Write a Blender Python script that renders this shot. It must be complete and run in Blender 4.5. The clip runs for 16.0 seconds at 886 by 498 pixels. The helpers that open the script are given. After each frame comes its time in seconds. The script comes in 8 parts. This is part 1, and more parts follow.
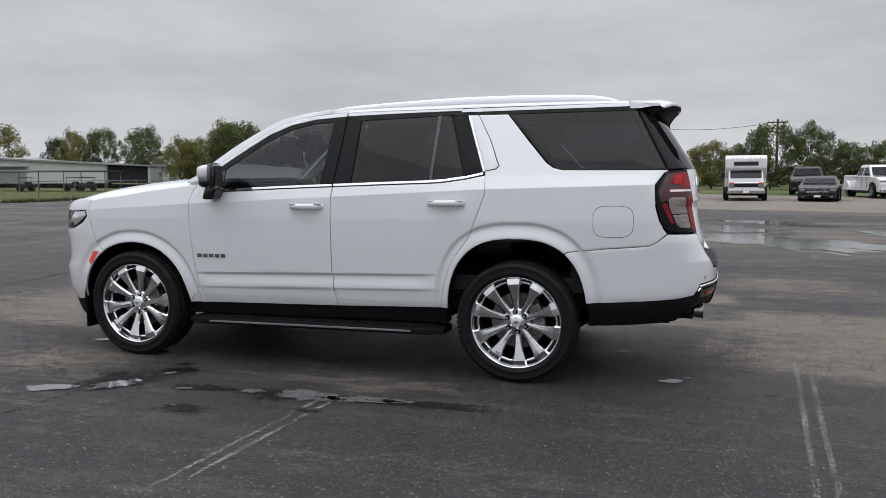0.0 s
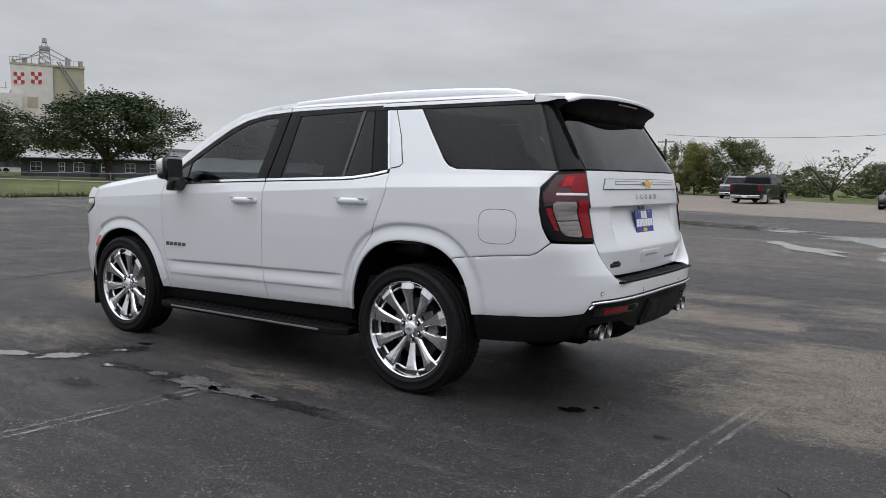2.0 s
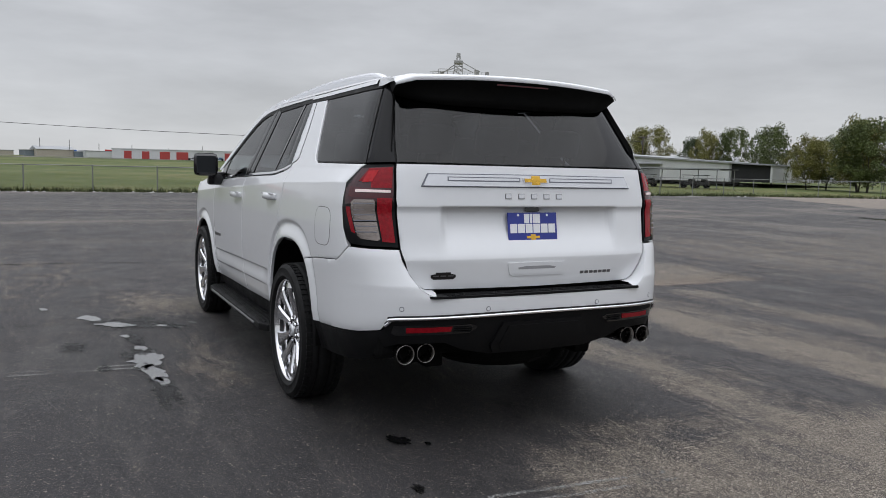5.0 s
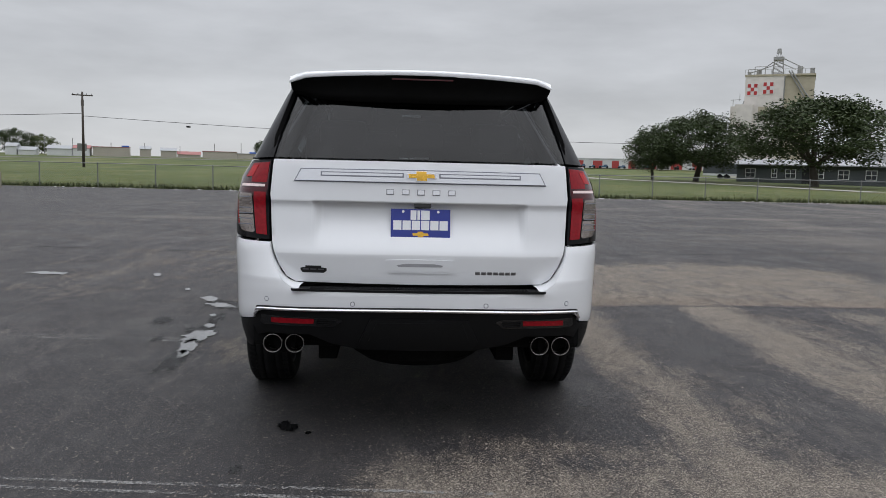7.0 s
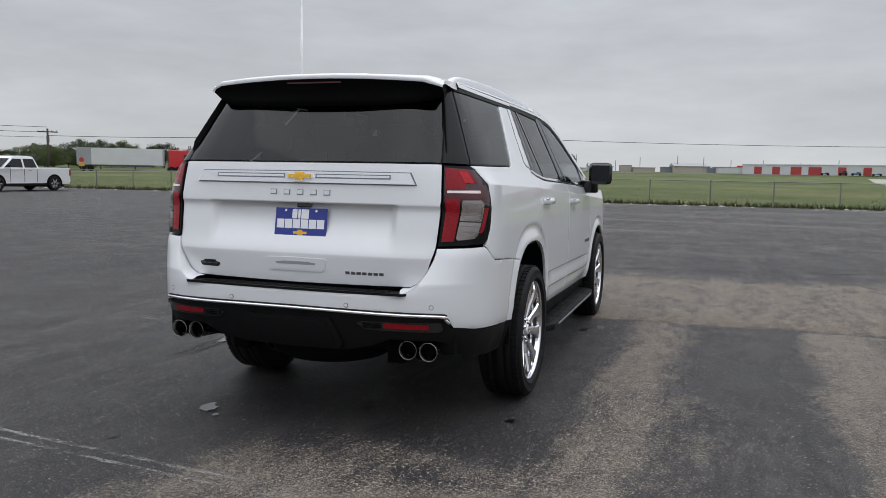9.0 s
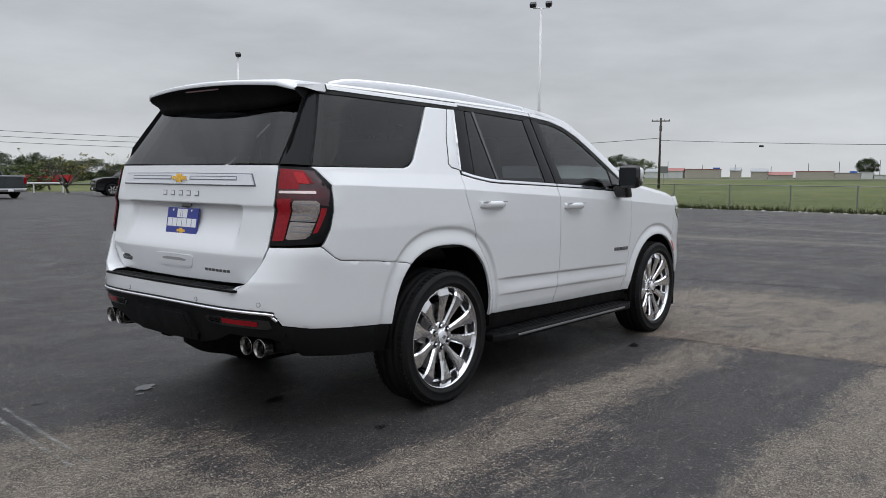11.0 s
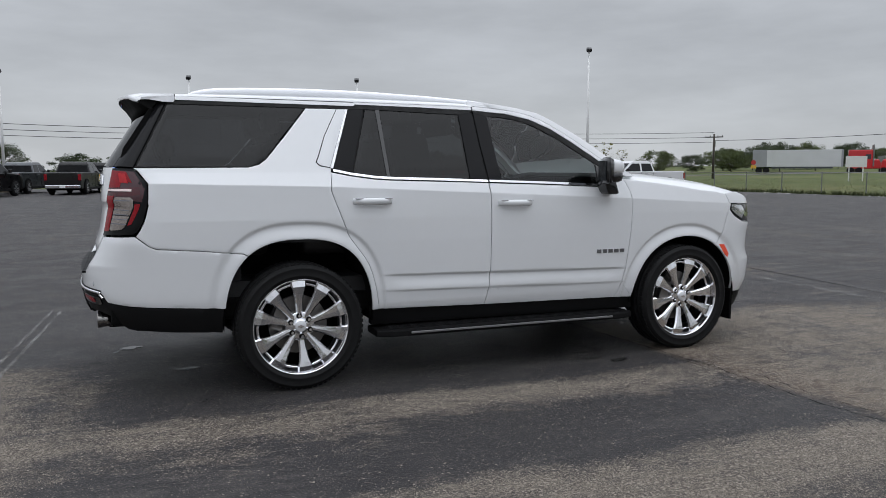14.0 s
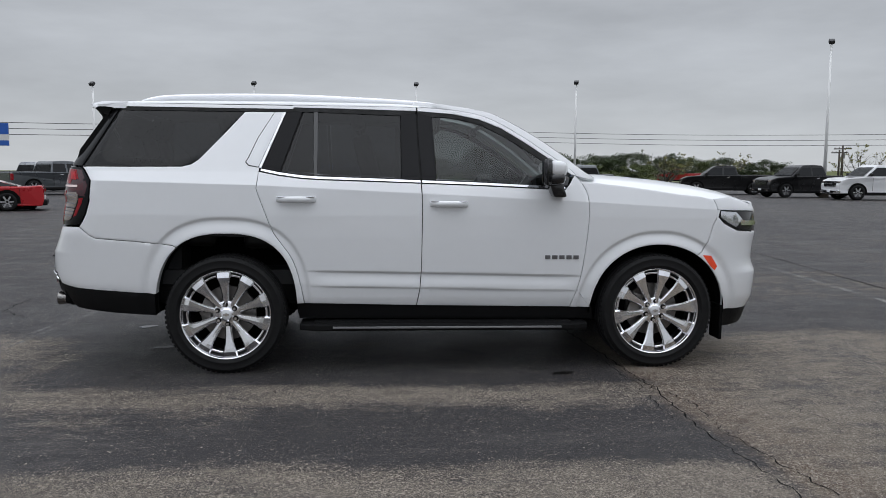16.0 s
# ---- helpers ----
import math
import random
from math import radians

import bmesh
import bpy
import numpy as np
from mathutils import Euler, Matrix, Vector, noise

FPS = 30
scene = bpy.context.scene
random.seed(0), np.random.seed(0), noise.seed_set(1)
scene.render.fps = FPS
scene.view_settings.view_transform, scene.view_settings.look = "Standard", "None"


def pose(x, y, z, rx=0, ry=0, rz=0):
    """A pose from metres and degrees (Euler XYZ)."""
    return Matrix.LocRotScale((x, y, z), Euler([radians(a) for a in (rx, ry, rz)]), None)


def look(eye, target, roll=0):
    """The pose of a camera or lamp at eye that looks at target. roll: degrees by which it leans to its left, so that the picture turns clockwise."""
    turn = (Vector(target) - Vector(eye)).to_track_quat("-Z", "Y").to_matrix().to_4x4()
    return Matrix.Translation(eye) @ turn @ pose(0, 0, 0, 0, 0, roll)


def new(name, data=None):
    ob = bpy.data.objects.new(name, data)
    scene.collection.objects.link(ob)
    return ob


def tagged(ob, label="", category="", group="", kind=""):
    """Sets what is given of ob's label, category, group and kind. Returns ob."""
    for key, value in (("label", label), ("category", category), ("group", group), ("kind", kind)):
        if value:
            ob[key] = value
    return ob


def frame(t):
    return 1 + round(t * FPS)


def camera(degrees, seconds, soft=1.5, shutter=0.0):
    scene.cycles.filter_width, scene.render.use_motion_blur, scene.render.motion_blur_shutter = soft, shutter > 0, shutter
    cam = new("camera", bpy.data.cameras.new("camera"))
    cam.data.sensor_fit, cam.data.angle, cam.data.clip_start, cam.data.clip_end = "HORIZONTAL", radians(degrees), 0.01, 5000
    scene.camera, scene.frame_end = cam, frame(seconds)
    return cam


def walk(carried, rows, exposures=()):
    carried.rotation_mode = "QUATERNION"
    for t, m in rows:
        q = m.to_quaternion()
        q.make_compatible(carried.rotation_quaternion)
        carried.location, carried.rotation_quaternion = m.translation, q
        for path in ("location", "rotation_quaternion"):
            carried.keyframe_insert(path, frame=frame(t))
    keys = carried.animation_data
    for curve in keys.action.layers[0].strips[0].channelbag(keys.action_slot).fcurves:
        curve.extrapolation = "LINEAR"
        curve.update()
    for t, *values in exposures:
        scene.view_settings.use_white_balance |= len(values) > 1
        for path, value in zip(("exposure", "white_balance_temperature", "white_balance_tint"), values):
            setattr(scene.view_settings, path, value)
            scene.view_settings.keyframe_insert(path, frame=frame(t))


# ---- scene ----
cam = camera(59.2, 16.0, 0.55)
PATH = [
    (0, (-1.099, 6.122, 1.406), (-0.503, 4.222, 1.219), -0.3),
    (0.5, (-1.628, 5.868, 1.406), (-0.892, 4.02, 1.205), 0.15),
    (1, (-2.06, 5.585, 1.405), (-1.195, 3.794, 1.2035), 0.6),
    (1.5, (-2.574, 5.269, 1.394), (-1.567, 3.552, 1.203), 0.9),
    (2, (-2.985, 4.928, 1.39), (-1.852, 3.291, 1.205), 1.1),
    (2.5, (-3.399, 4.549, 1.379), (-2.145, 3.002, 1.193), 1.0),
    (3, (-3.711, 4.115, 1.372), (-2.345, 2.666, 1.182), 1.0),
    (3.5, (-4.009, 3.68, 1.375), (-2.532, 2.345, 1.184), 1.1),
    (4, (-4.243, 3.218, 1.408), (-2.659, 2.014, 1.2), 0.9),
    (4.2, (-4.334, 3.021, 1.415), (-2.705, 1.879, 1.209), 1.0),
    (6.5, (-5.084, 0.727, 1.418), (-3.124, 0.39, 1.207), 1.3),
    (7, (-5.159, 0.143, 1.416), (-3.174, 0.013, 1.208), 1.4),
    (7.5, (-5.119, -0.383, 1.418), (-3.131, -0.324, 1.209), 1.7),
    (8, (-5.078, -0.946, 1.413), (-3.106, -0.683, 1.205), 1.3),
    (10.5, (-4.028, -3.491, 1.384), (-2.374, -2.381, 1.203), 0.9),
    (11, (-3.689, -3.94, 1.381), (-2.138, -2.691, 1.201), 0.6),
    (11.5, (-3.313, -4.374, 1.398), (-1.874, -2.997, 1.215), 0.7),
    (12, (-2.902, -4.755, 1.412), (-1.588, -3.259, 1.227), 0.5),
    (12.5, (-2.469, -5.129, 1.409), (-1.281, -3.531, 1.218), 0.3),
    (13, (-2.014, -5.415, 1.416), (-0.962, -3.727, 1.218), 0.2),
    (13.5, (-1.548, -5.735, 1.418), (-0.637, -3.966, 1.218), -0.0),
    (14, (-1.061, -5.942, 1.424), (-0.299, -4.104, 1.221), -0.1),
    (14.5, (-0.535, -6.177, 1.418), (0.083, -4.285, 1.215), 0.2),
    (15, (-0.021, -6.293, 1.418), (0.447, -4.359, 1.219), 0.1),
    (15.5, (0.52, -6.406, 1.415), (0.834, -4.441, 1.223), 0.3),
    (16, (1.059, -6.459, 1.412), (1.223, -4.475, 1.215), 0.3),
]
walk(cam, [(t, look(eye, target, roll)) for t, eye, target, roll in PATH],
     exposures=((0, .04, 6440, 10), (7, .04, 6420, 10), (10.5, .02, 6350, 9), (12, .02, 6330, 9), (12.6, -.09, 6300, 9), (16, -.13, 6280, 9)))

# overcast sky: grey cloud deck, brighter towards the zenith
world = bpy.data.worlds.new("overcast_sky")
scene.world = world
world.use_nodes = True
wt = world.node_tree
wn, wl = wt.nodes, wt.links
bg = wn["Background"]
sky = wn.new("ShaderNodeTexSky")
sky.sky_type = 'NISHITA'
sky.sun_disc = False
sky.sun_elevation = radians(52)
sky.sun_rotation = radians(250)
tc = wn.new("ShaderNodeTexCoord")
sep = wn.new("ShaderNodeSeparateXYZ")
wl.new(tc.outputs["Generated"], sep.inputs[0])
ramp = wn.new("ShaderNodeValToRGB")
ramp.color_ramp.elements[0].position, ramp.color_ramp.elements[0].color = 0.0, (.605, .612, .622, 1)
ramp.color_ramp.elements[1].position, ramp.color_ramp.elements[1].color = 1.0, (1.88, 1.94, 2.08, 1)
for pos, col in ((.04, (.585, .596, .612)), (.13, (.54, .552, .575)), (.25, (.54, .553, .58)), (.45, (.94, .968, 1.03))):
    e = ramp.color_ramp.elements.new(pos)
    e.color = (*col, 1)
wl.new(sep.outputs["Z"], ramp.inputs[0])
mp = wn.new("ShaderNodeMapping")
mp.inputs["Scale"].default_value = (2.2, 2.2, 9.0)
wl.new(tc.outputs["Generated"], mp.inputs[0])
cl = wn.new("ShaderNodeTexNoise")
cl.inputs["Scale"].default_value, cl.inputs["Detail"].default_value, cl.inputs["Roughness"].default_value = 1.6, 6, .55
wl.new(mp.outputs[0], cl.inputs["Vector"])
crange = wn.new("ShaderNodeMapRange")
for key, v in (("From Min", .3), ("From Max", .72), ("To Min", .84), ("To Max", 1.13)):
    crange.inputs[key].default_value = v
wl.new(cl.outputs["Fac"], crange.inputs["Value"])
mul = wn.new("ShaderNodeVectorMath")
mul.operation = 'SCALE'
wl.new(ramp.outputs[0], mul.inputs[0])
wl.new(crange.outputs[0], mul.inputs["Scale"])
skyadd = wn.new("ShaderNodeVectorMath")
skyadd.operation = 'MULTIPLY_ADD'
skyadd.inputs[1].default_value = (.004, .004, .004)
wl.new(sky.outputs["Color"], skyadd.inputs[0])
wl.new(mul.outputs[0], skyadd.inputs[2])
wl.new(skyadd.outputs[0], bg.inputs["Color"])
bg.inputs["Strength"].default_value = .95
sun = new("sun", bpy.data.lights.new("sun", 'SUN'))
sun.data.energy, sun.data.angle, sun.data.color = 0.62, radians(90), (1, .97, .93)
sun.matrix_world = look((4, -4, 50), (0, 0, 0))

# ---- materials ----
def material(name, base, rough=.5, metal=0.0, vary=.1, scale=8.0, bump=0.0, bump_scale=60.0, coat=0.0, spec=.5, emit=0.0):
    """A surface with broad and fine variation of its colour and a fine relief."""
    m = bpy.data.materials.new(name)
    m.use_nodes = True
    nt = m.node_tree
    n, l = nt.nodes, nt.links
    b = n["Principled BSDF"]
    b.inputs["Roughness"].default_value, b.inputs["Metallic"].default_value = rough, metal
    b.inputs["Coat Weight"].default_value, b.inputs["Coat Roughness"].default_value = coat, .04
    b.inputs["Specular IOR Level"].default_value = spec
    b.inputs["Base Color"].default_value = (*base, 1)
    co = n.new("ShaderNodeTexCoord")
    if vary:
        a = n.new("ShaderNodeTexNoise")
        a.inputs["Scale"].default_value, a.inputs["Detail"].default_value = scale, 5
        c = n.new("ShaderNodeTexNoise")
        c.inputs["Scale"].default_value, c.inputs["Detail"].default_value = scale * 9, 3
        l.new(co.outputs["Object"], a.inputs["Vector"]), l.new(co.outputs["Object"], c.inputs["Vector"])
        s = n.new("ShaderNodeMath")
        s.operation = 'ADD'
        l.new(a.outputs["Fac"], s.inputs[0]), l.new(c.outputs["Fac"], s.inputs[1])
        r = n.new("ShaderNodeMapRange")
        for key, v in (("From Min", .6), ("From Max", 1.4), ("To Min", 1 - vary), ("To Max", 1 + vary)):
            r.inputs[key].default_value = v
        l.new(s.outputs[0], r.inputs["Value"])
        v = n.new("ShaderNodeVectorMath")
        v.operation = 'SCALE'
        v.inputs[0].default_value = base
        l.new(r.outputs[0], v.inputs["Scale"])
        l.new(v.outputs[0], b.inputs["Base Color"])
        rr = n.new("ShaderNodeMapRange")
        for key, val in (("From Min", .3), ("From Max", .7), ("To Min", rough * .85), ("To Max", min(1, rough * 1.15))):
            rr.inputs[key].default_value = val
        l.new(a.outputs["Fac"], rr.inputs["Value"]), l.new(rr.outputs[0], b.inputs["Roughness"])
    if bump:
        k = n.new("ShaderNodeTexNoise")
        k.inputs["Scale"].default_value, k.inputs["Detail"].default_value = bump_scale, 3
        l.new(co.outputs["Object"], k.inputs["Vector"])
        u = n.new("ShaderNodeBump")
        u.inputs["Strength"].default_value, u.inputs["Distance"].default_value = 1.0, bump
        l.new(k.outputs["Fac"], u.inputs["Height"]), l.new(u.outputs[0], b.inputs["Normal"])
    if emit:
        b.inputs["Emission Color"].default_value, b.inputs["Emission Strength"].default_value = (*base, 1), emit
    return m


def glass(name, tint, rough=.0, ior=1.5):
    """Thin tinted pane: light passes dimmed by the tint, and the face mirrors by Fresnel."""
    m = bpy.data.materials.new(name)
    m.use_nodes = True
    n, l = m.node_tree.nodes, m.node_tree.links
    n.remove(n["Principled BSDF"])
    tr, gl, mx, fr = n.new("ShaderNodeBsdfTransparent"), n.new("ShaderNodeBsdfGlossy"), n.new("ShaderNodeMixShader"), n.new("ShaderNodeFresnel")
    tr.inputs["Color"].default_value = (*tint, 1)
    gl.inputs["Roughness"].default_value, fr.inputs["IOR"].default_value = rough, ior
    l.new(fr.outputs[0], mx.inputs[0]), l.new(tr.outputs[0], mx.inputs[1]), l.new(gl.outputs[0], mx.inputs[2])
    l.new(mx.outputs[0], n["Material Output"].inputs["Surface"])
    return m


PEARL = material("white_pearl_paint", (.735, .743, .756), .34, 0, .012, 1.5, coat=1.0)
SILVER_TRIM = material("satin_silver_trim", (.80, .81, .84), .2, .45, .03, 5)
CHROME = material("chrome", (.82, .82, .84), .08, 1.0, .02, 12)
POLISHED = material("polished_aluminium", (.86, .86, .88), .15, 1.0, .04, 20)
BARREL = material("dark_wheel_barrel", (.030, .030, .032), .45, .3, .2, 20)
WHEEL_POCKET = material("dark_machined_aluminium", (.22, .22, .23), .35, 1.0, .1, 20)
GLOSS_BLACK = material("gloss_black_trim", (.008, .008, .009), .12, 0, .1, 6, coat=.4)
PILLAR_BLACK = material("smoke_black_pillar_film", (.008, .008, .009), .12, 0, .08, 5, spec=.13)
TEXTURED_BLACK = material("grained_black_plastic", (.006, .006, .0065), .55, 0, .12, 10, .0006, 900, spec=.15)
SPOILER_BLACK = material("matt_black_spoiler", (.003, .003, .003), .7, 0, .1, 10, spec=.15)
SEAM_BLACK = material("black_rubber_seal", (.006, .006, .006), .8, 0, .1, 20)
LINER = material("wheel_well_liner", (.004, .004, .004), .95, 0, .2, 15, .001, 200, spec=.1)
RUBBER = material("tyre_rubber", (.0075, .0075, .0078), .7, 0, .18, 14, .0006, 400, spec=.22)
BRAKE = material("grey_brake_steel", (.20, .19, .18), .42, .9, .2, 25)
CABIN_DARK = material("black_cabin_trim", (.012, .012, .013), .7, 0, .15, 12, .0005, 300)
SEAT_LEATHER = material("dark_seat_leather", (.022, .021, .021), .5, 0, .15, 9, .0008, 120)
LAMP_RED = material("red_lamp_lens", (.24, .004, .010), .14, 0, .35, 60, .0015, 120, coat=.12, spec=.25)
LAMP_DARK_RED = material("dark_red_lamp_lens", (.06, .004, .008), .12, 0, .2, 40, .001, 160, coat=.4, spec=.3)
LAMP_CLEAR = material("silvered_clear_lamp", (.30, .26, .24), .16, .7, .18, 60, .0012, 180, coat=.5)
LAMP_BRIGHT = material("bright_red_reflector", (.42, .010, .015), .18, 0, .3, 60, .001, 90, coat=.15, spec=.25)
STEP_TRIM = material("dull_step_trim", (.27, .27, .275), .42, .7, .15, 14)
HEADLAMP_CHROME = material("headlamp_reflector", (.75, .76, .78), .12, .8, .1, 12, .002, 14, coat=1.0)
LAMP_PALE = material("pale_light_guide", (.85, .68, .66), .25, 0, .06, 30, coat=.5)
LAMP_SMOKE = material("smoked_lamp_housing", (.045, .010, .014), .08, 0, .2, 30, coat=.5, spec=.3)
ORANGE_LENS = material("orange_marker_lens", (.72, .06, .016), .16, 0, .15, 50, .001, 200, coat=.15, spec=.3)
GOLD = material("gold_emblem", (.80, .47, .06), .25, .35, .05, 30)
PLATE_BLUE = material("blue_plate_enamel", (.025, .04, .26), .35, 0, .06, 15)
PLATE_WHITE = material("white_plate_enamel", (.80, .80, .82), .4, 0, .04, 15)
DECAL_BLACK = material("black_decal", (.012, .012, .012), .35, 0, .1, 30)
STEEL = material("brushed_exhaust_steel", (.26, .25, .24), .25, 1.0, .1, 40)
BAND_EDGE = material("satin_grey_trim_edge", (.15, .155, .18), .45, 0, .05, 20)
PULL_SHADE = material("pull_hollow_shade", (.30, .30, .31), .5, 0, .1, 20)
# Mirror colour darkened to stand for a reflection of car and dark ground.
MIRROR_GLASS = material("mirror_dark_reflection", (.06, .065, .07), .03, .6, .02, 5)
TINT_REAR = glass("dark_privacy_glass", (.080, .086, .092), ior=1.44)
TINT_FRONT = glass("tinted_front_glass", (.27, .29, .285), ior=1.52)
CLEAR_GLASS = glass("windscreen_glass", (.72, .80, .78))


# ---- builders ----
def part(name, bm, mat, parent, label="", smooth=False):
    me = bpy.data.meshes.new(name)
    bm.to_mesh(me)
    bm.free()
    me.materials.append(mat)
    if smooth:
        me.shade_smooth()
    ob = new(name, me)
    ob.parent = parent
    if label:
        ob["label"] = label
    return ob


def thing(name, m, label, category, group="", kind=""):
    ob = new(name)
    ob.matrix_world = m
    return tagged(ob, label, category, group, kind)


def block(x0, x1, y0, y1, z0, z1, bevel=0.0, bm=None, m=None):
    """A box with bevelled edges, added to bm."""
    bm = bm or bmesh.new()
    own = bmesh.ops.create_cube(bm, size=1)["verts"]
    for v in own:
        v.co = (x0 + (v.co.x + .5) * (x1 - x0), y0 + (v.co.y + .5) * (y1 - y0), z0 + (v.co.z + .5) * (z1 - z0))
    if bevel:
        es = list({e for v in own for e in v.link_edges})
        own = [g for g in bmesh.ops.bevel(bm, geom=es, offset=bevel, segments=2, profile=.6, affect='EDGES')["verts"]] + [v for v in own if v.is_valid]
    if m is not None:
        bmesh.ops.transform(bm, matrix=m, verts=list({v for v in own if v.is_valid}))
    return bm


def rod(a, b, r0, r1=None, n=10, bm=None, caps=True):
    """A tapered round bar from a to b."""
    bm = bm or bmesh.new()
    a, b = Vector(a), Vector(b)
    q = (b - a).to_track_quat("Z", "Y").to_matrix()
    r1 = r0 if r1 is None else r1
    rings = []
    for c, r in ((a, r0), (b, r1)):
        rings.append([bm.verts.new(c + q @ Vector((r * math.cos(2 * math.pi * k / n), r * math.sin(2 * math.pi * k / n), 0))) for k in range(n)])
    for k in range(n):
        bm.faces.new((rings[0][k], rings[0][(k + 1) % n], rings[1][(k + 1) % n], rings[1][k]))
    if caps:
        bm.faces.new(rings[0][::-1]), bm.faces.new(rings[1])
    return bm


def lathe(profile, n=48, bm=None, closed=False):
    """Turns (radius, y) pairs about the y axis."""
    bm = bm or bmesh.new()
    rings = []
    for r, y in profile:
        rings.append([bm.verts.new((r * math.cos(2 * math.pi * k / n), y, r * math.sin(2 * math.pi * k / n))) for k in range(n)])
    pairs = list(zip(rings, rings[1:])) + ([(rings[-1], rings[0])] if closed else [])
    for a, b in pairs:
        for k in range(n):
            bm.faces.new((a[k], b[k], b[(k + 1) % n], a[(k + 1) % n]))
    return bm


def prism(poly, a, b, axis="y", bm=None, bevel=0.0):
    """A polygon of two coordinates drawn out along an axis from a to b."""
    bm = bm or bmesh.new()
    put = {"y": lambda u, v, w: (u, w, v), "x": lambda u, v, w: (w, u, v), "z": lambda u, v, w: (u, v, w)}[axis]
    lo = [bm.verts.new(put(u, v, a)) for u, v in poly]
    hi = [bm.verts.new(put(u, v, b)) for u, v in poly]
    faces = [bm.faces.new(lo), bm.faces.new(hi[::-1])]
    for k in range(len(poly)):
        faces.append(bm.faces.new((lo[k], hi[k], hi[(k + 1) % len(poly)], lo[(k + 1) % len(poly)])))
    bmesh.ops.recalc_face_normals(bm, faces=faces)
    if bevel:
        bmesh.ops.bevel(bm, geom=list({e for f in faces for e in f.edges}), offset=bevel, segments=2, profile=.6, affect='EDGES')
    return bm


def spline(points, n=4):
    """A smooth open curve through points."""
    p = [Vector(q) for q in points]
    p = [p[0] * 2 - p[1]] + p + [p[-1] * 2 - p[-2]]
    out = []
    for i in range(1, len(p) - 2):
        for k in range(n):
            t = k / n
            out.append(.5 * (2 * p[i] + (p[i + 1] - p[i - 1]) * t + (2 * p[i - 1] - 5 * p[i] + 4 * p[i + 1] - p[i + 2]) * t * t + (3 * p[i] - p[i - 1] - 3 * p[i + 1] + p[i + 2]) * t ** 3))
    out.append(p[-2])
    return [tuple(v) for v in out]


def smooth_step(a, b, x):
    t = min(1, max(0, (x - a) / (b - a)))
    return t * t * (3 - 2 * t)

# ---- the white sport utility vehicle: x ahead, y to its left, origin on the ground under the rear axle ----
X0, ROUND = -.5, 5.0
DIAG = 2 ** (-1 / ROUND)
FX0 = 3.3


def lin(x, pairs):
    return float(np.interp(x, [p[0] for p in pairs], [p[1] for p in pairs]))


WIDTH = ((.25, .90), (.36, .935), (.44, .955), (.52, .978), (.62, .99), (.80, .994), (.95, .996), (1.10, .993), (1.20, .989), (1.25, .982), (1.30, .962),
         (1.36, .940), (1.40, .926), (1.85, .716), (1.90, .69), (1.96, .66))
TAIL = {
    "gate": ((.78, -1.213), (.83, -1.216), (.955, -1.226), (1.0, -1.210), (1.05, -1.197), (1.20, -1.172), (1.217, -1.184), (1.32, -1.174), (1.43, -1.160), (1.46, -1.140),
             (1.75, -.955), (1.90, -.86)),
    "bumper": ((.36, -1.20), (.45, -1.25), (.55, -1.285), (.60, -1.298), (.66, -1.312), (.78, -1.315), (.83, -1.305), (.93, -1.245), (1.02, -1.205), (1.1, -1.20)),
}
NOSE = ((.25, 3.93), (.44, 3.99), (.50, 4.02), (.70, 4.035), (.735, 4.005), (.80, 3.985), (.9, 3.995), (1.0, 4.02), (1.15, 4.0), (1.22, 3.97), (1.3, 3.93), (1.9, 3.6))
ARCHES = ((0.0, .405, .483, .568, 2.6), (3.08, .405, .50, .503, 2.1))  # middle, half width, height, power


SHOULDER = ((-1.0, 1.333), (.2, 1.309), (2.55, 1.212), (3.44, 1.165))  # the crease under the windows
HOLLOW = (.712, .694, .60, .588)  # edges of the hollow along the doors' feet
LIP = (1.165, 1.200)  # the wheel flares' edge, in shares of the opening


def half_width(x, z):
    """Half the body's width on its flanks, with the shoulder crease, the doors' hollow and the wheel lips."""
    w = lin(z, WIDTH)
    if 1.10 < z < 1.40:
        c = lin(x, SHOULDER)
        fold = lin(c, ((1.16, .988), (1.25, .986), (1.333, .972)))
        sharp = .993 + (fold - .993) * (z - 1.10) / (c - 1.10) if z < c else fold + (.926 - fold) * (z - c) / (1.40 - c)
        w += (sharp - w) * smooth_step(-1.05, -.8, x)
    if .4 < z < .8:
        zone = smooth_step(.50, .75, x) * (1 - smooth_step(2.35, 2.55, x))
        fall = .035 * x / 2
        zz = z + fall - .02
        w -= zone * (.015 * smooth_step(HOLLOW[0], HOLLOW[1], zz) * (1 - smooth_step(HOLLOW[1], HOLLOW[2], zz)) + .009 * smooth_step(HOLLOW[2], HOLLOW[3], zz))
    if z < 1.15:
        for cx, cz, a, b, n in ARCHES:
            r = around(x, z, cx, cz, a, b, n)
            if r < 1.3:
                w += .020 * (1 - smooth_step(1.0, LIP[0], r)) - .013 * (1 - smooth_step(LIP[0], LIP[1], r))
    return w


def around(x, z, cx, cz, a, b, n):
    """How far out of a wheel opening a place lies; 1 is its edge."""
    return ((abs(x - cx) / a) ** n + (max(z - cz, 0) / b) ** n) ** (1 / n)


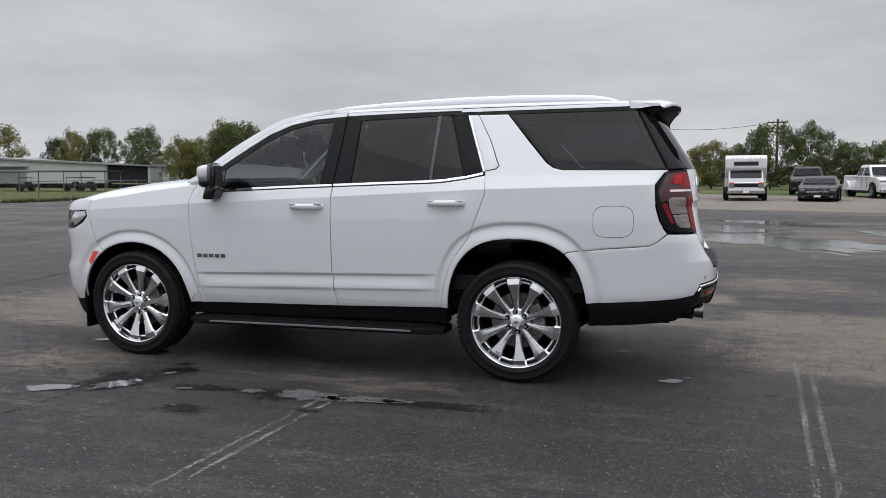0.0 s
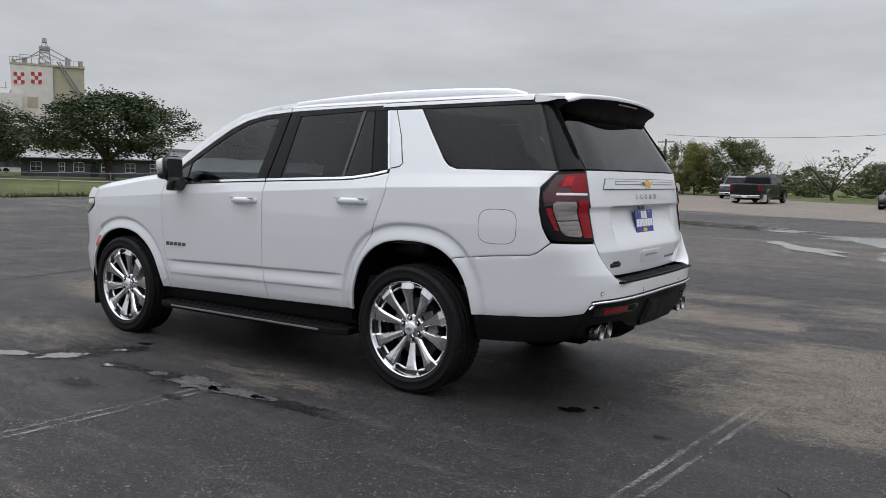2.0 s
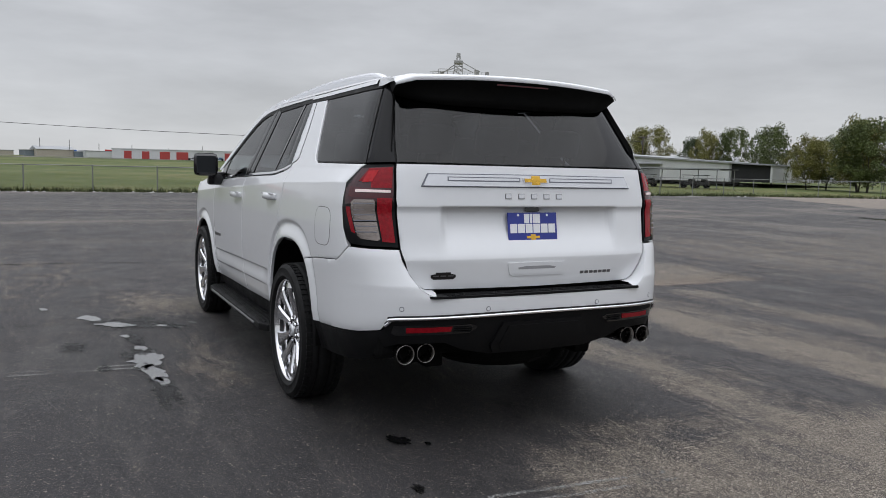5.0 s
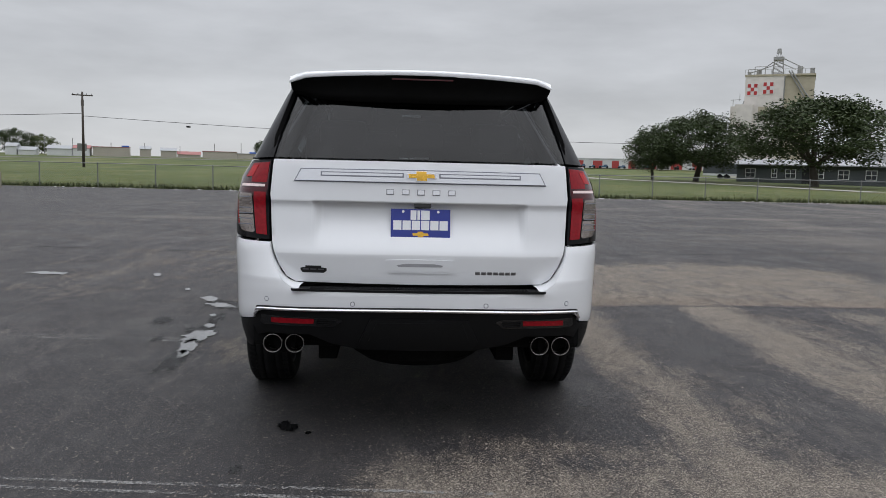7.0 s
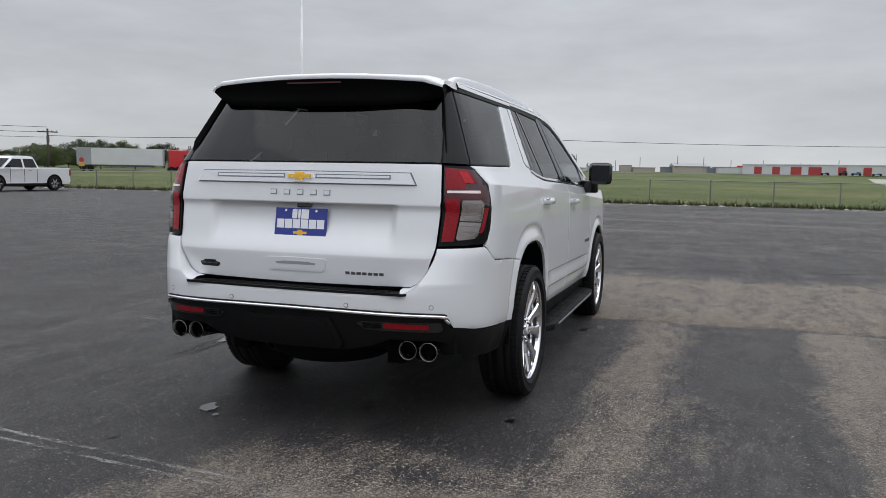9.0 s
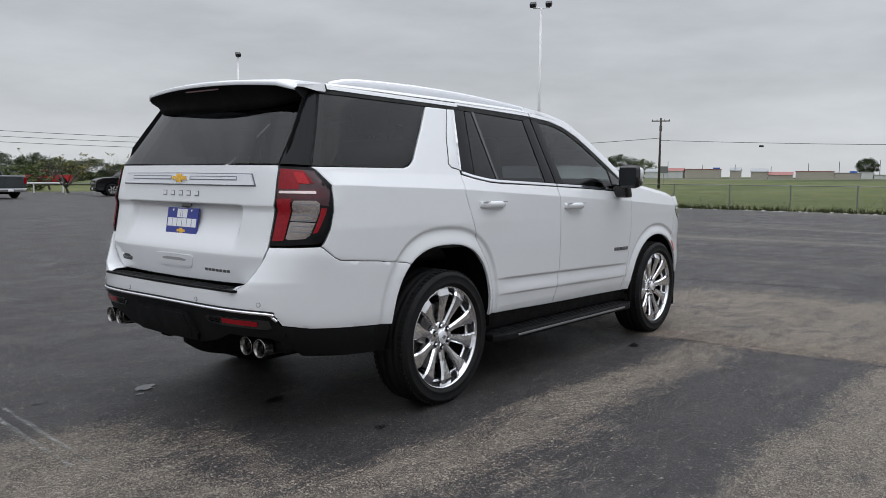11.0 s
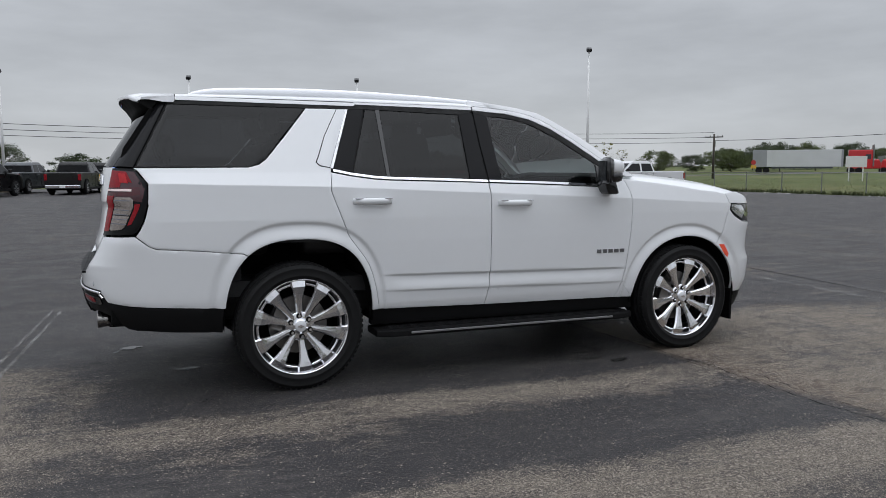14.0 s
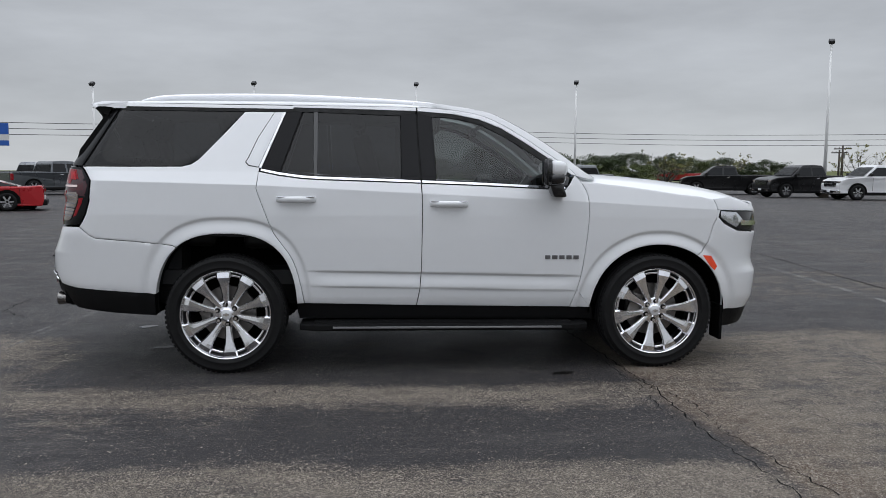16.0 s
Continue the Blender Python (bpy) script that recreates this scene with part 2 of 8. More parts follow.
def crease_lines():
    """Lines in the skin's coordinates along which the flank folds."""
    out = []
    for (xa, za), (xb, zb) in zip(SHOULDER, SHOULDER[1:]):
        for d in (-.003, .003):
            out.append((X0 - xa, za + d, X0 - xb, zb + d))
    for zz in (HOLLOW[0] + .002, HOLLOW[0] - .005, HOLLOW[1] + .003, HOLLOW[1] - .003, HOLLOW[2] + .001, HOLLOW[3]):
        out.append((X0 - .4, zz + .02 - .0175 * .4, X0 - 2.6, zz + .02 - .0175 * 2.6))
    return out


def skin(p, z, tail="gate"):
    """A place on the body. p runs from the nose (negative) along the flank to the tail's middle (1.68) and on to the other side."""
    if p > 2 * DIAG:
        x, y, q = skin(4 * DIAG - p, z, tail)
        return Vector((x, -y, q))
    if p < 0:
        x = X0 - p
        w = half_width(x, z)
        if x > FX0:
            u = min(1, (x - FX0) / (lin(z, NOSE) - FX0))
            w *= max(0, 1 - u ** 3.2) ** (1 / 3.2)
        return Vector((x, w, z))
    far = lin(z, TAIL[tail])
    back = p if p <= DIAG else max(0, 1 - abs(2 * DIAG - p) ** ROUND) ** (1 / ROUND)
    side = max(0, 1 - p ** ROUND) ** (1 / ROUND) if p <= DIAG else 2 * DIAG - p
    rounder = 1 - smooth_step(.78, 1.0, z)
    k = 1 - rounder + rounder / (back ** 4 + side ** 4) ** .25
    x, y = X0 - back * k * (X0 - far), side * k
    y *= half_width(x, z) if p <= DIAG else lin(z, WIDTH)
    if tail == "gate" and z < 1.2165 and z > .96:
        x += .036 * (1 - smooth_step(.50, .555, abs(y))) * smooth_step(.97, 1.15, z)
    return Vector((x, y, z))


def S(x, z, tail="gate"):
    """The skin's coordinate for a place on the flank."""
    return (X0 - x, z) if x >= X0 else ((X0 - x) / (X0 - lin(z, TAIL[tail])), z)


def R(y, z):
    """The skin's coordinate for a place on the tail."""
    return (2 * DIAG - y / lin(z, WIDTH), z)


def shrunk(poly, d):
    """A polygon drawn in by d on all sides."""
    area = sum(a[0] * b[1] - b[0] * a[1] for a, b in zip(poly, poly[1:] + poly[:1]))
    out = []
    for k in range(len(poly)):
        a, b, c = Vector(poly[k - 1]), Vector(poly[k]), Vector(poly[(k + 1) % len(poly)])
        e, f = (b - a).normalized(), (c - b).normalized()
        n = Vector((-(e.y + f.y), e.x + f.x)) * (1 if area > 0 else -1)
        if n.length > 1e-6:
            n.normalize()
            cosine = max(.35, abs(n.dot(Vector((-f.y, f.x)))))
            b = b + n * d / cosine
        out.append((b.x, b.y))
    return out


def gridded(poly, step, cuts_u=(), cuts_v=(), lines=()):
    """A flat polygon of two coordinates, cut into a fine grid."""
    from_poly = [Vector((u, v, 0)) for u, v in poly]
    bm = bmesh.new()
    vs = [bm.verts.new(v) for v in from_poly]
    bm.faces.new(vs)
    bm.normal_update()
    bmesh.ops.triangulate(bm, faces=bm.faces[:], ngon_method='BEAUTY')
    us, ws = [v.x for v in from_poly], [v.y for v in from_poly]
    for axis, lo, hi, extra in ((0, min(us), max(us), cuts_u), (1, min(ws), max(ws), cuts_v)):
        n = max(1, round((hi - lo) / step))
        for c in [lo + (hi - lo) * k / n for k in range(1, n)] + [e for e in extra if lo < e < hi]:
            co, no = [0, 0, 0], [0, 0, 0]
            co[axis], no[axis] = c, 1
            bmesh.ops.bisect_plane(bm, geom=bm.verts[:] + bm.edges[:] + bm.faces[:], dist=1e-6, plane_co=co, plane_no=no)
    kept = set()
    for ua, va, ub, vb in lines:
        if max(ua, ub) < min(us) or min(ua, ub) > max(us) or max(va, vb) < min(ws) or min(va, vb) > max(ws):
            continue
        cut = bmesh.ops.bisect_plane(bm, geom=bm.verts[:] + bm.edges[:] + bm.faces[:], dist=1e-6, plane_co=(ua, va, 0), plane_no=(va - vb, ub - ua, 0))
        kept.update(g for g in cut["geom_cut"] if isinstance(g, bmesh.types.BMEdge))
    if kept:
        return bm
    bmesh.ops.remove_doubles(bm, verts=bm.verts[:], dist=1e-5)
    slanted = [e for e in bm.edges if not e.is_boundary and min(abs(e.verts[0].co.x - e.verts[1].co.x), abs(e.verts[0].co.y - e.verts[1].co.y)) > 1e-5]
    bmesh.ops.dissolve_edges(bm, edges=slanted, use_verts=False)
    bmesh.ops.dissolve_verts(bm, verts=[v for v in bm.verts if len(v.link_edges) == 2 and not v.is_boundary])
    bmesh.ops.dissolve_degenerate(bm, dist=1e-5, edges=bm.edges[:])
    return bm


def wrapped(bm, place, off, rim, soft=.002):
    """Lays a flat grid on a surface place(u, v), off metres proud of it, and turns its edges in by rim metres. Smooth on top, with a sharp edge."""
    h = 2e-3
    norm = {}
    for v in bm.verts:
        u, w = v.co.x, v.co.y
        c = place(u, w)
        n = (place(u + h, w) - place(u - h, w)).cross(place(u, w + h) - place(u, w - h))
        n = n.normalized() if n.length > 1e-12 else Vector((0, 0, 1))
        norm[v] = (c, n)
    for v, (c, n) in norm.items():
        v.co = c + n * (off - (soft if v.is_boundary else 0))
    for f in bm.faces:
        f.smooth = True
    edges = [e for e in bm.edges if e.is_boundary]
    twin = {}
    for e in edges:
        for v in e.verts:
            if v not in twin:
                c, n = norm[v]
                twin[v] = (bm.verts.new(v.co), bm.verts.new(c + n * (off - rim)))
    for e in edges:
        loop = e.link_loops[0]
        a, b = loop.vert, loop.link_loop_next.vert
        bm.faces.new((twin[b][0], twin[a][0], twin[a][1], twin[b][1]))
    return bm


def mirrored(bm):
    for v in bm.verts:
        v.co.y = -v.co.y
    bmesh.ops.reverse_faces(bm, faces=bm.faces[:])
    return bm


def outward(bm, toward):
    """Turns all faces over if the shell looks away from the given side."""
    s = sum(f.normal.dot(toward) * f.calc_area() for f in bm.faces)
    if s < 0:
        bmesh.ops.reverse_faces(bm, faces=bm.faces[:])
    return bm


def panel(name, poly, mat, parent, off=0.0, rim=.018, gap=.0025, step=.045, tail="gate", label="", sides=(1, -1), cuts_u=(), cuts_v=(), soft=.002, creased=False):
    """A body panel on the skin, on both flanks."""
    made = []
    flat = gridded(shrunk(poly, gap) if gap else list(poly), step, cuts_u, cuts_v, crease_lines() if creased else ())
    flat.normal_update()
    if flat.faces[:][0].normal.z < 0:
        bmesh.ops.reverse_faces(flat, faces=flat.faces[:])
    wrapped(flat, lambda u, w: skin(u, w, tail), off, rim, soft)
    for s in sides:
        bm = flat if s == sides[-1] else flat.copy()
        if s < 0:
            mirrored(bm)
        made.append(part(name, bm, mat, parent if not isinstance(parent, dict) else parent[s], label))
    return made


def arch(k, a0, a1, steps=20, grow=1.0):
    """Points on a wheel opening, between two angles."""
    cx, cz, a, b, n = ARCHES[k]
    out = []
    for i in range(steps + 1):
        t = radians(a0 + (a1 - a0) * i / steps)
        c, q = math.cos(t), math.sin(t)
        out.append((cx + a * grow * math.copysign(abs(c) ** (2 / n), c), cz + b * grow * abs(q) ** (2 / n)))
    return out


suv = thing("suv", pose(0, 0, .006, 0, .33, 0), "white pearl full-size SUV with dark tinted windows on asphalt", "car")

# outlines shared between panels, in x and z on the flank
B_SEAM = [(1.327, 1.884), (1.324, 1.842), (1.340, 1.55), (1.351, 1.350), (1.358, 1.22), (1.359, 1.124), (1.357, .90), (1.355, .727), (1.345, .58), (1.323, .462)]
REAR_SEAM = spline([(.222, 1.43), (.209, 1.306), (.212, 1.265), (.284, 1.075), (.326, .975), (.425, .842), (.474, .744), (.511, .605), (.533, .480)], 2)
FRONT_SEAM = spline([(2.477, 1.392), (2.533, 1.293), (2.551, 1.214), (2.552, 1.054), (2.53, .853), (2.499, .649), (2.436, .448)], 3)
ROOF_LINE = spline([(1.327, 1.884), (1.583, 1.865), (1.787, 1.83), (1.948, 1.762), (2.108, 1.666), (2.265, 1.558), (2.401, 1.463), (2.477, 1.392)], 3)
PILLAR_LINE = spline([(1.30, 1.925), (1.544, 1.906), (1.789, 1.868), (1.93, 1.822), (2.191, 1.675), (2.386, 1.537), (2.521, 1.432), (2.60, 1.385)], 3)
GLASS_TOP = spline([(1.433, 1.812), (1.58, 1.806), (1.784, 1.759), (1.984, 1.66), (2.142, 1.56), (2.275, 1.475)], 3)
BELT = [(.222, 1.418), (.355, 1.390), (.51, 1.370), (.626, 1.363), (1.0, 1.354), (1.351, 1.344), (1.8, 1.331), (2.38, 1.308)]


def seam_part(line, z0, z1):
    return [q for q in line if z0 <= q[1] <= z1]


def sk(points, tail="gate"):
    return [S(x, z, tail) for x, z in points]


# rear quarter with the wheel opening
quarter = seam_part(REAR_SEAM, .0, 1.43) + [(.492, .480)] + arch(0, 4, 128, 24)
quarter += [(-.36, .892), (-.60, .918), (-.873, .938), (-.914, .956), (-.985, 1.016), (-.965, 1.042), (-.934, 1.101), (-.908, 1.235), (-.905, 1.33), (-.961, 1.406), (-.985, 1.424),
            (-.62, 1.428), (-.306, 1.432), (-.243, 1.449), (-.193, 1.484), (-.05, 1.647), (.100, 1.826), (.375, 1.830)]
panel("quarter_panel", sk(quarter), PEARL, suv, step=.0095, gap=.0012, creased=True)
panel("applique_seam", sk([(.308, 1.828), (.376, 1.830), (.216, 1.430), (.147, 1.441), (.123, 1.467), (.142, 1.502), (.200, 1.641)]), SEAM_BLACK, suv, off=.002, rim=.004, gap=0, soft=.001)
# bright applique on the rear roof pillar
panel("pillar_applique", sk([(.311, 1.824), (.372, 1.826), (.216, 1.435), (.150, 1.447), (.131, 1.468), (.148, 1.499), (.205, 1.639)]), PEARL, suv, off=.006, rim=.006, gap=0, soft=.003,
      label="white raised pillar trim with silver edge")
panel("applique_edge", sk([(.372, 1.826), (.388, 1.826), (.236, 1.428), (.219, 1.431)]), SILVER_TRIM, suv, off=.004, rim=.008, gap=0)

# doors
rear_door = {s: new("rear_door") for s in (1, -1)}
front_door = {s: new("front_door") for s in (1, -1)}
for d in (*rear_door.values(), *front_door.values()):
    d.parent = suv
belt_r = [(x, z) for x, z in BELT if x < 1.36]
belt_f = [(x, z) for x, z in BELT if x > 1.35]
lower_r = [(.218, 1.405)] + [(x, z - .012) for x, z in belt_r[1:-1]] + [(1.349, 1.333)] + [q for q in B_SEAM if q[1] < 1.32] + [(1.0, .469), (.533, .480)] + [q for q in REAR_SEAM[::-1] if .481 < q[1] < 1.40]
panel("door_skin", sk(lower_r), PEARL, rear_door, step=.011, gap=.0026, creased=True)
lower_f = [q for q in B_SEAM[::-1] if q[1] < 1.32] + [(1.353, 1.332)] + [(x, z - .012) for x, z in belt_f[1:]] + [(2.42, 1.345), (2.455, 1.405)] + [q for q in FRONT_SEAM if q[1] < 1.39] + [(1.9, .455)]
panel("door_skin", sk(lower_f), PEARL, front_door, step=.022, gap=.0026, creased=True)


def strip(name, line, w0, w1, mat, parent, off=.004, rim=.01, label=""):
    """A narrow band that follows a line on the flank, from w0 to w1 above it."""
    poly = [(x, z + w0) for x, z in line] + [(x, z + w1) for x, z in line[::-1]]
    panel(name, sk(poly), mat, parent, off=off, rim=rim, gap=0, label=label, step=.12)


strip("belt_moulding", [(.235, 1.414)] + belt_r[1:-1] + [(1.345, 1.344)], -.0075, .0075, CHROME, rear_door, off=.007, label="polished belt moulding")
strip("belt_moulding", [(1.357, 1.344)] + belt_f[1:], -.0075, .0075, CHROME, front_door, off=.007, label="polished belt moulding")
# rear door window with its pillars
panel("window_pillar", sk([(.394, 1.832), (.505, 1.836), (.366, 1.405), (.240, 1.424)]), PILLAR_BLACK, rear_door, off=-.002)
panel("vent_glass", sk([(.513, 1.832), (.584, 1.830), (.599, 1.378), (.373, 1.401)]), TINT_REAR, rear_door, off=-.005, rim=.004, gap=.001)
panel("window_divider", sk([(.585, 1.836), (.614, 1.834), (.624, 1.374), (.600, 1.378)]), GLOSS_BLACK, rear_door, off=-.001, gap=0)
panel("window_glass", sk([(.616, 1.832), (1.206, 1.816), (1.209, 1.362), (.626, 1.374)]), TINT_REAR, rear_door, off=-.005, rim=.004, gap=.001)
panel("pillar_cover", sk([(1.208, 1.834), (1.318, 1.840), (1.330, 1.6), (1.344, 1.356), (1.212, 1.361)]), PILLAR_BLACK, rear_door, off=-.001)
panel("window_seal", sk([(.396, 1.862), (.9, 1.857), (1.320, 1.851), (1.319, 1.841), (1.206, 1.818), (.616, 1.833), (.395, 1.833)]), SEAM_BLACK, rear_door, off=0, gap=0)
panel("door_frame", sk([(.425, 1.862), (.437, 1.885), (.472, 1.895), (.85, 1.890), (1.324, 1.882), (1.322, 1.851), (.9, 1.858)]), PEARL, rear_door, off=.003)
# front door window
panel("pillar_cover", sk([(1.330, 1.838), (1.431, 1.834), (1.460, 1.354), (1.356, 1.357), (1.338, 1.6)]), PILLAR_BLACK, front_door, off=-.001)
panel("window_glass", sk(GLASS_TOP + [(2.262, 1.325), (1.8, 1.342), (1.462, 1.352)]), TINT_FRONT, front_door, off=-.005, rim=.004, gap=.001)
panel("mirror_sail", sk([(2.272, 1.472), (2.42, 1.385), (2.40, 1.325), (2.265, 1.328)]), GLOSS_BLACK, front_door, off=0)
frame_low = [(1.331, 1.838)] + GLASS_TOP + [(2.40, 1.395)]
frame_high = [(1.330, 1.850), (1.58, 1.834), (1.775, 1.798), (1.94, 1.732), (2.10, 1.635), (2.25, 1.535), (2.43, 1.405)]
panel("window_seal", sk(frame_low + frame_high[::-1]), SEAM_BLACK, front_door, off=.0, gap=0)
panel("door_frame", sk(frame_high + ROOF_LINE[::-1]), PEARL, front_door, off=.003)
panel("roof_pillar", sk(ROOF_LINE + [(2.545, 1.375), (2.60, 1.375)] + PILLAR_LINE[::-1][1:] + [(1.29, 1.888)]), PEARL, suv, rim=.03)

panel("pillar_backing", sk([(1.20, 1.845), (1.44, 1.845), (1.46, 1.335), (1.20, 1.345)]), SEAM_BLACK, suv, off=-.014, rim=.004, gap=0)
panel("pillar_backing", sk([(.37, 1.838), (.52, 1.838), (.40, 1.40), (.21, 1.42)]), SEAM_BLACK, suv, off=-.014, rim=.004, gap=0)
# rear quarter window, roof seal and smoked corner
panel("quarter_glass", sk([(-.972, 1.432), (-.772, 1.827), (.092, 1.827), (-.055, 1.656), (-.197, 1.492), (-.247, 1.456), (-.306, 1.439), (-.62, 1.436)]), TINT_REAR, suv, off=-.004, rim=.004, gap=.001)
panel("roof_seal", sk([(-.770, 1.830), (-.80, 1.854), (-.4, 1.853), (.0, 1.855), (.41, 1.859), (.405, 1.832), (.0, 1.829), (-.7, 1.827)]), SEAM_BLACK, suv, off=.001, gap=0)
panel("corner_pillar", [S(-.985, 1.428), S(-.878, 1.64), S(-.776, 1.850), R(.655, 1.850), R(.690, 1.76), R(.757, 1.434)], PILLAR_BLACK, suv, off=.002, step=.03)
panel("corner_backing", [S(-.94, 1.437), S(-.735, 1.838), R(.63, 1.838), R(.735, 1.437)], SEAM_BLACK, suv, off=-.012, rim=.004, gap=0, step=.03)
for s in (1, -1):
    bm = bmesh.new()
    rows = []
    for k in range(15):
        z = 1.485 + .315 * k / 14
        p, q = R(.762 - .088 * k / 14, z)
        c = skin(p, q)
        across = (skin(p + .004, q) - skin(p - .004, q)).normalized()
        out = across.cross(skin(p, q + .004) - skin(p, q - .004)).normalized()
        tall = .003 + .020 * smooth_step(0, 2.2, k)
        rows.append([bm.verts.new(c + across * u + out * v) for u, v in ((-.008, -.004), (-.002, tall), (.002, tall), (.004, -.004))])
    for a, b in zip(rows, rows[1:]):
        for k in range(4):
            bm.faces.new((a[k], a[(k + 1) % 4], b[(k + 1) % 4], b[k]))
    bm.faces.new(rows[0][::-1]), bm.faces.new(rows[-1])
    bmesh.ops.recalc_face_normals(bm, faces=bm.faces[:])
    if s < 0:
        mirrored(bm)
    part("corner_fin", bm, SPOILER_BLACK, suv)

panel("glass_seal", sk([(-.978, 1.4275), (-.62, 1.4295), (-.310, 1.4325), (-.310, 1.4395), (-.62, 1.4365), (-.974, 1.4345)]), SEAM_BLACK, suv, off=.0015, rim=.008, gap=0, soft=.0005)
# fenders, bonnet and nose
def bonnet_height(x):
    return lin(x, ((2.4, 1.40), (2.62, 1.405), (2.9, 1.39), (3.15, 1.368), (3.4, 1.336), (3.63, 1.292), (3.80, 1.245), (3.93, 1.19), (4.03, 1.12)))


def fender_height(x):
    return bonnet_height(x) - lin(x, ((2.4, .03), (2.6, .055), (3.2, .085), (3.6, .075), (4.0, .03)))


fender = [(x, z) for x, z in FRONT_SEAM if z < 1.37] + [(2.475, .447), (2.583, .447)] + arch(1, 175.8, 57.2, 24)
fender += [(3.398, .86), (3.440, .94), (3.475, 1.06), (3.497, 1.10), (3.505, 1.162), (3.495, 1.20), (3.475, 1.238)]
fender += [(x, fender_height(x)) for x in (3.38, 3.2, 3.0, 2.8, 2.62)] + [(2.56, fender_height(2.56))]
panel("front_fender", sk(fender), PEARL, suv, step=.0095, gap=.0012, creased=True)


def bonnet(u, v):
    """Bonnet surface: u ahead, v across in shares of the half width."""
    w = skin(X0 - u, fender_height(u))[1] + .003
    top, low = bonnet_height(u), fender_height(u) - .032
    ridge = .012 * (smooth_step(.50, .60, abs(v)) - smooth_step(.60, .95, abs(v)))
    return Vector((u, w * v, low + (top - low) * max(0, 1 - abs(v) ** 3.2) ** (1 / 3.2) + ridge))


bm = gridded([(2.47, -.998), (2.62, -.998), (3.0, -.998), (3.4, -.998), (3.66, -.998), (3.78, -.97), (3.86, -.85), (3.92, -.6), (3.945, -.3), (3.95, 0), (3.945, .3), (3.92, .6), (3.86, .85),
              (3.78, .97), (3.66, .998), (3.4, .998), (3.0, .998), (2.62, .998), (2.47, .998), (2.56, .5), (2.60, 0), (2.56, -.5)], .06)
wrapped(bm, bonnet, 0, .03)
part("bonnet", outward(bm, Vector((0, 0, 1))), PEARL, suv)
nose = [(3.503, 1.162), (3.497, 1.095), (3.475, 1.055), (3.440, .935), (3.402, .862)] + arch(1, 56.9, 5, 10) + [(3.588, .425), (3.80, .421), (3.90, .42), (3.90, .62), (3.90, .98), (3.80, 1.0), (3.67, 1.01), (3.56, 1.06), (3.512, 1.11), (3.53, 1.168)]
panel("front_bumper", sk(nose), PEARL, suv, step=.022, gap=.0012)
panel("front_valance", sk([(3.588, .42), (3.93, .415), (3.90, .31), (3.76, .295), (3.60, .285)]), TEXTURED_BLACK, suv, rim=.05, gap=0)
panel("lamp_brow", sk([(3.478, 1.24), (3.498, 1.20), (3.508, 1.166), (3.53, 1.163), (3.80, 1.155), (3.905, 1.135), (3.915, 1.175), (3.80, 1.205), (3.6, 1.255)]), PEARL, suv, off=.001, rim=.03, gap=0, step=.02)
lampset = panel("headlamp", sk([(3.515, 1.160), (3.80, 1.15), (3.90, 1.13), (3.90, 1.0), (3.80, 1.005), (3.672, 1.016), (3.565, 1.066), (3.52, 1.11)]), GLOSS_BLACK, suv, off=-.004, rim=.03,
                label="clear headlamp with a black bezel")
for ob, s in zip(lampset, (1, -1)):
    panel("lens", sk([(3.53, 1.152), (3.66, 1.145), (3.72, 1.09), (3.66, 1.035), (3.58, 1.075), (3.53, 1.11)]), HEADLAMP_CHROME, ob, off=.002, rim=.004, gap=0, sides=(s,))
    panel("light_bar", sk([(3.70, 1.085), (3.89, 1.075), (3.89, 1.045), (3.70, 1.05)]), CHROME, ob, off=.006, rim=.01, gap=0, sides=(s,))
panel("side_marker", sk([(3.402, .832), (3.470, .828), (3.520, .750), (3.497, .722), (3.462, .752)]), ORANGE_LENS, suv, off=.003, rim=.006, gap=0, label="orange side marker")


def front(u, w):
    """The nose seen from ahead: u across, w up."""
    half = lin(w, WIDTH)
    return Vector((FX0 + (lin(w, NOSE) - FX0) * max(0, 1 - (abs(u) / half) ** 3.2) ** (1 / 3.2), u, w))


def nose_panel(name, poly, mat, off=0.0, rim=.02, label=""):
    bm = gridded(poly, .07)
    wrapped(bm, front, off, rim)
    return part(name, outward(bm, Vector((1, 0, 0))), mat, suv, label)


nose_panel("nose_lip", [(-.86, 1.165), (-.86, 1.20), (-.6, 1.215), (0, 1.225), (.6, 1.215), (.86, 1.20), (.86, 1.165), (0, 1.165)], PEARL)
nose_panel("grille", [(-.62, 1.155), (.62, 1.155), (.66, 1.0), (.60, .64), (-.60, .64), (-.66, 1.0)], GLOSS_BLACK, -.02, .02, "black front grille with chrome bars")
for z in (.72, .82, .92, 1.02):
    nose_panel("grille_bar", [(-.60, z - .012), (.60, z - .012), (.60, z + .012), (-.60, z + .012)], CHROME, -.008, .02)
nose_panel("lower_nose", [(-.86, .43), (.86, .43), (.86, .63), (-.86, .63)], PEARL, -.004)
for s in (1, -1):
    nose_panel("nose_cheek", [(s * .61, .635), (s * .86, .635), (s * .86, .985), (s * .67, .985)], PEARL, -.004)

# roof, windscreen and cowl
def roof(u, v):
    edge = lin(u, ((-.73, 1.872), (0, 1.874), (1.2, 1.876), (1.36, 1.872), (1.6, 1.858)))
    top = lin(u, ((-.73, 1.912), (-.3, 1.928), (.4, 1.938), (1.1, 1.932), (1.35, 1.922), (1.6, 1.905)))
    w = lin(edge, WIDTH) + .003
    return Vector((u, w * v, edge + (top - edge) * max(0, 1 - abs(v) ** 2.8) ** (1 / 2.8)))


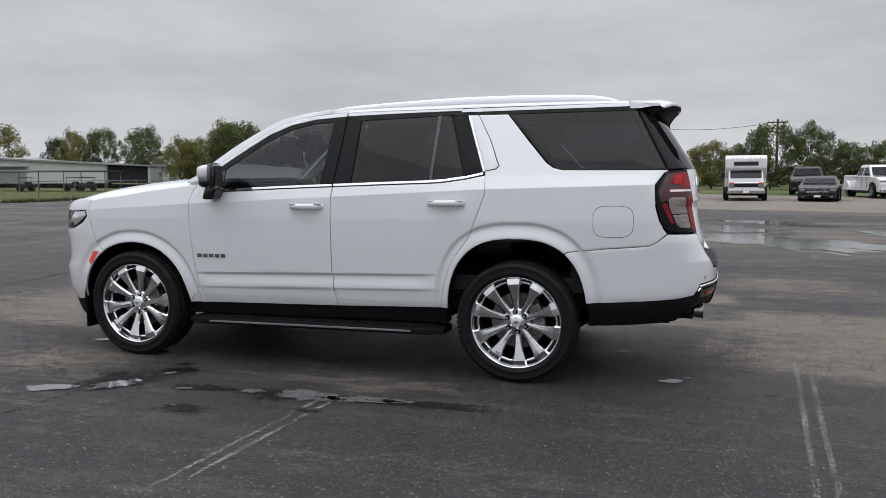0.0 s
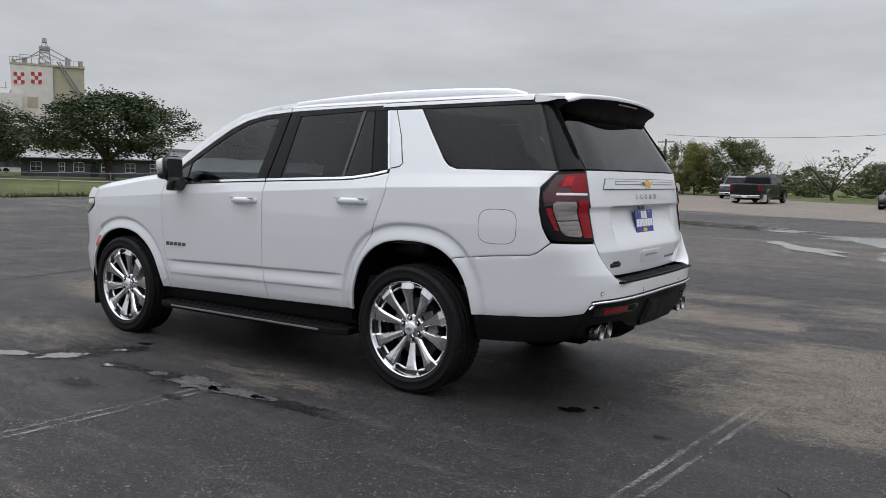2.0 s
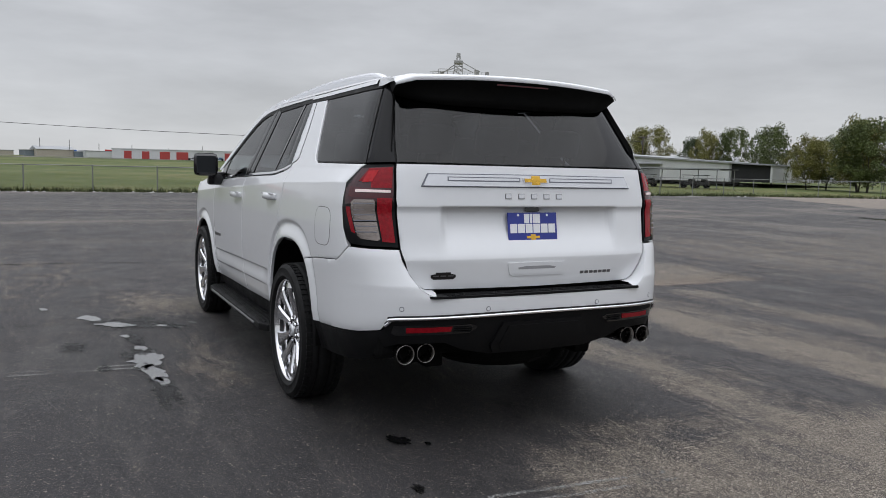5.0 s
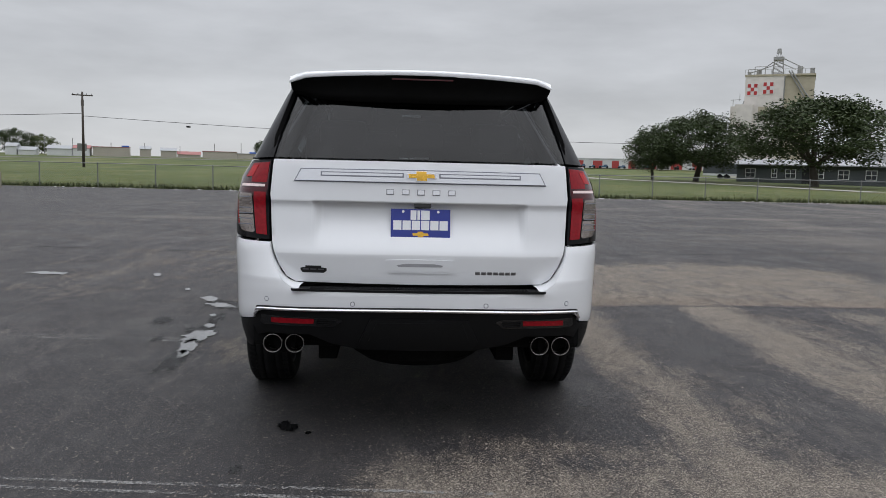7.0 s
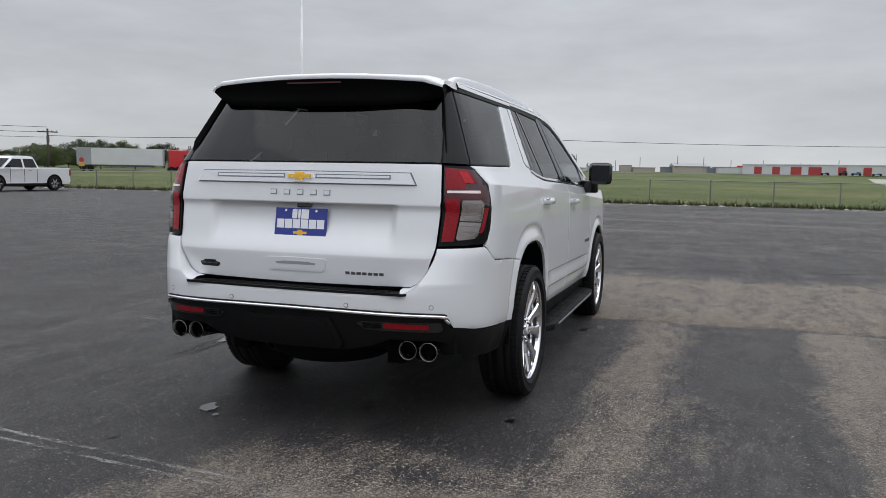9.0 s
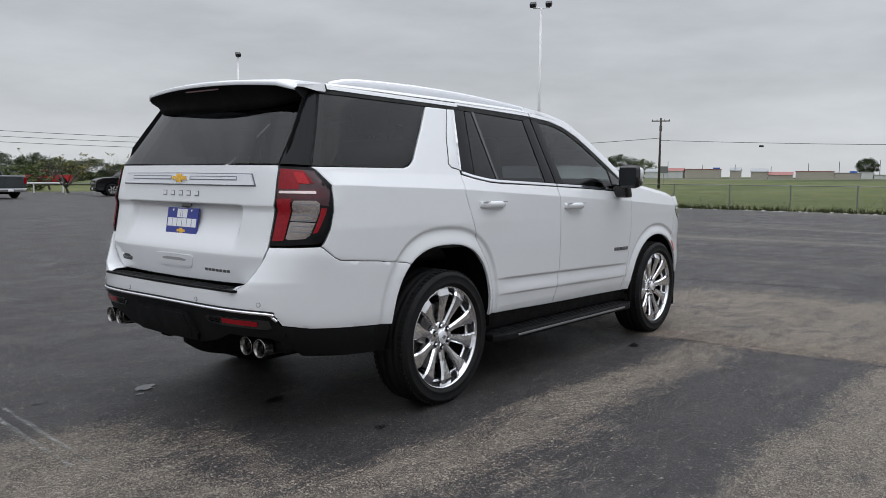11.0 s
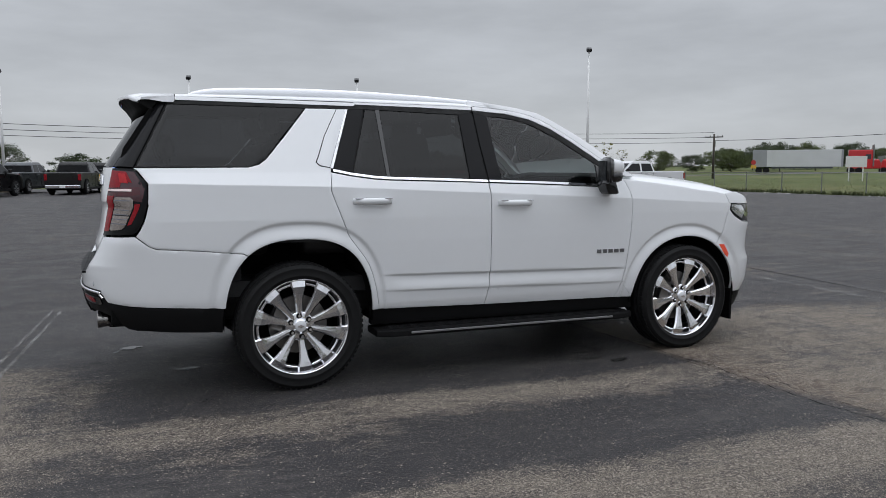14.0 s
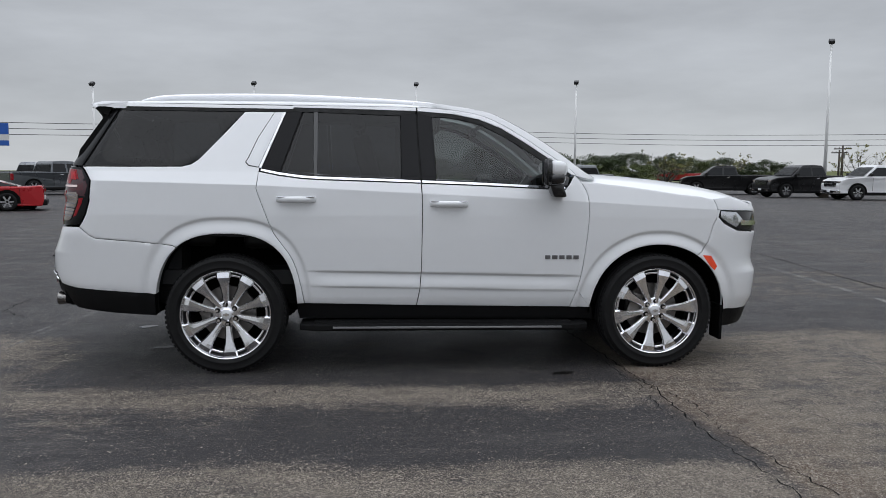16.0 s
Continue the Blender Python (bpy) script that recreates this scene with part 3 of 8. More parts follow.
bm = gridded([(-.722, -.999), (1.32, -.999), (1.45, -.93), (1.52, -.6), (1.55, 0), (1.52, .6), (1.45, .93), (1.32, .999), (-.722, .999)], .07, cuts_v=(-.99, -.96, -.92, .92, .96, .99))
wrapped(bm, roof, 0, .03)
part("roof_panel", outward(bm, Vector((0, 0, 1))), PEARL, suv)
for s in (1, -1):
    bm = bmesh.new()
    strips = [[bm.verts.new((x, s * (lin(z, WIDTH) + o), z)) for z, o in ((1.852, .002), (1.864, .003), (1.876, .002))] for x in (-.725, -.4, 0, .4, .44)]
    for a, b in zip(strips, strips[1:]):
        for k in range(2):
            bm.faces.new((a[k], b[k], b[k + 1], a[k + 1]))
    part("roof_side", outward(bm, Vector((0, s, 0))), PEARL, suv, smooth=True)


def windscreen(u, v):
    """u from the header (0) to the cowl (1), v across."""
    edge = Vector(PILLAR_LINE[min(len(PILLAR_LINE) - 1, int(u * (len(PILLAR_LINE) - 1)))])
    k = u * (len(PILLAR_LINE) - 1)
    i = min(len(PILLAR_LINE) - 2, int(k))
    edge = Vector(PILLAR_LINE[i]).lerp(Vector(PILLAR_LINE[i + 1]), k - i)
    w = lin(edge.y, WIDTH) - .004
    return Vector((edge.x + .14 * (1 - v * v), w * v, edge.y + .012 * (1 - v * v)))


bm = gridded([(.12, -1), (1, -1), (1, 1), (.12, 1)], .12)
wrapped(bm, windscreen, -.004, .004)
part("windscreen", outward(bm, Vector((1, 0, 1))), CLEAR_GLASS, suv)
part("cowl", block(2.52, 2.82, -.80, .80, 1.30, 1.372, .02), TEXTURED_BLACK, suv)
for s in (1, -1):
    bm = bmesh.new()
    rail = spline([(-.64, 1.902), (-.58, 1.922), (-.44, 1.944), (-.04, 1.960), (.36, 1.964), (.76, 1.956), (1.17, 1.940), (1.42, 1.922), (1.53, 1.900)], 3)
    rows = []
    for i, (x, z) in enumerate(rail):
        w = .020 if 1 < i < len(rail) - 2 else .012
        floor = roof(x, .90)[2] - .006
        y = s * .628
        rows.append([bm.verts.new((x, y + dy, zz)) for dy, zz in ((-w, min(floor, z - .004)), (-w, z - .012), (-w * .5, z), (w * .5, z), (w, z - .012), (w, min(floor, z - .004)))])
    for a, b in zip(rows, rows[1:]):
        for k in range(5):
            f = bm.faces.new((a[k], a[k + 1], b[k + 1], b[k]))
            f.smooth = True
    part("roof_rail", bm, SILVER_TRIM, suv, "bright silver roof rail")
part("roof_sensor_hump", block(-.78, -.56, -.20, .20, 1.90, 1.936, .014), PEARL, suv)

def on_glass(y, z):
    return skin(*R(y, z))[0]


# tail spoiler: white top with a thin lip, black underside and ends
bm, bn = bmesh.new(), bmesh.new()
top, low = [], []
for k in range(33):
    v = -1 + 2 * k / 32
    y = .700 * v
    a = abs(v)
    xt = -1.055 + .075 * a ** 2.2 + .035 * smooth_step(.90, 1.0, a)
    drop = .026 * smooth_step(.88, 1.0, a)
    lead = roof(-.724, max(-.995, min(.995, v)))
    zt = 1.899 - .028 * a ** 2 - drop
    lip = .024 - .008 * smooth_step(.9, 1, a)
    sec = [Vector((-.727, y, lead[2])), Vector((-.80, y, lead[2] - .002 - drop * .2)), Vector((-.92, y, .5 * (lead[2] + zt) + .006 - drop * .2)), Vector((xt + .02, y, zt + .004)), Vector((xt, y, zt - .008)),
           Vector((xt + .006, y, zt - lip))]
    top.append([bm.verts.new(c) for c in sec])
    under = [sec[5] + Vector((.002, -.006 * v, -.001)), sec[5] + Vector((.026, -.006 * v, -.022 + .010 * a ** 4)), Vector((on_glass(.975 * y, 1.782) - .030, y * .985, 1.782 + .020 * a ** 6)), Vector((on_glass(.98 * y, 1.738 + .050 * a ** 6) - .006, y * .985, 1.738 + .050 * a ** 6)), Vector((-.86, y * .98, 1.80)),
             Vector((-.82, y * .975, 1.846)), Vector((-.82, y * .98, lead[2] - .016 - drop * .2)), sec[2] + Vector((0, -.010 * v, -.012))]
    low.append([bn.verts.new(c) for c in under])
for mesh, rows in ((bm, top), (bn, low)):
    for a, b in zip(rows, rows[1:]):
        for k in range(5 if mesh is bm else 4):
            mesh.faces.new((a[k], a[k + 1], b[k + 1], b[k])).smooth = True
for end, flip in ((low[0], 1), (low[-1], -1)):
    bn.faces.new([bn.verts.new(v.co) for v in end][::flip])
for end in (top[0], top[-1]):
    feet = [bm.verts.new((x, end[0].co.y * w, z)) for x, w, z in ((-.727, 1.014, 1.838), (-.80, 1.012, 1.838), (-.875, 1.0, 1.850))]
    for k in range(2):
        bm.faces.new((end[k], end[k + 1], feet[k + 1], feet[k]) if end is top[0] else (end[k], feet[k], feet[k + 1], end[k + 1]))
    bm.faces.new((end[2], end[3], feet[2]) if end is top[0] else (end[2], feet[2], end[3]))
bm.normal_update(), bn.normal_update()
spoiler = part("tail_spoiler", outward(bm, Vector((0, 0, 1))), PEARL, suv)
part("underside", outward(bn, Vector((-1, 0, -1))), SPOILER_BLACK, spoiler, "black spoiler underside")
part("stop_lamp", block(-1.035, -1.028, -.16, .16, 1.852, 1.860), LAMP_DARK_RED, spoiler)

# tailgate
gate = [R(y, z) for y, z in [(.757, 1.43), (.767, 1.219), (.757, 1.011), (.729, .892), (.697, .833), (.646, .806), (0, .799), (-.646, .806), (-.697, .833), (-.729, .892), (-.757, 1.011), (-.767, 1.219), (-.757, 1.43), (0, 1.43)]]
tailgate = panel("tailgate", gate, PEARL, suv, sides=(1,), step=.022, cuts_v=(.952, 1.2155, 1.218), cuts_u=tuple(2 * DIAG + q / .992 for q in (-.558, -.54, -.515, -.498, .498, .515, .54, .558)), label="white tailgate with a plate recess")[0]
panel("rear_glass", [R(y, z) for y, z in [(.752, 1.437), (.675, 1.79), (.2, 1.80), (-.2, 1.80), (-.675, 1.79), (-.752, 1.437), (0, 1.436)]], TINT_REAR, tailgate, off=.0, rim=.004, sides=(1,), gap=.001)
band = panel("trim_band", [R(y, z) for y, z in [(.637, 1.322), (.607, 1.378), (0, 1.381), (-.607, 1.378), (-.637, 1.322), (0, 1.322)]], SILVER_TRIM, tailgate, off=.012, rim=.014, sides=(1,), gap=0,
             label="satin silver tailgate trim band")[0]
panel("band_edge", [R(y, z) for y, z in [(.648, 1.3165), (.613, 1.3835), (0, 1.3865), (-.613, 1.3835), (-.648, 1.3165), (0, 1.3165)]], BAND_EDGE, tailgate, off=.004, rim=.006, sides=(1,), gap=0)
for s in (1, -1):
    panel("slot", [R(s * y, z) for y, z in [(.503, 1.3635), (.097, 1.3635), (.097, 1.351), (.503, 1.351)]], SILVER_TRIM, band, off=.0135, rim=.002, sides=(1,), gap=0)
    panel("slot_edge", [R(s * y, z) for y, z in [(.51, 1.368), (.09, 1.368), (.09, 1.345), (.51, 1.345)]], BAND_EDGE, band, off=.0128, rim=.002, sides=(1,), gap=0)


def rear_solid(name, poly, mat, parent, off, rim=.01, label=""):
    return panel(name, [R(y, z) for y, z in poly], mat, parent, off=off, rim=rim, sides=(1,), gap=0, label=label, step=.05)[0]


def emblem(cy, cz, w, h, parent, off, k=1.0):
    """A plain slanted cross in gold with a bright rim."""
    def cross(g):
        a, b, c = w * g, h * g, w * .40 * g
        d = h * .42 * g
        return [(cy + q[0], cz + q[1]) for q in ((-a, -d), (-c, -d), (-c, -b), (c * .9, -b), (c * .9, -d), (a * .94, -d), (a, d), (c, d), (c, b), (-c * .9, b), (-c * .9, d), (-a * .94, d))]
    rear_solid("emblem_rim", cross(1.12), CHROME, parent, off, .012)
    rear_solid("emblem", cross(1.0), GOLD, parent, off + .004, .004, "plain gold emblem")


emblem(0, 1.354, .068, .0235, tailgate, .020)
for k in range(5):
    y = .158 - .0785 * k
    rear_solid("letter_bar", [(y + .0165, 1.262), (y + .0165, 1.284), (y - .0165, 1.284), (y - .0165, 1.262)], CHROME, tailgate, .007, .006)
    # Dark plate behind each bar: the letters' shaded edge put into colour.
    rear_solid("letter_edge", [(y + .0195, 1.2575), (y + .0195, 1.2865), (y - .0195, 1.2865), (y - .0195, 1.2575)], WHEEL_POCKET, tailgate, .003, .004)
for k in range(7):
    y = -.284 - .0315 * k
    rear_solid("letter_bar", [(y, .858), (y, .873), (y - .024, .873), (y - .024, .858)], WHEEL_POCKET, tailgate, .003, .004)
for poly in ([(.612, .868), (.612, .880), (.594, .884), (.50, .884), (.475, .880), (.475, .868), (.49, .857), (.60, .857)], [(.585, .884), (.585, .893), (.503, .893), (.503, .884)]):
    rear_solid("dealer_badge", poly, DECAL_BLACK, tailgate, .003, .004, "small black dealer badge")
for k in range(3):
    rear_solid("badge_bar", [(.60 - .04 * k, .872), (.60 - .04 * k, .878), (.568 - .04 * k, .878), (.568 - .04 * k, .872)], WHEEL_POCKET, tailgate, .0045, .002)
# pull handle: rim and cup; the hollow's shade is a painted grey slot
rim_o = [(.171, .930), (.178, .92), (.165, .872), (.150, .862), (-.150, .862), (-.165, .872), (-.178, .92), (-.171, .930), (0, .933)]
rear_solid("pull_rim", rim_o, PEARL, tailgate, .007, .01)
rear_solid("pull_cup", [(y * .9, .897 + (z - .897) * .72) for y, z in rim_o], PEARL, tailgate, .0085, .002)
rear_solid("pull_slot", [(.07, .912), (.12, .905), (.11, .896), (-.11, .896), (-.12, .905), (-.07, .912)], PULL_SHADE, tailgate, .0095, .002)
rear_solid("camera_housing", [(.035, 1.215), (.028, 1.203), (-.045, 1.203), (-.052, 1.215)], GLOSS_BLACK, tailgate, .022, .03)
PLATE_POSE = pose(-1.172, 0, 1.112, 0, 8.5, 0)
plate = part("dealer_plate", block(-.003, .003, -.1525, .1525, -.076, .076, .0012, m=PLATE_POSE), PLATE_BLUE, tailgate, "blue dealer plate with white bars and a gold emblem")


def plate_bar(y0, y1, z0, z1, mat):
    part("plate_bar", block(-.0045, -.0025, y0, y1, z0, z1, m=PLATE_POSE), mat, plate)


for k, w in enumerate((.030, .014, .044)):
    y = (.052, .017, -.002)[k]
    plate_bar(y - w, y, .020, .069, PLATE_WHITE)
for k in range(6):
    plate_bar(.098 - .0475 * k, .140 - .0475 * k, -.032, .016, PLATE_WHITE)
bm = prism([(-.042, -.061), (-.015, -.061), (-.015, -.069), (.014, -.069), (.014, -.061), (.039, -.061), (.042, -.048), (.015, -.048), (.015, -.040), (-.014, -.040), (-.014, -.048), (-.039, -.048)],
           -.0045, -.0025, "x")
bmesh.ops.transform(bm, matrix=PLATE_POSE, verts=bm.verts[:])
part("plate_emblem", bm, GOLD, plate)
for s in (1, -1):
    bm = rod((-.002, s * .09, .062), (-.006, s * .09, .062), .007, n=8)
    bmesh.ops.transform(bm, matrix=PLATE_POSE, verts=bm.verts[:])
    part("plate_screw", bm, CHROME, plate)

# tail lamps
LAMP = [(-.990, 1.420), (-.966, 1.403), (-.911, 1.328), (-.914, 1.235), (-.940, 1.103), (-.970, 1.047), (-1.0, 1.026)]
lamp_outline = [S(x, z) for x, z in LAMP] + [R(.763, 1.015), R(.772, 1.219), R(.763, 1.424)]
lamps = panel("tail_lamp", lamp_outline, PILLAR_BLACK, suv, off=.006, rim=.03, step=.03, label="red and clear wrap-round tail lamp")


def lamp_at(u, v):
    """A place on the lamp: u from its front edge (0) to the tailgate (1), v from top (0) to bottom (1)."""
    z = 1.424 - .409 * v
    p0 = S(lin(z, ((1.02, -.995), (1.047, -.970), (1.103, -.940), (1.235, -.914), (1.328, -.911), (1.403, -.966), (1.424, -.992))), z)[0]
    p1 = R(lin(z, ((1.015, .763), (1.219, .772), (1.424, .763))), z)[0]
    return (p0 + (p1 - p0) * u, z)


LENSES = (("lens", LAMP_SMOKE, .0072, [(.10, .06), (.97, .03), (.97, .45), (.60, .45), (.10, .50), (.05, .30)]),
          ("lens", LAMP_RED, .010, [(.40, .06), (.95, .04), (.95, .29), (.66, .29), (.62, .20), (.36, .22)]),
          ("lens", LAMP_DARK_RED, .009, [(.18, .28), (.95, .31), (.95, .42), (.55, .41), (.16, .40)]),
          ("lens", LAMP_RED, .011, [(.76, .41), (.95, .41), (.95, .94), (.76, .93)]),
          ("reflector", LAMP_BRIGHT, .0125, [(.45, .09), (.68, .08), (.66, .22), (.46, .23)]),
          ("light_guide", LAMP_PALE, .014, [(.36, .315), (.93, .315), (.93, .345), (.36, .35)]),
          ("lens", LAMP_CLEAR, .011, [(.30, .47), (.38, .43), (.72, .43), (.74, .46), (.74, .68), (.34, .69)]),
          ("lens", LAMP_CLEAR, .011, [(.35, .705), (.74, .695), (.74, .90), (.70, .92), (.44, .90), (.38, .86)]),
          ("lens", LAMP_RED, .0085, [(.14, .52), (.27, .52), (.34, .84), (.25, .82)]))
for ob, s in zip(lamps, (1, -1)):
    for k in range(6):
        v = .475 + .068 * k
        panel("facet_rib", [lamp_at(.37, v), lamp_at(.72, v - .006), lamp_at(.72, v + .006), lamp_at(.38, v + .012)], BAND_EDGE, ob, off=.0128, rim=.002, gap=0, sides=(s,), step=.05, soft=0)
    for name, mat, off, poly in LENSES:
        panel(name, [lamp_at(u, v) for u, v in poly], mat, ob, off=off, rim=.004, gap=0, sides=(s,), step=.03, soft=.0015)

# rear bumper: white shell, step pad, bright line and black lower half
bump_side = [(-.362, .8902), (-.338, .8775)] + arch(0, 129, 169.8, 12) + [(-.484, .552)]
shell = [S(x, z, "bumper") for x, z in bump_side + [(-.80, .575), (-1.05, .592)]] + [R(y, z) for y, z in [(.885, .612), (.862, .655), (.82, .676), (.4, .684), (0, .686), (-.4, .684), (-.82, .676), (-.862, .655), (-.885, .612)]]
upper = [(-.50, .904), (-.60, .9155), (-.873, .9355), (-.914, .9535), (-.990, 1.0135)]
up_side = [S(x, z, "bumper") for x, z in upper]
crest = [R(y, z) for y, z in [(.764, 1.008), (.7585, .955), (.738, .885), (.708, .828), (.664, .796), (.62, .780)]]
right_half = shell[:-4]


def flipped(points):
    return [(4 * DIAG - p, z) for p, z in points][::-1]


crown_line = [R(0, .776)] + crest[::-1] + up_side[::-1]
loop = right_half + flipped(right_half[:-1]) + flipped(crown_line[1:]) + crown_line
panel("rear_bumper", loop, PEARL, suv, sides=(1,), tail="bumper", step=.022, rim=.07, gap=0.0008, cuts_v=(.83,))
# shoulder between the shell's crown and the tailgate's foot
for s in (1, -1):
    bm = bmesh.new()
    inner = [(.758, 1.010), (.752, .957), (.731, .892), (.701, .836), (.650, .808), (.60, .803)]
    outer = [(.764, 1.008), (.7585, .955), (.738, .885), (.708, .828), (.664, .796), (.62, .780)]
    rows = []
    for (ya, za), (yb, zb) in zip([q[:2] for q in spline([(*q, 0) for q in outer], 4)], [q[:2] for q in spline([(*q, 0) for q in inner], 4)]):
        a, b = skin(*R(ya, za), "bumper"), skin(*R(yb, zb), "gate")
        b = b + Vector((.012, 0, 0))
        mid = a.lerp(b, .5) + Vector((-.012, 0, .008)) * min(1, (a - b).length / .08)
        rows.append([bm.verts.new((c.x, s * c.y, c.z)) for c in (a + Vector((.0, 0, .001)), mid, b)])
    for a, b in zip(rows, rows[1:]):
        for k in range(2):
            bm.faces.new((a[k], a[k + 1], b[k + 1], b[k])).smooth = True
    bm.normal_update()
    part("bumper_shoulder", outward(bm, Vector((-1, 0, .6))), PEARL, suv)
# ledge between the shell and the tailgate with the black step pad
part("bumper_ledge", block(-1.268, -1.14, -.62, .62, .72, .7735, .006), PEARL, suv)
bm = prism([(.660, -1.205), (.652, -1.262), (.628, -1.298), (.3, -1.316), (0, -1.320), (-.3, -1.316), (-.628, -1.298), (-.652, -1.262), (-.660, -1.205)], .774, .786, "z")
for v in bm.verts:
    v.co = (v.co.y, v.co.x, v.co.z)
bmesh.ops.recalc_face_normals(bm, faces=bm.faces[:])
pad = part("step_pad", bm, TEXTURED_BLACK, suv, "black grained bumper step pad")
for k in range(5):
    part("rib", block(-1.292 + .016 * k, -1.286 + .016 * k, -.55, .55, .785, .789), TEXTURED_BLACK, pad)
lower = [S(x, z, "bumper") for x, z in [(-.492, .548), (-.80, .568), (-1.05, .585)]] + [R(y, z) for y, z in [(.878, .606), (.856, .648), (.81, .667), (.4, .675), (0, .677)]]
lower += [R(0, .462), R(.30, .468), R(.45, .500), R(.56, .545), R(.80, .540), R(.865, .520)] + [S(-1.06, .44, "bumper"), S(-.80, .415, "bumper"), S(-.497, .392, "bumper")]
panel("lower_bumper", lower, TEXTURED_BLACK, suv, tail="bumper", off=-.006, rim=.06, gap=0, step=.04)
line_pts = [(.868, .636), (.850, .655), (.815, .672), (.4, .680), (0, .682)]
for s in (1, -1):
    bar, gap_line = bmesh.new(), bmesh.new()
    run = spline(line_pts, 4)
    for a, b in zip(run, run[1:]):
        for mesh, up, out, r in ((bar, .001, .006, .0085), (gap_line, .0125, .001, .004)):
            ends = [skin(*R(y, z + up), "bumper") for y, z in (a, b)]
            rod(*[(e[0] - out, s * e[1], e[2]) for e in ends], r, n=10, bm=mesh, caps=False)
    for mesh, near in ((bar, .0024), (gap_line, .0011)):
        bmesh.ops.remove_doubles(mesh, verts=mesh.verts[:], dist=near)
    part("bright_line", bar, CHROME, suv, "chrome line along the bumper", smooth=True)
    part("bumper_seam", gap_line, SEAM_BLACK, suv)
panel("reflector_bezel", [R(y, z) for y, z in [(.83, .640), (.42, .640), (.385, .626), (.43, .595), (.82, .590), (.838, .60)]], GLOSS_BLACK, suv, tail="bumper", off=.002, rim=.006, gap=0)
panel("reflector", [R(y, z) for y, z in [(.77, .630), (.531, .634), (.536, .609), (.77, .604)]], LAMP_RED, suv, tail="bumper", off=.005, rim=.004, gap=0, label="red bumper reflector")
for k in range(3):
    z = .628 - .011 * k
    panel("louvre", [R(y, zz) for y, zz in [(.52, z + .003), (.42, z + .002), (.42, z - .002), (.52, z - .002)]], TEXTURED_BLACK, suv, tail="bumper", off=.008, rim=.006, gap=0)
panel("centre_pad", [R(y, z) for y, z in [(.245, .640), (.30, .520), (.28, .480), (0, .474), (-.28, .480), (-.30, .520), (-.245, .640)]], TEXTURED_BLACK, suv, tail="bumper", off=.012, rim=.02, gap=0, sides=(1,),
      label="raised black hitch cover")
panel("centre_pad_inset", [R(y, z) for y, z in [(.215, .625), (.255, .53), (.24, .505), (-.24, .505), (-.255, .53), (-.215, .625)]], TEXTURED_BLACK, suv, tail="bumper", off=.018, rim=.008, gap=0, sides=(1,))
panel("tow_eye_seam", [R(y, z) for y, z in [(-.165, .739), (-.169, .743), (-.261, .743), (-.265, .739), (-.265, .689), (-.165, .689)]], BAND_EDGE, suv, tail="bumper", off=.0012, rim=.003, gap=0, sides=(1,))
panel("tow_eye_cover", [R(y, z) for y, z in [(-.168, .736), (-.172, .74), (-.258, .74), (-.262, .736), (-.262, .690), (-.168, .690)]], PEARL, suv, tail="bumper", off=.0025, rim=.004, gap=0, sides=(1,))
for y, z in ((.796, .724), (.336, .715), (-.334, .714), (-.784, .719)):
    c = skin(*R(y, z), "bumper")
    out = (c - skin(*R(y * .9, z), "bumper")).cross(Vector((0, 0, 1))) if y > 0 else (skin(*R(y * .9, z), "bumper") - c).cross(Vector((0, 0, 1)))
    out.normalize()
    if out.x > 0:
        out = -out
    sensor = part("parking_sensor", rod(c - out * .01, c + out * .0015, .0125, n=16), BAND_EDGE, suv)
    part("sensor_face", rod(c - out * .01, c + out * .003, .0092, n=16), PEARL, sensor)

# exhaust tips
for s in (1, -1):
    for y in (.752, .642):
        tip = part("exhaust_tip", lathe([(.037, .10), (.041, .12), (.042, -.02), (.0485, -.045), (.049, -.05), (.0475, -.052), (.0445, -.05), (.042, .0), (.039, .10)], 28), STEEL, suv, "polished round exhaust tip", smooth=True)
        tip.matrix_local = pose(-1.165, s * (y - .01), .492 - (0 if s > 0 else .003), 0, 0, -90)
        part("bore", lathe([(.0001, .05), (.0415, .05), (.0415, .06)], 20), LINER, tip)

# rockers and running boards
panel("rocker", sk([(.49, .474), (1.0, .462), (1.6, .452), (2.20, .445), (2.60, .442), (2.62, .35), (.50, .36)]), TEXTURED_BLACK, suv, off=-.022, rim=.05, gap=0)
for s in (1, -1):
    board = new("running_board")
    board.parent = suv
    board["label"] = "black running board with a bright edge strip"
    bm = prism([(.50, .79), (.50, 1.0), (.60, 1.045), (2.46, 1.045), (2.56, 1.0), (2.56, .79)], .296, .345, "z", bevel=.012)
    if s < 0:
        mirrored(bm)
    part("deck", bm, TEXTURED_BLACK, board)
    part("edge_strip", block(.735, 2.36, s * 1.046 - .006, s * 1.046 + .006, .314, .329, .004), STEP_TRIM, board)
    for k in range(5):
        y = s * (.86 + .034 * k)
        part("tread_rib", block(.60, 2.44, y - .006, y + .006, .343, .351, .002), TEXTURED_BLACK, board)
    for x in (.9, 2.1):
        part("bracket", block(x - .03, x + .03, min(s * .6, s * .82), max(s * .6, s * .82), .30, .33), LINER, board)

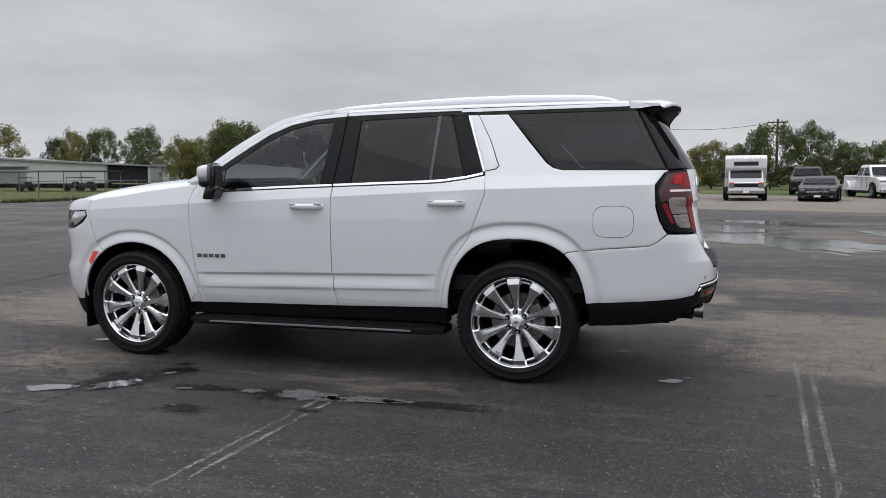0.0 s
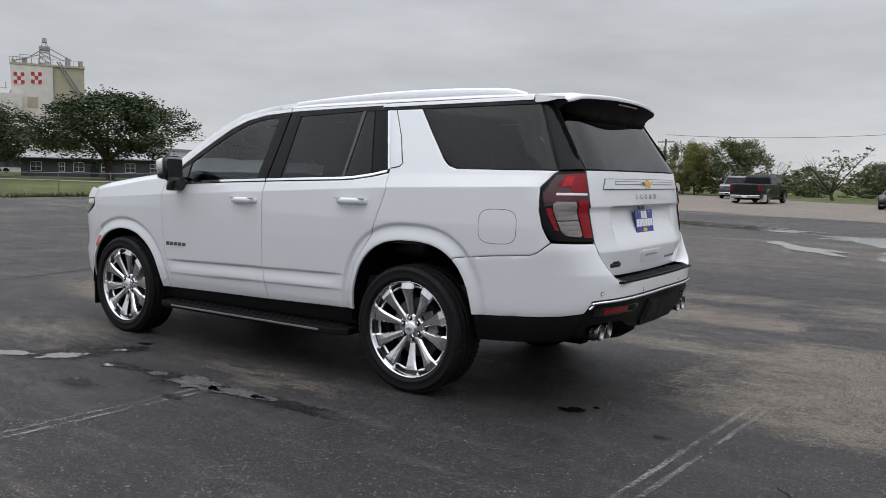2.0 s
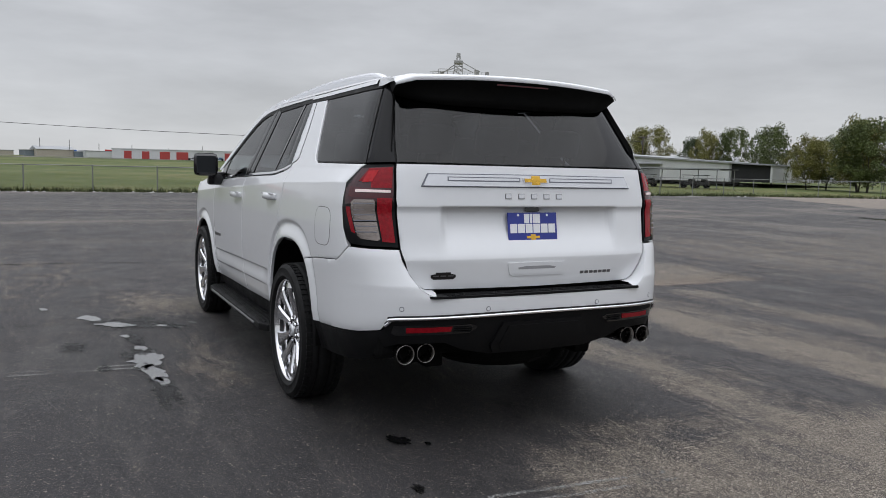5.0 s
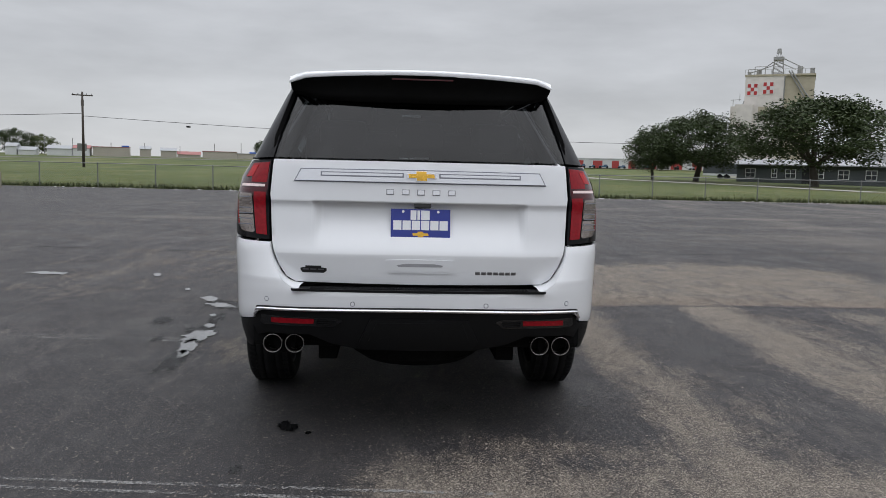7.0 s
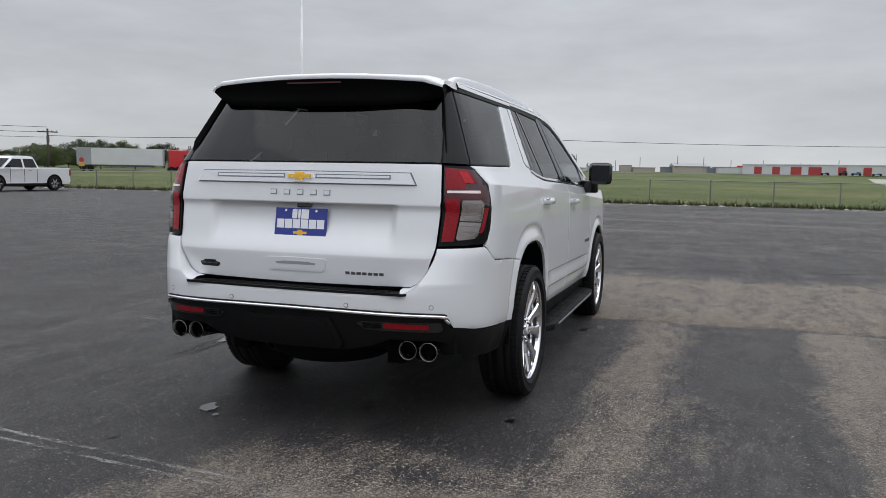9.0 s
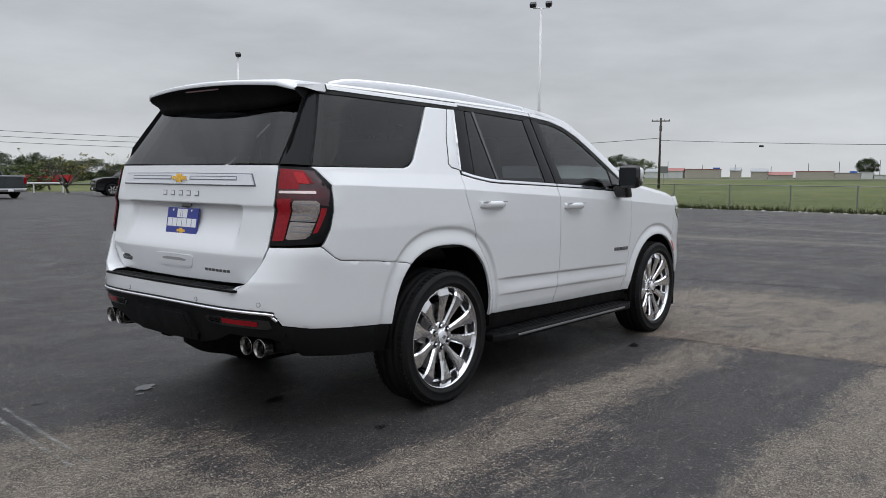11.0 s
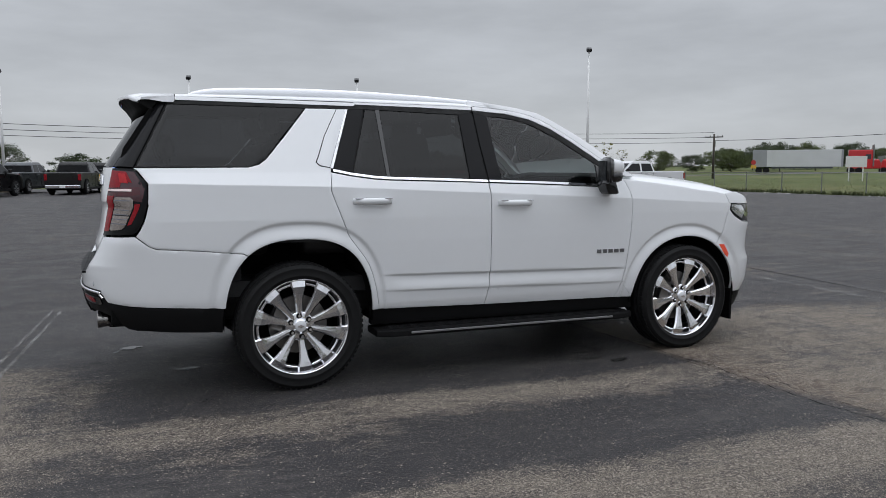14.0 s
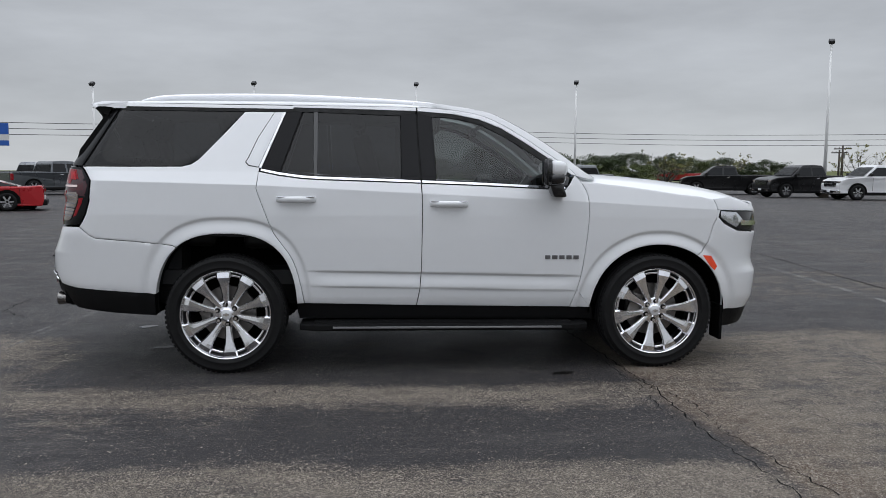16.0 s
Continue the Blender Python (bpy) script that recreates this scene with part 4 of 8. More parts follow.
# fuel flap, handles and door badges
panel("fuel_flap", [S(-.648 + .130 * math.copysign(abs(math.cos(a)) ** .55, math.cos(a)), 1.094 + .103 * math.copysign(abs(math.sin(a)) ** .55, math.sin(a))) for a in [2 * math.pi * k / 28 for k in range(28)]],
      SEAM_BLACK, suv, off=.0006, rim=.002, gap=0, sides=(1,), soft=0)
panel("fuel_flap", [S(-.648 + .127 * math.copysign(abs(math.cos(a)) ** .55, math.cos(a)), 1.094 + .100 * math.copysign(abs(math.sin(a)) ** .55, math.sin(a))) for a in [2 * math.pi * k / 28 for k in range(28)]],
      PEARL, suv, off=.0014, rim=.001, gap=0, sides=(1,), soft=.0005)


def door_handle(x, z, parent, s):
    h = new("door_handle")
    h.parent = parent
    h["label"] = "white door handle with a chrome strip"
    y = half_width(x, z)
    bm = bmesh.new()
    rows = []
    for k in range(13):
        u = -1 + 2 * k / 12
        lift = .040 * (1 - abs(u) ** 4) + .006
        hgt = .0235 * (1 - .18 * abs(u) ** 3)
        rows.append([bm.verts.new((x + .135 * u, s * (y + d), z + q)) for d, q in ((lift - .016, -hgt), (lift, -hgt * .7), (lift + .004, hgt * .2), (lift - .004, hgt), (lift - .018, hgt * .9))])
    for a, b in zip(rows, rows[1:]):
        for k in range(5):
            f = bm.faces.new((a[k], a[(k + 1) % 5], b[(k + 1) % 5], b[k]))
            f.smooth = True
    bm.faces.new(rows[0][::-1]), bm.faces.new(rows[-1])
    bmesh.ops.recalc_face_normals(bm, faces=bm.faces[:])
    part("grip", bm, PEARL, h)
    part("strip", block(x - .128, x + .128, s * (y + .03) - .010, s * (y + .03) + .010, z + .0165, z + .0235, .003), CHROME, h)
    bm = bmesh.new()
    c = bm.verts.new((x, s * (y - .010), z - .022))
    ring = [bm.verts.new((x + .095 * math.cos(a), s * (y + .0015), z - .018 + .034 * math.sin(a))) for a in [2 * math.pi * k / 20 for k in range(20)]]
    for k in range(20):
        bm.faces.new((c, ring[k], ring[(k + 1) % 20]))
    part("cup", outward(bm, Vector((0, s, 0))), PEARL, h, smooth=True)


for s in (1, -1):
    door_handle(.482, 1.212, rear_door[s], s)
    door_handle(1.545, 1.189, front_door[s], s)
    for k in range(5):
        x = 2.483 - .0515 * k
        y = half_width(x, .815)
        part("letter_bar", block(x - .038, x, s * (y + .001) - .004, s * (y + .001) + .004, .802, .830, .002), WHEEL_POCKET, front_door[s])

# door mirrors
for s in (1, -1):
    mirror = new("door_mirror")
    mirror.parent = front_door[s]
    mirror["label"] = "black door mirror with a white upper cap"

    def pod(x0, x1, y0, y1, z0, z1, bevel):
        return block(x0, x1, min(s * y0, s * y1), max(s * y0, s * y1), z0, z1, bevel)

    def swept(bm, x0, depth, tall):
        """Narrows a pod forwards and sweeps its outer end back."""
        for v in bm.verts:
            k = (v.co.x - x0) / depth
            v.co.z = 1.415 + (v.co.z - 1.415) * (1 - tall * k)
            v.co.y = s * (1.13 + (abs(v.co.y) - 1.13) * (1 - .14 * k))
            v.co.x -= .30 * (abs(v.co.y) - 1.13)
        return bm
    part("housing", swept(pod(2.186, 2.262, 1.005, 1.222, 1.322, 1.518, .046), 2.186, .16, .10), GLOSS_BLACK, mirror, smooth=True)
    part("lower_shell", swept(pod(2.225, 2.342, 1.015, 1.210, 1.328, 1.42, .04), 2.225, .13, .14), GLOSS_BLACK, mirror, smooth=True)
    part("cap", swept(pod(2.232, 2.352, 1.015, 1.211, 1.392, 1.508, .040), 2.232, .12, .18), PEARL, mirror, "white mirror cap", smooth=True)
    part("mirror_glass", swept(pod(2.180, 2.190, 1.035, 1.200, 1.348, 1.492, .003), 2.180, .2, 0), MIRROR_GLASS, mirror)
    bm = pod(2.275, 2.372, .94, 1.085, 1.245, 1.36, .022)
    for v in bm.verts:
        v.co.x -= .35 * max(0, v.co.z - 1.245)
    part("foot", bm, GLOSS_BLACK, mirror, smooth=True)

# wheels
def wheel_mesh():
    """Tyre, rim, spokes, disc and hub, facing +y, about the origin."""
    tyre_profile = [(.312, .100), (.3145, .1155), (.330, .128), (.333, .1325), (.339, .1335), (.342, .131), (.362, .134), (.380, .132), (.383, .1335), (.386, .131), (.394, .125), (.403, .114), (.4085, .100), (.4105, .088),
                    (.4105, .084), (.402, .083), (.402, .076), (.4125, .075), (.4135, .050), (.4135, .040), (.404, .039), (.404, .031), (.414, .030),
                    (.4145, -.030), (.404, -.031), (.404, -.039), (.4135, -.040), (.4125, -.075), (.402, -.076), (.402, -.083), (.4105, -.084),
                    (.4085, -.100), (.403, -.114), (.392, -.126), (.374, -.133), (.345, -.132), (.312, -.118), (.300, -.105)]
    return tyre_profile


def spoke(bm):
    """One polished spoke along x: narrow at the hub, flared to a folded end at the rim, with bevelled flanks."""
    rows = []
    for r, hw, y in ((.045, .0240, .070), (.095, .0215, .076), (.150, .0255, .086), (.205, .0325, .098), (.238, .0405, .105), (.262, .0490, .109), (.303, .0530, .097)):
        top = hw - .0095
        rows.append([bm.verts.new((r, yy, t)) for t, yy in ((-hw, y - .052), (-hw, y - .011), (-top, y), (0, y + .0015), (top, y), (hw, y - .011), (hw, y - .052))])
    for p, q in zip(rows, rows[1:]):
        for k in range(6):
            bm.faces.new((p[k], p[k + 1], q[k + 1], q[k]))
    return bm


wheel_meshes = {}


def wheel(x, s, turn, z=.411):
    w = new("wheel")
    w.parent = suv
    w["label"] = "black tyre on a polished ten-spoke alloy wheel"
    w.matrix_local = pose(x, s * .893, z) @ (Matrix.Identity(4) if s > 0 else pose(0, 0, 0, 0, 0, 180)) @ pose(0, 0, 0, 0, turn, 0)

    def shared(name, make, mat, label="", smooth=False):
        if name not in wheel_meshes:
            bm = make()
            bmesh.ops.recalc_face_normals(bm, faces=bm.faces[:])
            ob = part(name, bm, mat, w, label, smooth)
            wheel_meshes[name] = ob.data
        else:
            ob = new(name, wheel_meshes[name])
            ob.parent = w
            if label:
                ob["label"] = label
        return ob
    tyre = shared("tyre", lambda: lathe(wheel_mesh(), 96, closed=True), RUBBER, "", True)

    def treads():
        bm = bmesh.new()
        for k in range(72):
            a = 2 * math.pi * k / 72
            m = Matrix.Rotation(-a, 4, 'Y')
            for y0, y1 in ((.078, .112), (-.112, -.078)):
                block(.398, .4135, y0, y1, -.011, .011, m=m, bm=bm)
        return bm
    shared("tread", treads, RUBBER)["kind"] = "stuff"
    shared("rim", lambda: lathe([(.2985, .082), (.301, .098), (.304, .109), (.309, .1175), (.3130, .1165), (.3140, .100)], 80), POLISHED, "", True)
    shared("barrel", lambda: lathe([(.2985, .083), (.292, .060), (.288, .0), (.286, -.105), (.300, -.112)], 64), BARREL, "dark wheel barrel", True)
    shared("inner_lip", lambda: lathe([(.291, .046), (.287, .060), (.280, .066), (.268, .064), (.265, .050), (.270, .030)], 64), POLISHED, "", True)
    for k in range(10):
        a = 2 * math.pi * (k + (.03 if k % 2 else -.03)) / 10
        sp = shared("spoke", lambda: spoke(bmesh.new()), POLISHED)
        sp.matrix_local = pose(0, 0, 0, 0, -math.degrees(a), 0)
    shared("hub", lambda: lathe([(.0001, .086), (.034, .086), (.040, .078), (.060, .0735), (.090, .0735), (.0965, .068), (.098, .03)], 40), POLISHED, "", True)
    shared("hub_cap", lambda: lathe([(.0001, .0945), (.030, .0940), (.035, .091), (.0365, .080)], 28), SILVER_TRIM, "", True)
    mark = shared("cap_mark", lambda: prism([(-.020, -.005), (-.007, -.005), (-.007, -.011), (.007, -.011), (.007, -.005), (.020, -.005), (.020, .005), (.007, .005), (.007, .011), (-.007, .011), (-.007, .005), (-.020, .005)], .0930, .0958, "y"), CHROME)
    mark.matrix_local = pose(0, 0, 0, 0, -turn, 0)
    for k in range(6):
        a = 60 * k + 15
        n = shared("lug_nut", lambda: rod((.0685, .066, 0), (.0685, .092, 0), .0125, .0105, 8), CHROME)
        n.matrix_local = pose(0, 0, 0, 0, a, 0)
        c = shared("lug_seat", lambda: rod((.0685, .066, 0), (.0685, .0755, 0), .0185, .0185, 14), LINER)
        c.matrix_local = pose(0, 0, 0, 0, a, 0)
    shared("brake_disc", lambda: lathe([(.0001, .012), (.09, .012), (.09, .0), (.192, .0), (.194, -.01), (.192, -.028), (.09, -.028)], 40), BRAKE)
    cal = shared("brake_caliper", lambda: block(.10, .185, -.035, .045, -.075, .075, .015), BRAKE)
    cal.matrix_local = pose(0, 0, 0, 0, -turn - (160 if s > 0 else 20) , 0)
    shared("barrel_back", lambda: lathe([(.0001, -.05), (.28, -.05)], 32), LINER)
    return w


for x in (0.0, 3.071):
    for s in (1, -1):
        wheel(x - .006, s, 8 if x else 22, .4115 - .006 + x * math.sin(radians(.33)))

# wheel wells, floor pan, axle and chassis
for k in (0, 1):
    for s in (1, -1):
        bm = bmesh.new()
        rows = [[bm.verts.new((px, s * y, pz)) for y in (.975, .5)] for px, pz in arch(k, 0, 180, 30, 1.008)]
        for a, b in zip(rows, rows[1:]):
            bm.faces.new((a[0], a[1], b[1], b[0]))
        bm.faces.new([q[1] for q in rows])
        part("wheel_well", bm, LINER, suv)
part("floor_pan", block(-1.14, 3.45, -.86, .86, .46, .60, .03), LINER, suv)
part("rear_axle", rod((0, -.75, .405), (0, .75, .405), .055, n=14), LINER, suv)
bm = bmesh.new()
bmesh.ops.create_uvsphere(bm, u_segments=16, v_segments=10, radius=.16, matrix=pose(-.03, 0, .41))
part("differential", bm, LINER, suv, smooth=True)
for s in (1, -1):
    part("frame_rail", block(-1.0, 3.6, s * .48 - .05, s * .48 + .05, .36, .48, .01), LINER, suv)
    part("silencer_pipe", rod((-1.15, s * .69, .49), (-.55, s * .62, .47), .06, n=12), LINER, suv)
    part("mud_flap", block(3.56, 3.58, min(s * .80, s * .97), max(s * .80, s * .97), .205, .46), LINER, suv)
part("spare_wheel", lathe([(.0001, .10), (.30, .10), (.36, .06), (.36, -.06), (.30, -.1)], 30), LINER, suv).matrix_local = pose(-.75, 0, .44, 90, 0, 0)

# cabin lining behind the rear glass
panel("inner_lining", sk([(-.95, 1.42), (-.3, 1.425), (.21, 1.42), (.2, .95), (-.88, .97)]), CABIN_DARK, suv, off=-.03, rim=.005, gap=0)
panel("inner_lining", sk([(.085, 1.826), (-.06, 1.645), (-.19, 1.49), (-.1, 1.43), (.2, 1.43), (.36, 1.826)]), CABIN_DARK, suv, off=-.022, rim=.005, gap=0)
panel("inner_lining", [S(-.975, 1.43), S(-.90, 1.64), S(-.822, 1.845), R(.66, 1.845), R(.695, 1.76), R(.765, 1.434)], CABIN_DARK, suv, off=-.02, rim=.005, gap=0)
panel("gate_lining", [R(y, z) for y, z in [(.72, 1.42), (.70, .9), (-.70, .9), (-.72, 1.42)]], CABIN_DARK, suv, off=-.05, rim=.005, gap=0, sides=(1,))
# dark inner shell behind the seams, and the cabin
panel("inner_shell", sk([(.20, 1.40), (2.50, 1.30), (2.52, .9), (2.42, .47), (.54, .49), (.44, .85), (.22, 1.2)]), SEAM_BLACK, suv, off=-.02, rim=.01, gap=0)
part("cabin_floor", block(-1.0, 2.5, -.84, .84, .60, .70), CABIN_DARK, suv)
part("load_floor", block(-1.05, -.35, -.78, .78, .70, .95), CABIN_DARK, suv)
part("headlining", block(-.78, 1.42, -.62, .62, 1.845, 1.866, .005), CABIN_DARK, suv)
dash = block(2.05, 2.52, -.82, .82, .95, 1.30, .05)
part("dashboard", dash, CABIN_DARK, suv)
part("instrument_hood", block(1.98, 2.2, .20, .62, 1.24, 1.36, .03), CABIN_DARK, suv)
part("centre_screen", block(2.00, 2.03, -.16, .16, 1.18, 1.36, .01), GLOSS_BLACK, suv)
bm = bmesh.new()
n = 28
rings = [[bm.verts.new(((.19 + .016 * math.cos(2 * math.pi * j / 8)) * math.cos(2 * math.pi * k / n), (.19 + .016 * math.cos(2 * math.pi * j / 8)) * math.sin(2 * math.pi * k / n), .016 * math.sin(2 * math.pi * j / 8))) for j in range(8)]
         for k in range(n)]
for k in range(n):
    for j in range(8):
        bm.faces.new((rings[k][j], rings[k][(j + 1) % 8], rings[(k + 1) % n][(j + 1) % 8], rings[(k + 1) % n][j])).smooth = True
block(-.18, .18, -.03, .03, -.01, .012, .008, bm=bm)
block(-.06, .06, -.06, .06, -.02, .02, .01, bm=bm)
part("steering_wheel", bm, CABIN_DARK, suv).matrix_local = pose(1.86, .41, 1.19, 0, -68, 0)
part("steering_column", rod((1.88, .41, 1.17), (2.2, .41, 1.05), .04, n=10), CABIN_DARK, suv)
for y in (.38, -.38):
    part("sun_visor", block(1.46, 1.50, y - .30, y + .30, 1.71, 1.86, .01), CABIN_DARK, suv)
part("inner_mirror", block(1.80, 1.84, -.13, .13, 1.70, 1.77, .015), CABIN_DARK, suv)
part("mirror_stem", rod((1.84, 0, 1.76), (1.93, 0, 1.82), .015), CABIN_DARK, suv)


def car_seat(x, y, w, base=.98, back=.70, rest=True):
    st = new("car_seat")
    st.parent = suv
    part("cushion", block(x - .05, x + .48, y - w / 2, y + w / 2, base - .16, base, .05), SEAT_LEATHER, st, smooth=True)
    part("backrest", block(-.07, .07, -w / 2, w / 2, 0, back, .06, m=pose(x, y, base - .06, 0, -14, 0)), SEAT_LEATHER, st, smooth=True)
    if rest:
        part("headrest", block(-.05, .05, -.13, .13, back + .05, back + .21, .04, m=pose(x, y, base - .06, 0, -14, 0)), SEAT_LEATHER, st, smooth=True)
        for d in (-.06, .06):
            part("headrest_post", rod((0, d, back - .04), (0, d, back + .08), .007, n=6), CHROME, st).matrix_local = pose(x, y, base - .06, 0, -14, 0)


for y in (.41, -.41):
    car_seat(1.10, y, .56, 1.0, .76)
    car_seat(.12, y, .60, 1.0, .70)
for y in (.42, 0, -.42):
    car_seat(-.62, y, .40, 1.0, .52)
# ---- ground ----
def field_height(x, y):
    return 2.5 * min(1.0, max(0.0, (x - 37) / 163)) ** 1.5


GRASS = material("field_grass", (.115, .125, .045), .9, 0, .35, .12, .02, 3.0, spec=.2)


def ground_material():
    """Grass with dry and lush patches and bare specks."""
    m = GRASS
    n, l = m.node_tree.nodes, m.node_tree.links
    b = n["Principled BSDF"]
    co = n.new("ShaderNodeTexCoord")
    noises = []
    for sc, det in ((.045, 4), (.5, 6), (7.0, 3)):
        t = n.new("ShaderNodeTexNoise")
        t.inputs["Scale"].default_value, t.inputs["Detail"].default_value = sc, det
        l.new(co.outputs["Object"], t.inputs["Vector"])
        noises.append(t)
    add = n.new("ShaderNodeMath")
    add.operation = 'ADD'
    l.new(noises[0].outputs["Fac"], add.inputs[0]), l.new(noises[1].outputs["Fac"], add.inputs[1])
    add2 = n.new("ShaderNodeMath")
    add2.operation = 'MULTIPLY_ADD'
    add2.inputs[1].default_value = .6
    l.new(noises[2].outputs["Fac"], add2.inputs[0]), l.new(add.outputs[0], add2.inputs[2])
    r = n.new("ShaderNodeValToRGB")
    e = r.color_ramp.elements
    e[0].position, e[0].color = .38, (.046, .064, .019, 1)
    e[1].position, e[1].color = .62, (.150, .142, .060, 1)
    mid = e.new(.5)
    mid.color = (.082, .102, .030, 1)
    half = n.new("ShaderNodeMath")
    half.operation = 'MULTIPLY'
    half.inputs[1].default_value = .385
    l.new(add2.outputs[0], half.inputs[0])
    l.new(half.outputs[0], r.inputs[0]), l.new(r.outputs[0], b.inputs["Base Color"])


ground_material()
xs = sorted({*(-1500, -700, -300, -120, -60, 34.0, 36, 40, 50, 65, 85, 110, 140, 170, 200, 260, 400, 800, 1500), *range(-40, 34, 12)})
ys = (-1500, -700, -300, -160, -110, -80, -60, -40, -20, 0, 20, 40, 60, 80, 110, 160, 300, 700, 1500)
bm = bmesh.new()
grid = [[bm.verts.new((x, y, field_height(x, y) - .012)) for y in ys] for x in xs]
for a, b in zip(grid, grid[1:]):
    for k in range(len(ys) - 1):
        bm.faces.new((a[k], b[k], b[k + 1], a[k + 1])).smooth = True
me = bpy.data.meshes.new("ground")
bm.to_mesh(me), bm.free()
me.materials.append(GRASS)
tagged(new("ground", me), "green and straw-coloured rough grass field behind the fence", "field", kind="structure")


# the asphalt lot: fine near the car, with its wear kept as soft fields in the mesh
def soft_box(x, y, x0, x1, y0, y1, s):
    f = lambda v, a, b: np.clip((v - a) / s + .5, 0, 1) * np.clip((b - v) / s + .5, 0, 1)
    return f(x, x0, x1) * f(y, y0, y1)


gx = np.concatenate([[-90, -60, -40, -26, -18, -13, -10, -8], np.arange(-6.5, 8.5, .085), [9, 10, 11, 12, 14, 17, 21, 26, 31, 35.0]])
gy = np.concatenate([[-76, -66, -58, -48, -40, -32, -26, -20, -15, -12, -10, -8.5], np.arange(-7.2, 5.6, .085), [6.5, 7.5, 9, 11, 14, 18, 24, 32, 42, 52, 60]])
GX, GY = np.meshgrid(gx, gy, indexing="ij")


def lumps(scale, seed):
    return np.array([noise.noise(Vector((x * scale + seed, y * scale, seed * .7))) for x, y in zip(GX.ravel(), GY.ravel())]).reshape(GX.shape)


wob = lumps(.55, 3.0) * .35
wob2 = lumps(.9, 11.0) * .25
tan = np.zeros_like(GX)
seam_x = np.interp(GY, [-3.4, -2.8, -2.1, -1.2, .5], [2.92, 2.91, 2.83, 2.77, 2.72]) + wob2 * .12  # where the older patch ahead of the car begins
for w, (x0, x1, y0, y1, s) in ((.85, (-2.1, 2.9, -1.86, -1.42, .26)), (.4, (-2.0, 2.8, -2.15, -1.7, .4)), (.9, (-1.6, 2.9, -3.5, -2.82, .24)), (.6, (-1.2, 2.7, -5.0, -4.35, .35)), (.55, (-1.4, 2.4, -4.0, -3.3, .5)),
                               (.85, (-3.3, -1.55, -2.4, .30, .5)), (.55, (-1.7, -1.2, -1.6, -.2, .35)), (.5, (3.0, 4.2, .8, 1.8, .6)), (.5, (.2, 2.2, 1.15, 1.5, .35)), (.55, (-3.4, -1.5, -5.5, -3.6, 1.0)), 
                               (.3, (3.2, 8.0, 2.0, 4.6, 1.2)), (.6, (-6.5, -3.2, -4.5, -.5, 2.0)), (.45, (-30, 9.0, -16, -7.5, 3.0)), (.15, (8, 31, -20, 10, 6.0)), (.12, (-12, 8, 7, 22, 6.0)), (.4, (2, 7, -14, -7, 3))):
    tan = np.maximum(tan, w * soft_box(GX + wob * .6, GY + wob2 * .5, x0, x1, y0, y1, s))
ahead = np.clip((GX - seam_x) / .10, 0, 1) * np.clip((7.0 + wob * 1.5 - GX) / .9, 0, 1) * np.clip((GY + 6.8 + wob2) / .6, 0, 1) * np.clip((.30 + wob * .8 - GY) / .45, 0, 1)
tan = np.maximum(tan, ahead * .70)
rust = ahead * np.clip((seam_x + .62 + wob * .8 - GX) / .30, 0, 1)
# Fields of darker, slightly smoother asphalt; one lies beneath the car.
darkened = np.zeros_like(GX)
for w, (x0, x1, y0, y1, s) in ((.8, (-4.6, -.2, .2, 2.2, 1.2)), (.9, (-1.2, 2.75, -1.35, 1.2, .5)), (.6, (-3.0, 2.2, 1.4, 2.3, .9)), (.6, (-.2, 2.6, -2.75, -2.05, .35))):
    darkened = np.maximum(darkened, w * soft_box(GX + wob, GY + wob2, x0, x1, y0, y1, s))
nx, ny = GX.shape
me = bpy.data.meshes.new("parking_lot")
idx = np.arange(nx * ny).reshape(nx, ny)
quads = np.stack([idx[:-1, :-1], idx[1:, :-1], idx[1:, 1:], idx[:-1, 1:]], -1).reshape(-1, 4)
cx, cy = (GX[:-1, :-1] + GX[1:, 1:]).ravel() / 2, (GY[:-1, :-1] + GY[1:, 1:]).ravel() / 2
keep = (cy > np.interp(cx, [-90, -8, 6, 22, 36], [-48, -48, -58, -76, -76])) & (cy < np.interp(cx, [-90, -9, 35], [52, 56, 62]))
me.from_pydata(np.stack([GX.ravel(), GY.ravel(), np.zeros(nx * ny)], 1).tolist(), [], quads[keep].tolist())
for key, field in (("tan", tan), ("darkened", darkened), ("rust", rust), ("ahead", ahead), ("far_x", np.clip((GX - 7.5) / 6, 0, 1) * np.clip((12 - GY) / 8, .15, 1)), ("far_y", np.clip((-GY - 6.5) / 6, 0, 1))):
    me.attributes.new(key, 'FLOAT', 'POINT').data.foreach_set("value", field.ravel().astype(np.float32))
me.validate(), me.update()


